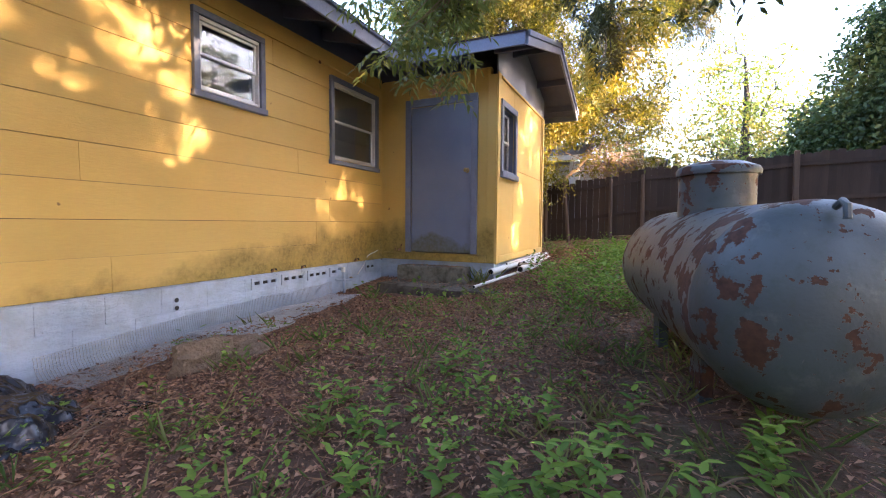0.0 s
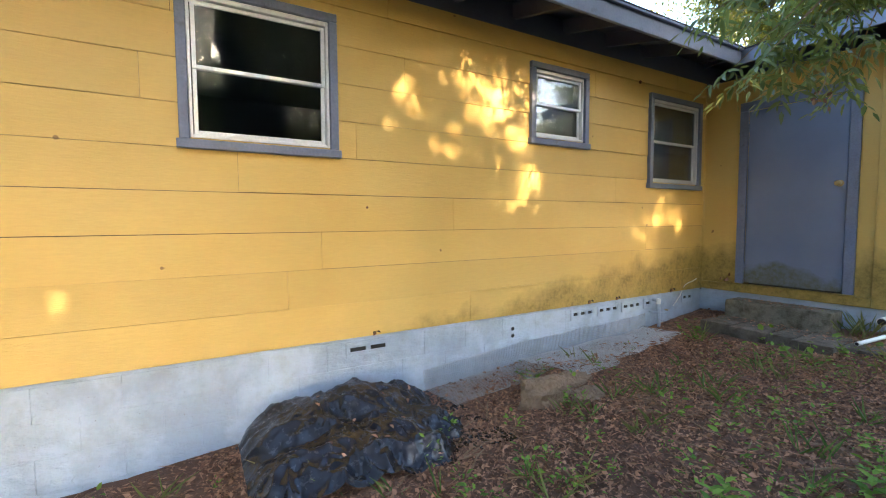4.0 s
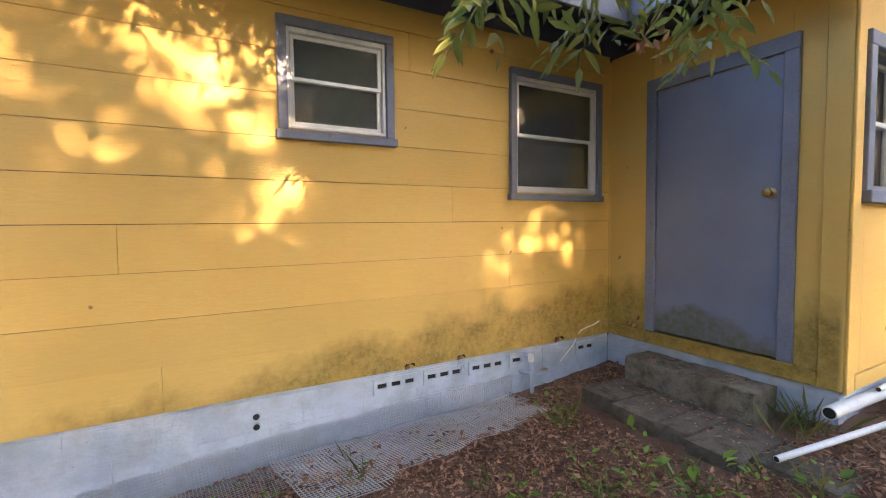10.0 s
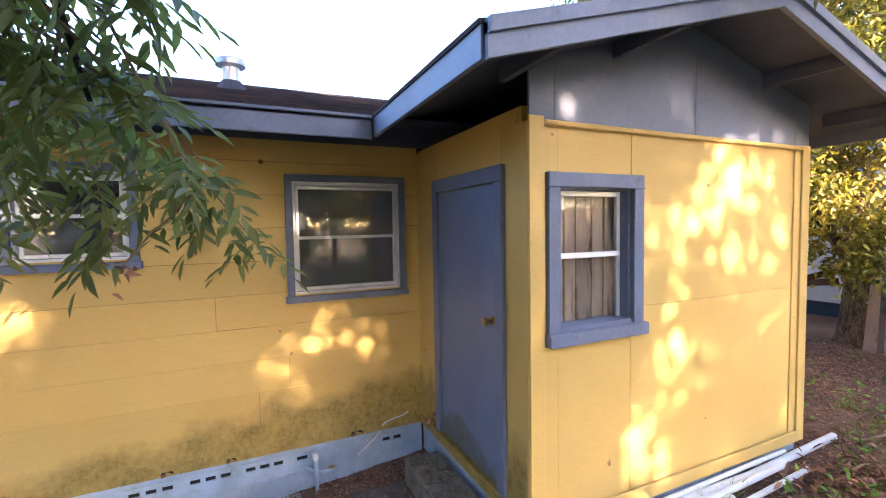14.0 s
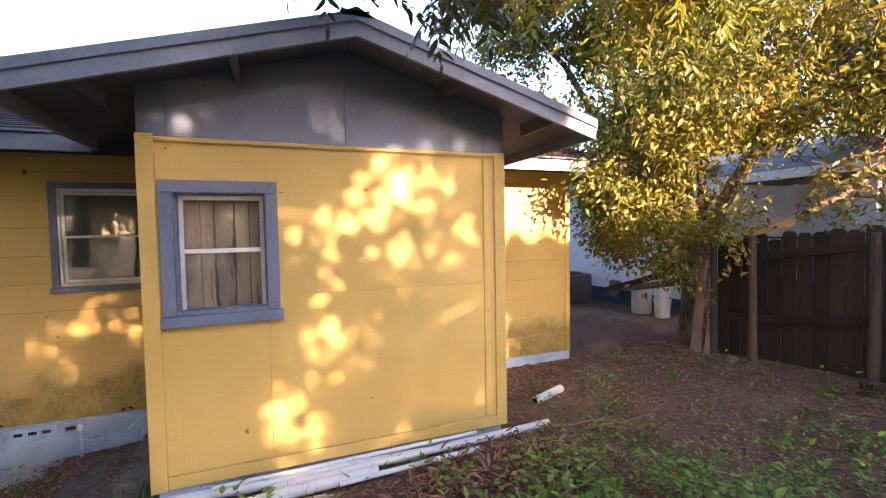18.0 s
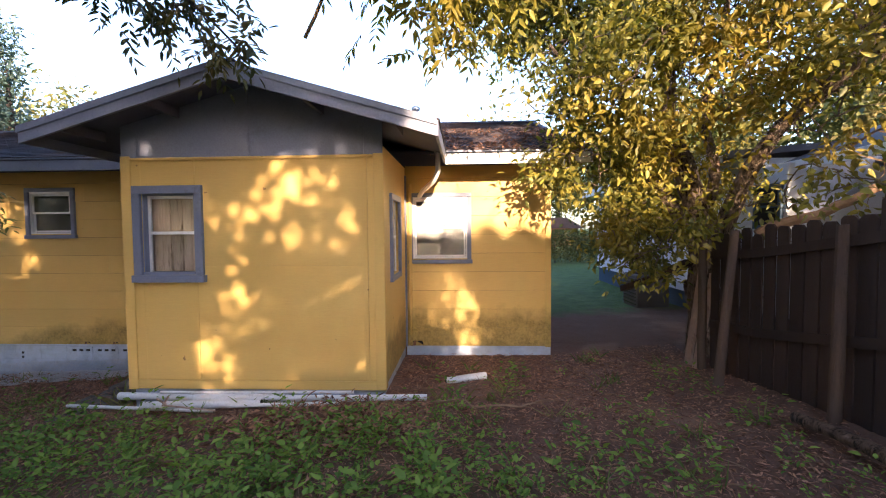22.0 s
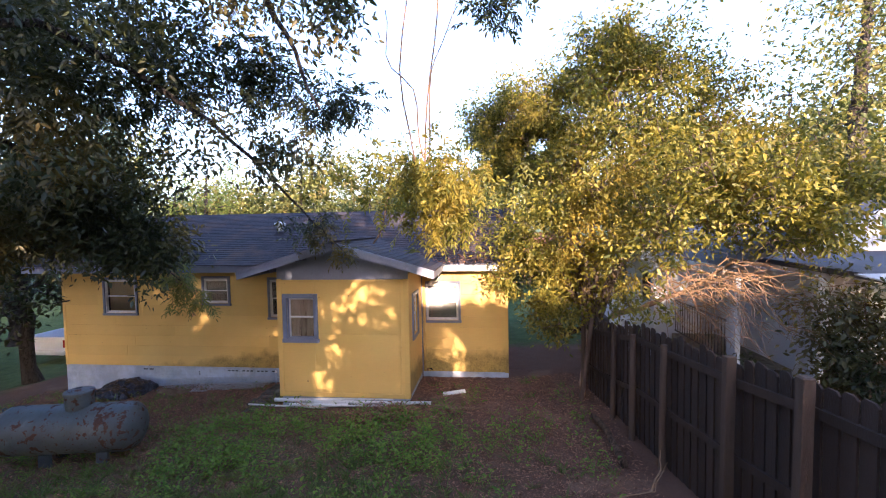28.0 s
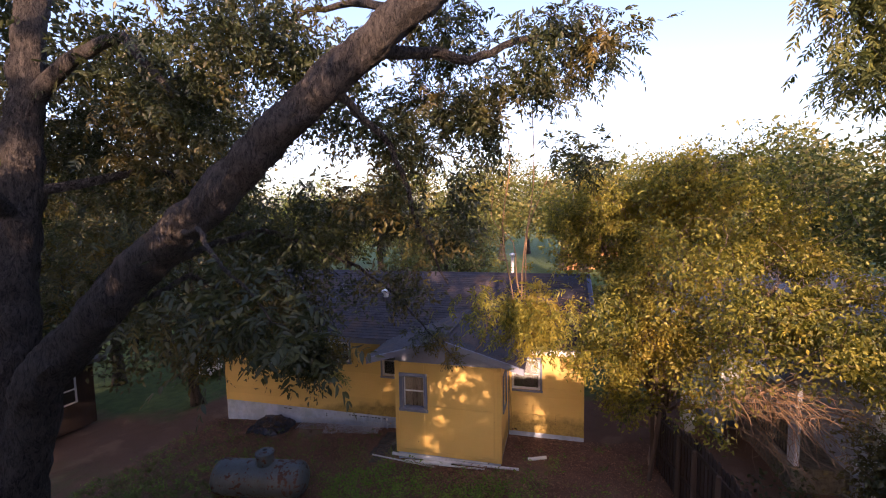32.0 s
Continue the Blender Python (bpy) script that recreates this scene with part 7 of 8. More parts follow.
v, f = leaves(np.stack([cx, cy, ground_z(cx, cy) + g.uniform(0.0, 0.16, n) * np.clip(1.2 - abs(cy - 2.35), 0.2, 1)], -1), np.stack([np.cos(ang), np.sin(ang), g.uniform(-0.4, 0.9, n)], -1), g.uniform(0.04, 0.13, n), g.uniform(0.008, 0.028, n), 0.5)
tagged(new("dead_weeds", arrays_mesh("dead_weeds", v, f, LITTER)), "withered red-brown weeds heaped by the pipe ends", "weeds", kind="stuff")
m = Mesh()
x, y, g = scatter(900, 0.3, 8.5, -7, 6, lambda x, y: 0 * x + 1, 45)
for px_, py_ in zip(x, y):
    a = g.uniform(0, math.pi)
    L = g.uniform(0.08, 0.38)
    q = (px_ + L * math.cos(a), py_ + L * math.sin(a))
    m.tube(curve((px_, py_, gz(px_, py_) + 0.01), (*q, gz(*q) + 0.015), 0.12 * L, 4, int(px_ * 100)), [0.005, 0.0045, 0.004, 0.003, 0.002], 4)
tagged(new("fallen_twigs", mesh_data("fallen_twigs", m, TWIG)), "dry twigs fallen on the soil", "twigs", kind="stuff")

# ---- details on the house ----
def vent_brick(y0, n, x=0.006, z1=0.392, pitch=0.105):
    """A vent block in the foundation: near-black plates in the slots paint the shade of the crawl space."""
    w = n * pitch + 0.03
    t = thing("foundation_vent", (x, y0, z1 - 0.1), "slotted vent block in the painted foundation", "vent", "foundation vents")
    slots = [(y0 + 0.03 + k * pitch, y0 + 0.03 + k * pitch + pitch - 0.035, z1 - 0.068, z1 - 0.034) for k in range(n)]
    for a, b, c, d in rect_minus(y0, y0 + w, z1 - 0.11, z1, slots):
        part("web", Mesh().box(x - 0.004, x + 0.012, a, b, c, d), BASE, t)
    for a, b, c, d in slots:
        part("slot", Mesh().box(x - 0.0035, x - 0.001, a - 0.004, b + 0.004, c - 0.004, d + 0.004), PAINTED_DARK, t)


vent_brick(-4.66, 2, pitch=0.16)
for y in (-2.33, -1.94, -1.55):
    vent_brick(y, 3)
vent_brick(-1.16, 1, pitch=0.12)
vent_brick(-0.42, 2)
for z in (0.30, 0.235):
    h = thing("pipe_hole", (0.006, -3.08, z), "small round hole in the foundation", "hole", "foundation holes")
    part("rim", Mesh().lathe([(0.028, 0), (0.028, 0.004), (0.02, 0.005)], (0.004, -3.08, z), "x", 12), BASE, h)
    # flat dark disc painted for the shade inside the hole
    part("void", Mesh().lathe([(0.02, 0), (0.019, 0.0055)], (0.004, -3.08, z), "x", 12), PAINTED_DARK, h)

# broken bits of siding along the bottom edge
for y, r in ((-0.62, 0.05), (-2.05, 0.04), (-1.62, 0.035), (-4.42, 0.03), (2.86, 0.09)):
    b = thing("siding_break", (0.02, y, SB + 0.01), "broken dark patch at the bottom edge of the siding", "damage", "siding breaks")
    m = Mesh()
    pts = [(0.0180, y + r * (1 + 0.4 * math.sin(k * 2.3)) * math.cos(k * 0.785), SB + 0.012 + r * 0.8 * abs(math.sin(k * 0.785)) * (1 + 0.3 * math.cos(k * 1.7))) for k in range(8)]
    m.v = pts + [(0.0216, py, pz) for _, py, pz in pts]
    m.f = [tuple(range(7, -1, -1)), tuple(range(8, 16))] + [(k, (k + 1) % 8, 8 + (k + 1) % 8, 8 + k) for k in range(8)]
    # raised near-black plate, painted for the dark inside the break
    part("hole", m, PAINTED_DARK, b)
    part("splinter", Mesh().hexa([(0.0203, y - r, SB), (0.0283, y - r, SB), (0.0283, y - r * 0.2, SB + 0.01), (0.0203, y - r * 0.2, SB + 0.01), (0.0203, y - r, SB + 0.012), (0.0263, y - r, SB + 0.012), (0.0263, y - r * 0.2, SB + r), (0.0203, y - r * 0.2, SB + r)]), RUST, b)

# outdoor tap on its painted pipework
tap = thing("outdoor_tap", (0.05, -0.98, 0.1), "painted standpipe with a brass tap against the foundation", "tap")
part("pipe", Mesh().tube([(0.0, -1.0, 0.37), (0.06, -1.0, 0.37), (0.085, -0.99, 0.35), (0.09, -0.985, 0.22), (0.09, -0.985, 0.06)], 0.017, 8), BASE, tap, smooth=True)
part("pipe", Mesh().tube([(0.0, -1.05, 0.24), (0.07, -1.0, 0.23), (0.09, -0.93, 0.22), (0.1, -0.86, 0.22)], 0.014, 8), BASE, tap, smooth=True)
part("elbow", Mesh().lathe([(0.024, -0.03), (0.026, 0), (0.024, 0.03)], (0.08, -0.99, 0.36), "z", 10), PVC, tap, smooth=True)
part("handle", Mesh().lathe([(0.008, 0), (0.03, 0.012), (0.008, 0.02)], (0.1, -0.86, 0.24), "z", 10), BRASS, tap, smooth=True)
solid("cable", Mesh().tube(curve((0.03, -0.14, 0.56), (0.03, -0.62, 0.26), 0.09, 8, 2), 0.006, 6), PVC, "thin pale cable sagging from the siding corner", "cable", smooth=True, loc=(0.03, -0.14, 0.56))
dl = rng.normal(0, 0.03, (14, 3)) + (0.30, -0.03, PB + 0.13)
v, f = leaves(dl, rng.normal(size=(14, 3)), 0.05, 0.03, 0.6)
ob = new("dead_leaves", arrays_mesh("dead_leaves", v - np.array((0.3, -0.03, PB + 0.1)), f, LITTER))
ob.location = (0.3, -0.03, PB + 0.1)
tagged(ob, "clump of withered leaves caught on the sill board", "leaves", kind="stuff")
for y, z, q in ((-1.32, 2.80, 1.0), (-4.48, 1.40, 0.5)):
    solid("wall_knot", Mesh().lathe([(0.018 * q, 0), (0.02 * q, 0.006), (0.011 * q, 0.014 * q)], (0.016, y, z), "x", 8), RUST, "small dark stub on the siding", "stub", "wall stubs", loc=(0.012, y, z))

# gutter outlet of the short eave
gut = thing("downspout", (0.72, 3.22, 2.9), "white downspout elbow below the eave", "downspout")
part("pipe", Mesh().tube([(0.72, 3.22, 3.06), (0.72, 3.22, 2.80), (0.62, 3.16, 2.70), (0.2, 2.98, 2.62), (0.08, 2.92, 2.55)], 0.032, 10), WHITE, gut, smooth=True)
part("spout_rim", Mesh().lathe([(0.045, -0.015), (0.045, 0.015)], (0.72, 3.22, 3.05), "z", 12), WHITE, gut)
part("drop_pipe", Mesh().tube([(0.055, 2.78, 2.72), (0.055, 2.78, 0.45)], 0.028, 10), YELLOW, gut, smooth=True)

# ---- loose things ----
# wire mesh lying from the foundation out over the soil
wm = thing("wire_mesh", (0.3, -2.6, 0.0), "strip of galvanised wire mesh lying against the foundation", "wire mesh")


def mesh_point(u, w):
    """u along the wall, w from the wall outwards: the sheet leans on the blocks, then lies on the soil."""
    y = -4.02 + u + 0.10 * w
    x = 0.018 + max(0.0, w - 0.16) * 0.98
    lean = max(0.0, 0.16 - w)
    return (x, y, gz(x, y) + 0.02 + lean + 0.018 * noise.noise((u * 3, w * 5, 1)))


def wire_sheet(name, point, long, reach, pitch, r, label, metal=MESHWIRE):
    m = Mesh()
    for k in range(int(long / pitch)):
        u = k * pitch
        m.tube([point(u, reach(u) * i / 6) for i in range(7)], r, 3, cap=False)
    for k in range(int(0.8 / pitch)):
        w = k * pitch
        n = [u * 0.12 for u in range(int(long / 0.12) + 1) if w < reach(u * 0.12)]
        if len(n) > 1:
            m.tube([point(u, w) for u in n], r, 3, cap=False)
    part(name, m, metal, wm, label)["kind"] = "stuff"


wire_sheet("wire_screen", mesh_point, 2.9, lambda u: 0.60 - 0.22 * u / 3 + 0.06 * noise.noise((u * 2, 0, 4)), 0.019, 0.0020, "open galvanised mesh leaning on the blocks")


def lath_point(u, w):
    y = -3.02 + u + 0.22 * w
    x = 0.06 + w * 0.98
    return (x, y, gz(x, y) + 0.038 + 0.02 * noise.noise((u * 2.5, w * 4, 6)))


wire_sheet("wire_screen", lath_point, 1.8, lambda u: 0.66 - 0.14 * u + 0.07 * noise.noise((u * 4, 0, 9)), 0.021, 0.0026, "paler dense mesh lying flat on the soil", LATH)
lv = np.random.default_rng(12)
n = 420
u, w = lv.uniform(0, 1.9, n), 0.1 + 0.55 * lv.beta(2.2, 1.3, n)
keep = np.array([noise.noise((a * 2.4, b * 5.0, 3)) > 0.02 for a, b in zip(u, w)])
p = np.array([lath_point(a, b) for a, b in zip(u[keep], w[keep])]) + (0, 0, 0.006)
v, f = leaves(p, lv.normal(size=(len(p), 3)) * (1, 1, 0.2), lv.uniform(0.03, 0.07, len(p)), 0.022, 0.4, np.tile((0, 0, 1.0), (len(p), 1)))
tagged(new("fallen_leaves", arrays_mesh("fallen_leaves", v, f, LITTER)), "brown leaves caught on the wire mesh", "leaves", kind="stuff")


def boulder(x, y, r, label, seed, squash=0.55):
    m = Mesh().lathe([(max(0.01, r * math.sin(math.pi * k / 8)), -r * math.cos(math.pi * k / 8)) for k in range(9)], (0, 0, 0), "z", 12)
    m.v = [tuple(Vector((a, b * 1.5, c * squash)) * (1 + 0.45 * noise.noise(Vector((a, b, c)) * (1.7 / r) + Vector((seed, 0, 0))))) for a, b, c in m.v]
    z = gz(x, y) + r * squash * 0.45
    m.v = [(a + x, b + y, c + z) for a, b, c in m.v]
    return solid("stone", m, ROCK, label, "stone", "stones by the wall", loc=(x, y, z))


boulder(0.76, -3.40, 0.15, "rough brown sandstone lump on the soil", 3, 0.85)
boulder(0.66, -3.02, 0.13, "flat brown sandstone lump by the wire mesh", 8, 0.4)
boulder(0.95, -3.15, 0.10, "small brown stone half sunk in the soil", 5, 0.5)
boulder(0.42, -0.66, 0.045, "pale pebble beside the steps", 11)

# log and boughs on the ground by the fence
BROWN_LOG = bark("stripped_log_wood", (0.12, 0.075, 0.045), (0.20, 0.13, 0.08))
log = thing("log", (3.2, 6.15, 0.7), "bare weathered log lying along the fence", "log")
part("stem", Mesh().tube(limb_line([(2.75, 6.05, gz(2.75, 6.05) + 0.10), (3.3, 6.12, gz(3.2, 6.1) + 0.12), (4.3, 6.1, gz(4.3, 6.1) + 0.07)], 9, 0.02), [0.042 + 0.0012 * i for i in range(11)], 10), BROWN_LOG, log, smooth=True)
for k, pts in enumerate((((2.05, 3.35, 0), (2.2, 3.7, 0.06), (2.12, 4.05, 0.03), (2.0, 4.4, 0.05)), ((1.95, 3.2, 0.02), (2.15, 3.55, 0.09), (2.5, 3.75, 0.02)), ((5.13, 4.92, 0.02), (5.21, 5.52, 0.04), (5.0, 6.25, 0.08), (4.7, 6.5, 0.28)), ((5.0, 6.2, 0.07), (4.75, 6.4, 0.2), (4.6, 6.45, 0.38)), ((5.15, 5.7, 0.04), (5.3, 6.2, 0.05), (5.32, 6.5, 0.04)), ((3.1, 1.0, 0.02), (3.15, 1.35, 0.03), (3.2, 1.6, 0.02)))):
    q = [(a, b, gz(a, b) + c + 0.02) for a, b, c in pts]
    line = limb_line(q, 60 + k, 0.12)
    solid("fallen_branch", Mesh().tube(line, [0.013 - 0.010 * i / len(line) for i in range(len(line))], 6), TWIG, "crooked dry branch lying on the ground", "branch", "fallen branches", smooth=True, loc=q[0])

# props and boards at the open end of the fence
def beam(name, p, q, w, h, material, label, category):
    p, q = Vector(p), Vector(q)
    d = (q - p).normalized()
    s = d.cross(Vector((0, 0, 1))).normalized() * (w / 2)
    u = s.cross(d).normalized() * (h / 2)
    m = Mesh().hexa([p - s - u, p + s - u, q + s - u, q - s - u, p - s + u, p + s + u, q + s + u, q - s + u])
    return solid(name, m, material, label, category, loc=tuple(p))


beam("leaning_board", (1.05, 6.2, gz(1, 6.2)), (0.98, 6.42, 1.55), 0.09, 0.02, RAWWOOD, "pale bare board leaning at the fence end", "board")
beam("slanting_beam", (-1.9, 7.6, 0.9), (0.35, 6.45, 1.35), 0.10, 0.10, POST, "dark timber slanting down from the tree", "beam")
beam("white_strip", (0.1, 6.9, 1.02), (0.75, 6.4, 1.10), 0.04, 0.02, WHITE, "thin white strip stuck in the tree fork", "strip")

# ---- neighbours ----
SIDE_W = surface("white_lap_siding", (0.62, 0.65, 0.72), (0.72, 0.75, 0.80), 2.0, 0.6, 40.0, 0.1)
BLUEB = surface("dark_blue_base_paint", (0.035, 0.07, 0.12), (0.05, 0.09, 0.15), 2.0, 0.7, 40.0, 0.2)
GREYROOF = surface("grey_felt_roof", (0.085, 0.087, 0.10), (0.14, 0.138, 0.145), 1.5, 0.9, 60.0, 0.3)
LOUV = surface("green_louvre_paint", (0.05, 0.11, 0.06), (0.07, 0.14, 0.08), 4.0, 0.6, 40.0, 0.1)
IRON = surface("black_iron", (0.015, 0.015, 0.016), (0.03, 0.03, 0.03), 5.0, 0.5, 60.0, 0.1, metal=0.3)
nx0, nx1, ny0 = -8.9, -1.2, 8.1
nh = thing("neighbour_house", (-5, 11, 0.2), "white lap-sided neighbouring house with a dark blue base", "house")
part("wall", Mesh().box(nx0, nx1, ny0 + 0.02, 11.4, 0.77, 3.2).box(nx1 + 0.001, -0.25, ny0 + 0.02, 8.2, 0.77, 2.98), SIDE_W, nh)
part("base", Mesh().box(nx0 + 0.03, -0.28, ny0 + 0.05, 8.19, -0.2, 0.768).box(nx0 + 0.03, nx1 - 0.03, 8.2, 11.35, -0.2, 0.768), BLUEB, nh)
for k in range(16):
    z = 0.77 + k * 0.152
    for a, b in ((nx0, nx1), (nx1 + 0.003, -0.25)):
        if a > -2 and z > 2.8:
            continue
        part("siding_course", Mesh().hexa([(a, ny0 - 0.009, z), (b, ny0 - 0.009, z), (b, ny0 + 0.019, z), (a, ny0 + 0.019, z), (a, ny0 + 0.012, z + 0.15), (b, ny0 + 0.012, z + 0.15), (b, ny0 + 0.019, z + 0.15), (a, ny0 + 0.019, z + 0.15)]), SIDE_W, nh)
part("wing_roof", Mesh().hexa([(nx0 - 0.3, 7.7, 3.20), (nx1 + 0.1, 7.7, 3.20), (nx1 + 0.1, 12.3, 3.56), (nx0 - 0.3, 12.3, 3.56), (nx0 - 0.3, 7.7, 3.30), (nx1 + 0.1, 7.7, 3.30), (nx1 + 0.1, 12.3, 3.66), (nx0 - 0.3, 12.3, 3.66)]), GREYROOF, nh)
part("eave_board", Mesh().box(nx0 - 0.3, nx1 + 0.1, 7.66, 7.699, 3.12, 3.32, 0.004), WHITE, nh)
m = Mesh().box(nx0, nx1 - 0.002, 11.42, 16.1, 0.2, 3.15)
m.hexa([(nx0, 11.42, 3.15), (nx1 - 0.002, 11.42, 3.15), (nx1 - 0.002, 16.1, 3.15), (nx0, 16.1, 3.15), (nx0, 13.71, 4.22), (nx1 - 0.002, 13.71, 4.22), (nx1 - 0.002, 13.81, 4.22), (nx0, 13.81, 4.22)])
part("gable_block", m, SIDE_W, nh)
for k in range(7):
    z = 3.15 + k * 0.152
    hw = max(0.05, (4.22 - z) / 1.07 * 2.34)
    part("siding_course", Mesh().hexa([(nx1, 13.76 - hw, z), (nx1 + 0.024, 13.76 - hw, z), (nx1 + 0.024, 13.76 + hw, z), (nx1, 13.76 + hw, z), (nx1, 13.76 - hw, z + 0.15), (nx1 + 0.006, 13.76 - hw, z + 0.15), (nx1 + 0.006, 13.76 + hw, z + 0.15), (nx1, 13.76 + hw, z + 0.15)]), SIDE_W, nh)
for s in (-1, 1):
    ye = 13.76 + s * 2.7
    q = [(nx0 - 0.3, 13.76, 4.30), (nx1 + 0.45, 13.76, 4.30), (nx1 + 0.45, ye, 3.06), (nx0 - 0.3, ye, 3.06)]
    q = q if s < 0 else q[::-1]
    part("roof_slope", Mesh().hexa([*[(a, b, c) for a, b, c in q], *[(a, b, c + 0.07) for a, b, c in q]]), GREYROOF, nh)
    part("barge_board", Mesh().hexa([(nx1 + 0.451, 13.76, 4.22), (nx1 + 0.48, 13.76, 4.22), (nx1 + 0.48, ye, 2.98), (nx1 + 0.451, ye, 2.98), (nx1 + 0.451, 13.76, 4.38), (nx1 + 0.48, 13.76, 4.38), (nx1 + 0.48, ye, 3.14), (nx1 + 0.451, ye, 3.14)]), WHITE, nh)
wv = part("gable_vent", Mesh().box(nx1 + 0.025, nx1 + 0.05, 13.58, 14.0, 3.42, 4.05, 0.005), LOUV, nh, "green louvred gable vent")
for k in range(7):
    part("slat", Mesh().box(nx1 + 0.051, nx1 + 0.065, 13.61, 13.97, 3.45 + k * 0.08, 3.50 + k * 0.08), LOUV, wv)
for a, b, c, d in ((-3.35, -2.3, 1.70, 2.85), (-0.92, -0.32, 2.05, 2.72), (-6.6, -5.8, 1.70, 2.85)):
    wn_ = part("window", Mesh().box(a, b, ny0 - 0.04, ny0 + 0.01, c, d, 0.004), BLUEB, nh, "dark-framed window")
    part("pane", Mesh().box(a + 0.06, b - 0.06, ny0 - 0.044, ny0 - 0.041, c + 0.06, (c + d) / 2 - 0.02), PAINTED_DARK, wn_)
    part("pane", Mesh().box(a + 0.06, b - 0.06, ny0 - 0.044, ny0 - 0.041, (c + d) / 2 + 0.02, d - 0.06), PAINTED_DARK, wn_)
cp = thing("carport", (1.4, 11, 0.5), "low flat-roofed carport with white sheet metal along its front", "carport")
part("roof_slab", Mesh().hexa([(nx1 + 0.03, 10.1, 3.04), (3.2, 10.1, 2.93), (3.2, 18, 2.93), (nx1 + 0.03, 18, 3.04), (nx1 + 0.03, 10.1, 3.14), (3.2, 10.1, 3.03), (3.2, 18, 3.03), (nx1 + 0.03, 18, 3.14)]), GREYROOF, cp)
part("front_sheet", Mesh().hexa([(3.1, 9.75, 3.045), (4.05, 9.75, 2.96), (4.05, 18, 2.96), (3.1, 18, 3.045), (3.1, 9.75, 3.065), (4.05, 9.75, 2.98), (4.05, 18, 2.98), (3.1, 18, 3.065)]), WHITE, cp, "white sheet metal edge")
part("fascia", Mesh().box(4.051, 4.08, 9.73, 18, 2.82, 2.99, 0.004), BLUEB, cp)
for x, y in ((3.9, 10.0), (3.9, 13.5), (3.9, 17.2)):
    part("post", Mesh().box(x - 0.06, x + 0.06, y - 0.06, y + 0.06, 0.35, 2.9 if y > 9 else 2.94, 0.005), FENCE, cp)
part("back_wall", Mesh().box(0.8, 3.9, 17.4, 17.5, 0.4, 2.9), BLUEB, cp)
sp_ = thing("side_porch", (0.2, 9.4, 0.5), "raised side porch with a black iron railing", "porch")
part("deck", Mesh().box(-1.15, 1.6, 8.85, 9.89, 0.3, 1.12, 0.01), CONC, sp_)
part("back_wall", Mesh().box(-1.19, 2.2, 9.9, 10.0, 0.3, 2.92), SIDE_W, sp_, "white siding at the back of the porch")
part("end_post", Mesh().box(1.28, 1.58, 8.9, 9.0, 1.121, 2.93, 0.01), SIDE_W, sp_, "pale painted end post")
part("porch_roof_slope", Mesh().hexa([(-1.15, 8.55, 2.96), (1.9, 8.55, 2.96), (1.9, 10.09, 3.57), (-1.15, 10.09, 3.57), (-1.15, 8.55, 3.06), (1.9, 8.55, 3.06), (1.9, 10.09, 3.67), (-1.15, 10.09, 3.67)]), GREYROOF, sp_, "low grey felt roof slope")
part("eave_board", Mesh().box(-1.15, 1.9, 8.52, 8.549, 2.93, 3.08, 0.004), WHITE, sp_)
part("top_rail", Mesh().box(-1.1, 1.27, 8.9, 8.93, 1.95, 1.98), IRON, sp_)
part("bottom_rail", Mesh().box(-1.1, 1.27, 8.9, 8.93, 1.2, 1.23), IRON, sp_)
for k in range(19):
    x = -1.08 + k * 0.126
    part("baluster", Mesh().box(x, x + 0.014, 8.908, 8.922, 1.231, 1.949), IRON, sp_)

ac = thing("air_conditioner", (-3.6, 7.6, 0.1), "grey outdoor air-conditioner unit by the neighbour's wall", "air conditioner")
az = gz(-3.6, 7.6)
part("case", Mesh().box(-4.0, -3.25, 7.2, 7.9, az - 0.02, az + 0.70, 0.03), GREYROOF, ac)
part("fan_grille", Mesh().lathe([(0.26, 0), (0.26, 0.03), (0.05, 0.05)], (-3.62, 7.55, az + 0.70), "z", 20), IRON, ac)
for k in range(8):
    part("louvre", Mesh().box(-3.98, -3.27, 7.185, 7.199, az + 0.06 + k * 0.075, az + 0.09 + k * 0.075), IRON, ac)
solid("meter_box", Mesh().box(-2.75, -2.5, 7.95, 8.08, 0.62, 0.98, 0.01), GREYROOF, "small grey service box on the neighbour's wall", "service box", loc=(-2.6, 8.0, 0.8))
cyl = thing("gas_cylinder", (-1.55, 7.7, 0.3), "tall pale gas cylinder standing by the neighbour's wall", "gas cylinder")
cz = gz(-1.55, 7.7)
part("body", Mesh().lathe([(0.17, 0), (0.19, 0.04), (0.19, 0.80), (0.15, 0.92), (0.06, 0.97)], (-1.55, 7.7, cz), "z", 20), SIDE_W, cyl, smooth=True)
part("valve", Mesh().lathe([(0.03, 0.96), (0.03, 1.03), (0.05, 1.04), (0.05, 1.07), (0.015, 1.08)], (-1.55, 7.7, cz), "z", 12), IRON, cyl)
bz = gz(-0.95, 7.6)
bk = thing("bucket", (-0.95, 7.6, bz), "white plastic bucket with another upturned on it", "bucket")
part("body", Mesh().lathe([(0.12, 0), (0.15, 0.32), (0.156, 0.32), (0.156, 0.35)], (-0.95, 7.6, bz), "z", 18), WHITE, bk, smooth=True)
part("lid", Mesh().lathe([(0.15, 0.351), (0.14, 0.50), (0.10, 0.60), (0.03, 0.62)], (-0.95, 7.6, bz), "z", 18), SIDE_W, bk, smooth=True)
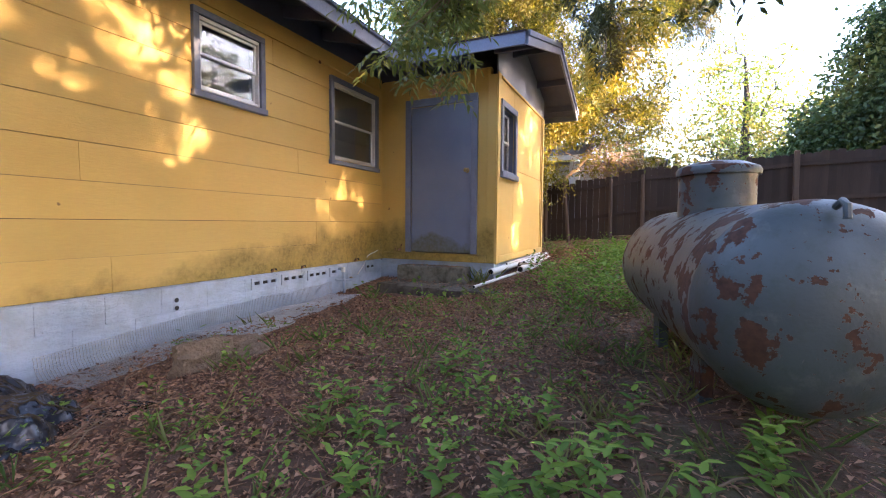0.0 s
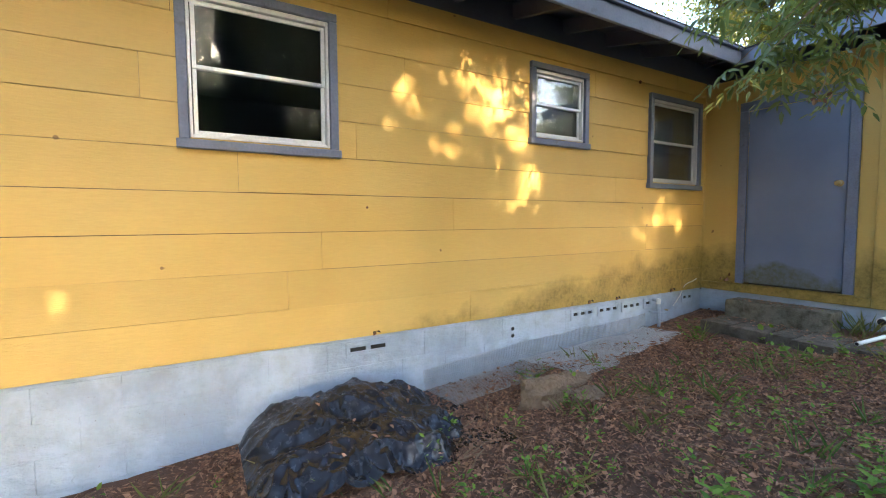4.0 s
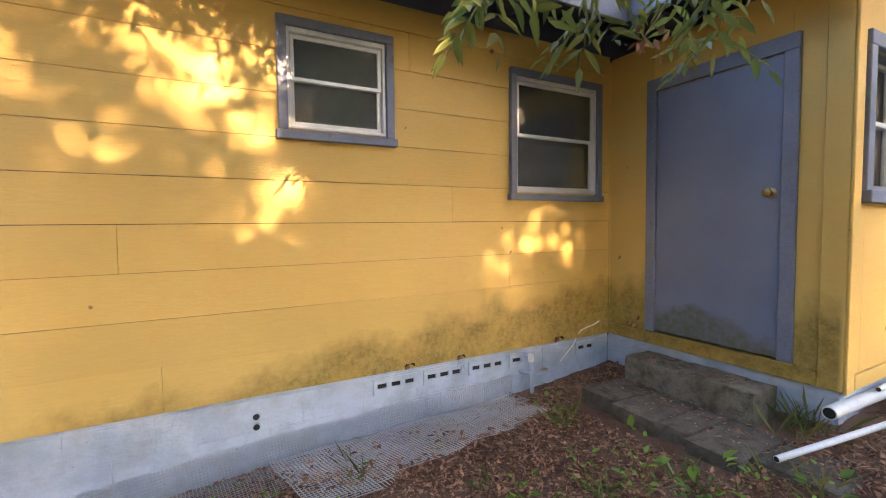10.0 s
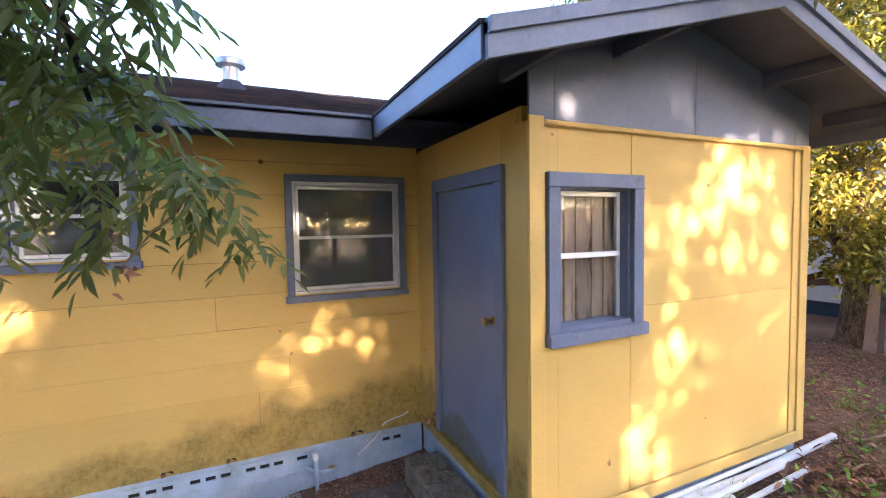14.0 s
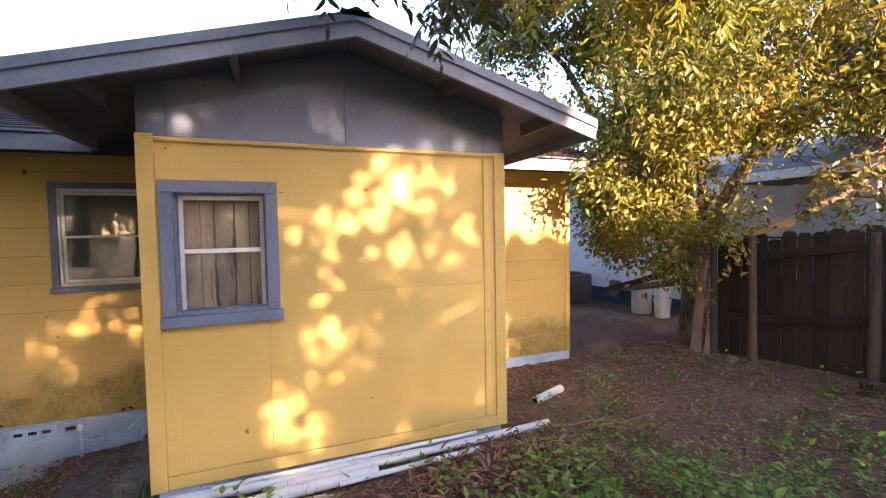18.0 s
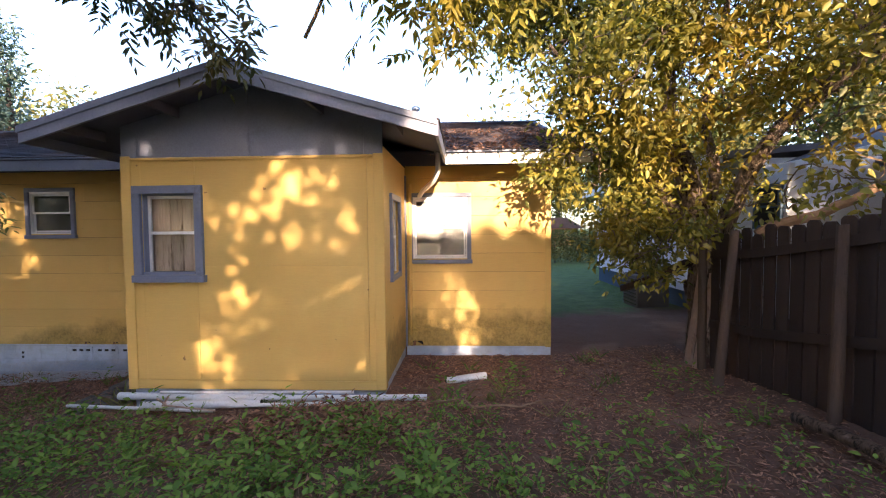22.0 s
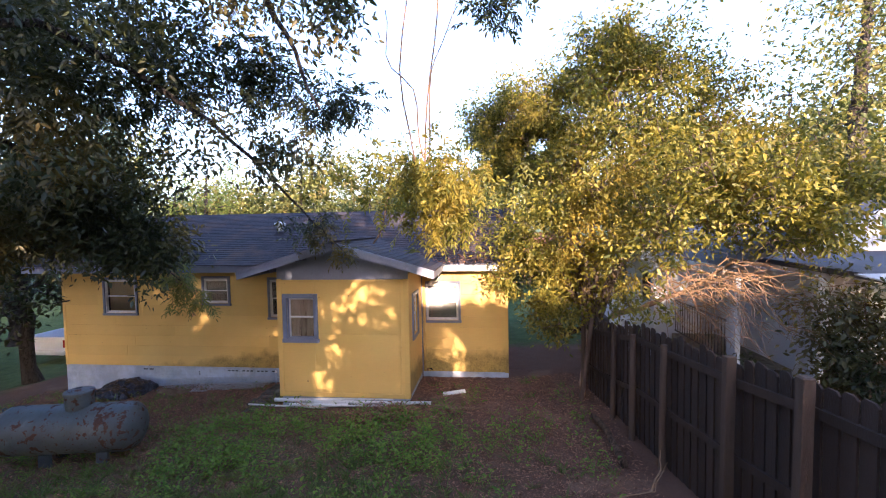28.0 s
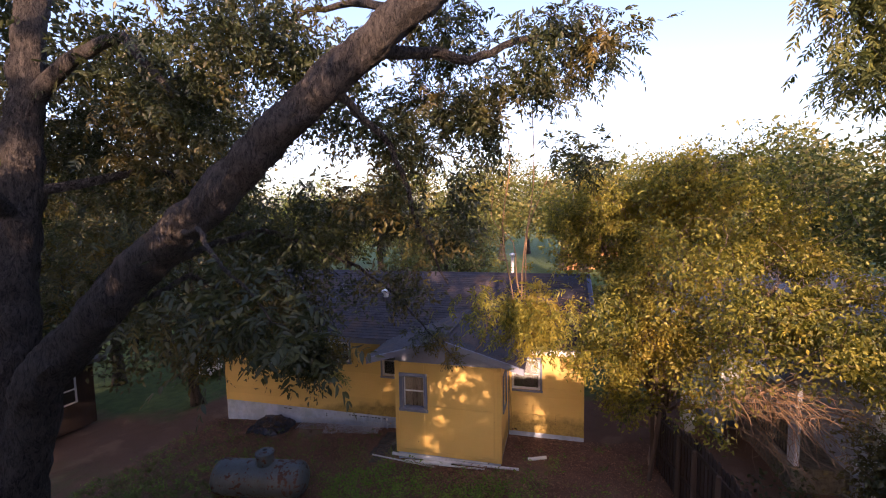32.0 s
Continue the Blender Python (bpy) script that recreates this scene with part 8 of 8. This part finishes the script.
solid("spare_board", Mesh().hexa([(0.78, 6.20, gz(0.8, 6.2)), (0.92, 6.20, gz(0.8, 6.2)), (0.92, 6.225, gz(0.8, 6.2)), (0.78, 6.225, gz(0.8, 6.2)), (0.80, 6.36, 1.72), (0.90, 6.36, 1.72), (0.90, 6.38, 1.72), (0.80, 6.38, 1.72)]), RAWWOOD, "pale board leaning at the end of the fence", "board", loc=(0.85, 6.2, gz(0.8, 6.2)))
solid("leaning_plank", Mesh().tube([(-0.52, 5.93, 1.17), (0.1, 6.08, 1.38), (0.75, 6.25, 1.66)], 0.06, 4), FENCE, "dark plank wedged across the tree trunk", "plank", loc=(-0.5, 5.9, 1.2))

# pickup beyond the low end of the house
CARW = surface("white_car_paint", (0.66, 0.68, 0.72), (0.72, 0.74, 0.77), 3.0, 0.25, 30.0, 0.02)
TYRE = surface("tyre_rubber", (0.015, 0.015, 0.016), (0.025, 0.025, 0.026), 5.0, 0.85, 60.0, 0.2)
REDL = surface("red_lamp_lens", (0.30, 0.02, 0.015), (0.36, 0.03, 0.02), 9.0, 0.2)
cx, cy = -3.9, -11.9
cz = gz(cx, cy)
car = thing("pickup", (cx, cy, cz), "white pickup parked on the lawn, tail towards the yard", "pickup")


def cbox(a, b, c, d, e, f, r=0.03):
    return Mesh().box(cx + a, cx + b, cy + c, cy + d, cz + e, cz + f, r)


part("bed", cbox(-1.9, 0.0, -0.82, -0.74, 0.45, 1.02).box(cx - 1.9, cx, cy + 0.74, cy + 0.82, cz + 0.45, cz + 1.02, 0.03).box(cx - 1.9, cx, cy - 0.74, cy + 0.74, cz + 0.45, cz + 0.6, 0.02), CARW, car)
part("tailgate", cbox(0.001, 0.07, -0.80, 0.80, 0.5, 1.0, 0.02), CARW, car)
part("rear_bumper", cbox(0.075, 0.2, -0.84, 0.84, 0.36, 0.52, 0.03), ALU, car)
m = Mesh()
m.hexa([(cx - 3.4, cy - 0.82, cz + 0.45), (cx - 1.91, cy - 0.82, cz + 0.45), (cx - 1.91, cy + 0.82, cz + 0.45), (cx - 3.4, cy + 0.82, cz + 0.45), (cx - 3.4, cy - 0.82, cz + 1.02), (cx - 1.91, cy - 0.82, cz + 1.02), (cx - 1.91, cy + 0.82, cz + 1.02), (cx - 3.4, cy + 0.82, cz + 1.02)])
m.hexa([(cx - 3.4, cy - 0.8, cz + 1.021), (cx - 1.95, cy - 0.8, cz + 1.021), (cx - 1.95, cy + 0.8, cz + 1.021), (cx - 3.4, cy + 0.8, cz + 1.021), (cx - 3.0, cy - 0.66, cz + 1.52), (cx - 2.05, cy - 0.66, cz + 1.52), (cx - 2.05, cy + 0.66, cz + 1.52), (cx - 3.0, cy + 0.66, cz + 1.52)])
cab = part("cab", m, CARW, car)
part("rear_glass", Mesh().hexa([(cx - 1.96, cy - 0.66, cz + 1.08), (cx - 1.945, cy - 0.66, cz + 1.08), (cx - 1.945, cy + 0.66, cz + 1.08), (cx - 1.96, cy + 0.66, cz + 1.08), (cx - 2.04, cy - 0.58, cz + 1.46), (cx - 2.02, cy - 0.58, cz + 1.46), (cx - 2.02, cy + 0.58, cz + 1.46), (cx - 2.04, cy + 0.58, cz + 1.46)]), PAINTED_DARK, cab)
part("bonnet", cbox(-4.7, -3.401, -0.80, 0.80, 0.45, 0.98, 0.06), CARW, car)
for y in (-0.81, 0.71):
    part("rear_lamp", cbox(0.071, 0.085, y, y + 0.1, 0.62, 0.9, 0.01), REDL, car)
for a in (-1.0, -4.0):
    for s in (-1, 1):
        w_ = part("wheel", Mesh().lathe([(0.2, -0.1), (0.33, -0.1), (0.35, -0.06), (0.35, 0.06), (0.33, 0.1), (0.2, 0.1)], (cx + a, cy + s * 0.76, cz + 0.33), "y", 20), TYRE, car, smooth=True)
        part("rim", Mesh().lathe([(0.02, -0.105), (0.19, -0.09), (0.2, 0.09), (0.02, 0.105)], (cx + a, cy + s * 0.76, cz + 0.33), "y", 16), ALU, w_)

# dark shed on the low side
shed = thing("shed", (2.0, -13.0, -0.4), "dark weathered shed with a white-framed window", "shed")
part("wall", Mesh().box(0.6, 3.4, -14.5, -12.0, -0.6, 1.9), FENCE, shed)
part("roof", Mesh().hexa([(0.3, -14.8, 1.85), (3.7, -14.8, 1.85), (3.7, -11.7, 1.6), (0.3, -11.7, 1.6), (0.3, -14.8, 1.97), (3.7, -14.8, 1.97), (3.7, -11.7, 1.72), (0.3, -11.7, 1.72)]), GREYROOF, shed)
wd_ = part("window", Mesh().box(1.2, 2.1, -11.999, -11.96, 0.35, 1.35, 0.005), WHITE, shed, "white window frame")
for a, b in ((0.42, 0.82), (0.88, 1.28)):
    part("pane", Mesh().box(1.28, 2.02, -11.959, -11.95, a, b), PAINTED_DARK, wd_)

# hedge and a far house beyond the lawn
ORANGE = surface("orange_stucco", (0.36, 0.17, 0.06), (0.42, 0.21, 0.08), 2.0, 0.8, 30.0, 0.1)
fh = thing("far_house", (-38, 10, 0), "low orange house far beyond the lawn", "house")
part("wall", Mesh().box(-42, -36, 5.0, 14.5, -0.5, 2.1), ORANGE, fh)
part("roof", Mesh().hexa([(-42.4, 4.5, 2.1), (-35.5, 4.5, 2.1), (-35.5, 15, 2.1), (-42.4, 15, 2.1), (-39.2, 5.5, 3.2), (-38.8, 5.5, 3.2), (-38.8, 14, 3.2), (-39.2, 14, 3.2)]), RUST, fh)
for y in (6.5, 10.5):
    part("window", Mesh().box(-35.999, -35.95, y, y + 1.2, 0.5, 1.6), PAINTED_DARK, fh)
for k, (hx_, hy_, l) in enumerate(((-16, 6.3, 2.6), (-16.5, 9.2, 3.2), (-12.5, 5.2, 1.6), (-23, -9, 4), (-24, -14, 4))):
    gg = np.random.default_rng(300 + k)
    n = 5200
    p = np.stack([gg.normal(hx_, 0.45, n), gg.uniform(hy_ - l / 2, hy_ + l / 2, n), gz(hx_, hy_) + 0.1 + 1.55 * gg.uniform(0, 1, n) ** 0.8], -1)
    v, f = leaves(p, gg.normal(size=(n, 3)), 0.13, 0.07, plain=True)
    hd = thing("hedge", (hx_, hy_, gz(hx_, hy_)), "clipped green hedge at the edge of the lawn", "hedge", "hedges")
    part("stem", Mesh().tube([(hx_, hy_ - l * 0.3, gz(hx_, hy_) - 0.1), (hx_, hy_ - l * 0.3, gz(hx_, hy_) + 1.0)], 0.03, 6), PECAN_BARK, hd)
    o_ = new("foliage", arrays_mesh("foliage", v - np.array((hx_, hy_, gz(hx_, hy_))), f, FAR_LEAF))
    o_.parent = hd
    o_["kind"] = "stuff"

# undergrowth behind the fence
gg = np.random.default_rng(77)
n = 9000
x = gg.uniform(2.6, 12, n)
y = 7.0 + gg.gamma(2.0, 0.55, n)
p = np.stack([x, y, ground_z(x, y) + gg.uniform(0.02, 0.6, n) * (0.85 + 0.55 * np.sin(x * 1.9) * np.sin(y * 1.3 + 1)) * np.clip(y - 6.6, 0.4, 1.7)], -1)
v, f = leaves(p, gg.normal(size=(n, 3)), gg.uniform(0.08, 0.16, n), 0.06, plain=True)
tagged(new("undergrowth", arrays_mesh("undergrowth", v, f, PECAN)), "dark tangled undergrowth behind the fence", "undergrowth", kind="stuff")

# brown leaves lying on the main roof past the porch
lv = np.random.default_rng(31)
n = 3800
lx, ly = EX - 2.6 * lv.uniform(0, 1, n) ** 1.4, lv.uniform(PY + 0.3, Y_HIGH + 0.3, n)
keep = np.array([noise.noise((a * 2.0, b * 2.0, 7)) for a, b in zip(lx, ly)]) > lv.uniform(-0.5, 0.3, n)
p = np.stack([lx, ly, EZ + (EX - lx) * slope + 0.048], -1)[keep]
v, f = leaves(p, lv.normal(size=(len(p), 3)) * (1, 1, 0.25), lv.uniform(0.04, 0.09, len(p)), lv.uniform(0.015, 0.035, len(p)), 0.5, np.tile((0.3, 0, 1.0), (len(p), 1)))
tagged(new("fallen_leaves", arrays_mesh("fallen_leaves", v, f, LITTER)), "brown leaves strewn over the main roof shingles", "leaves", kind="stuff")
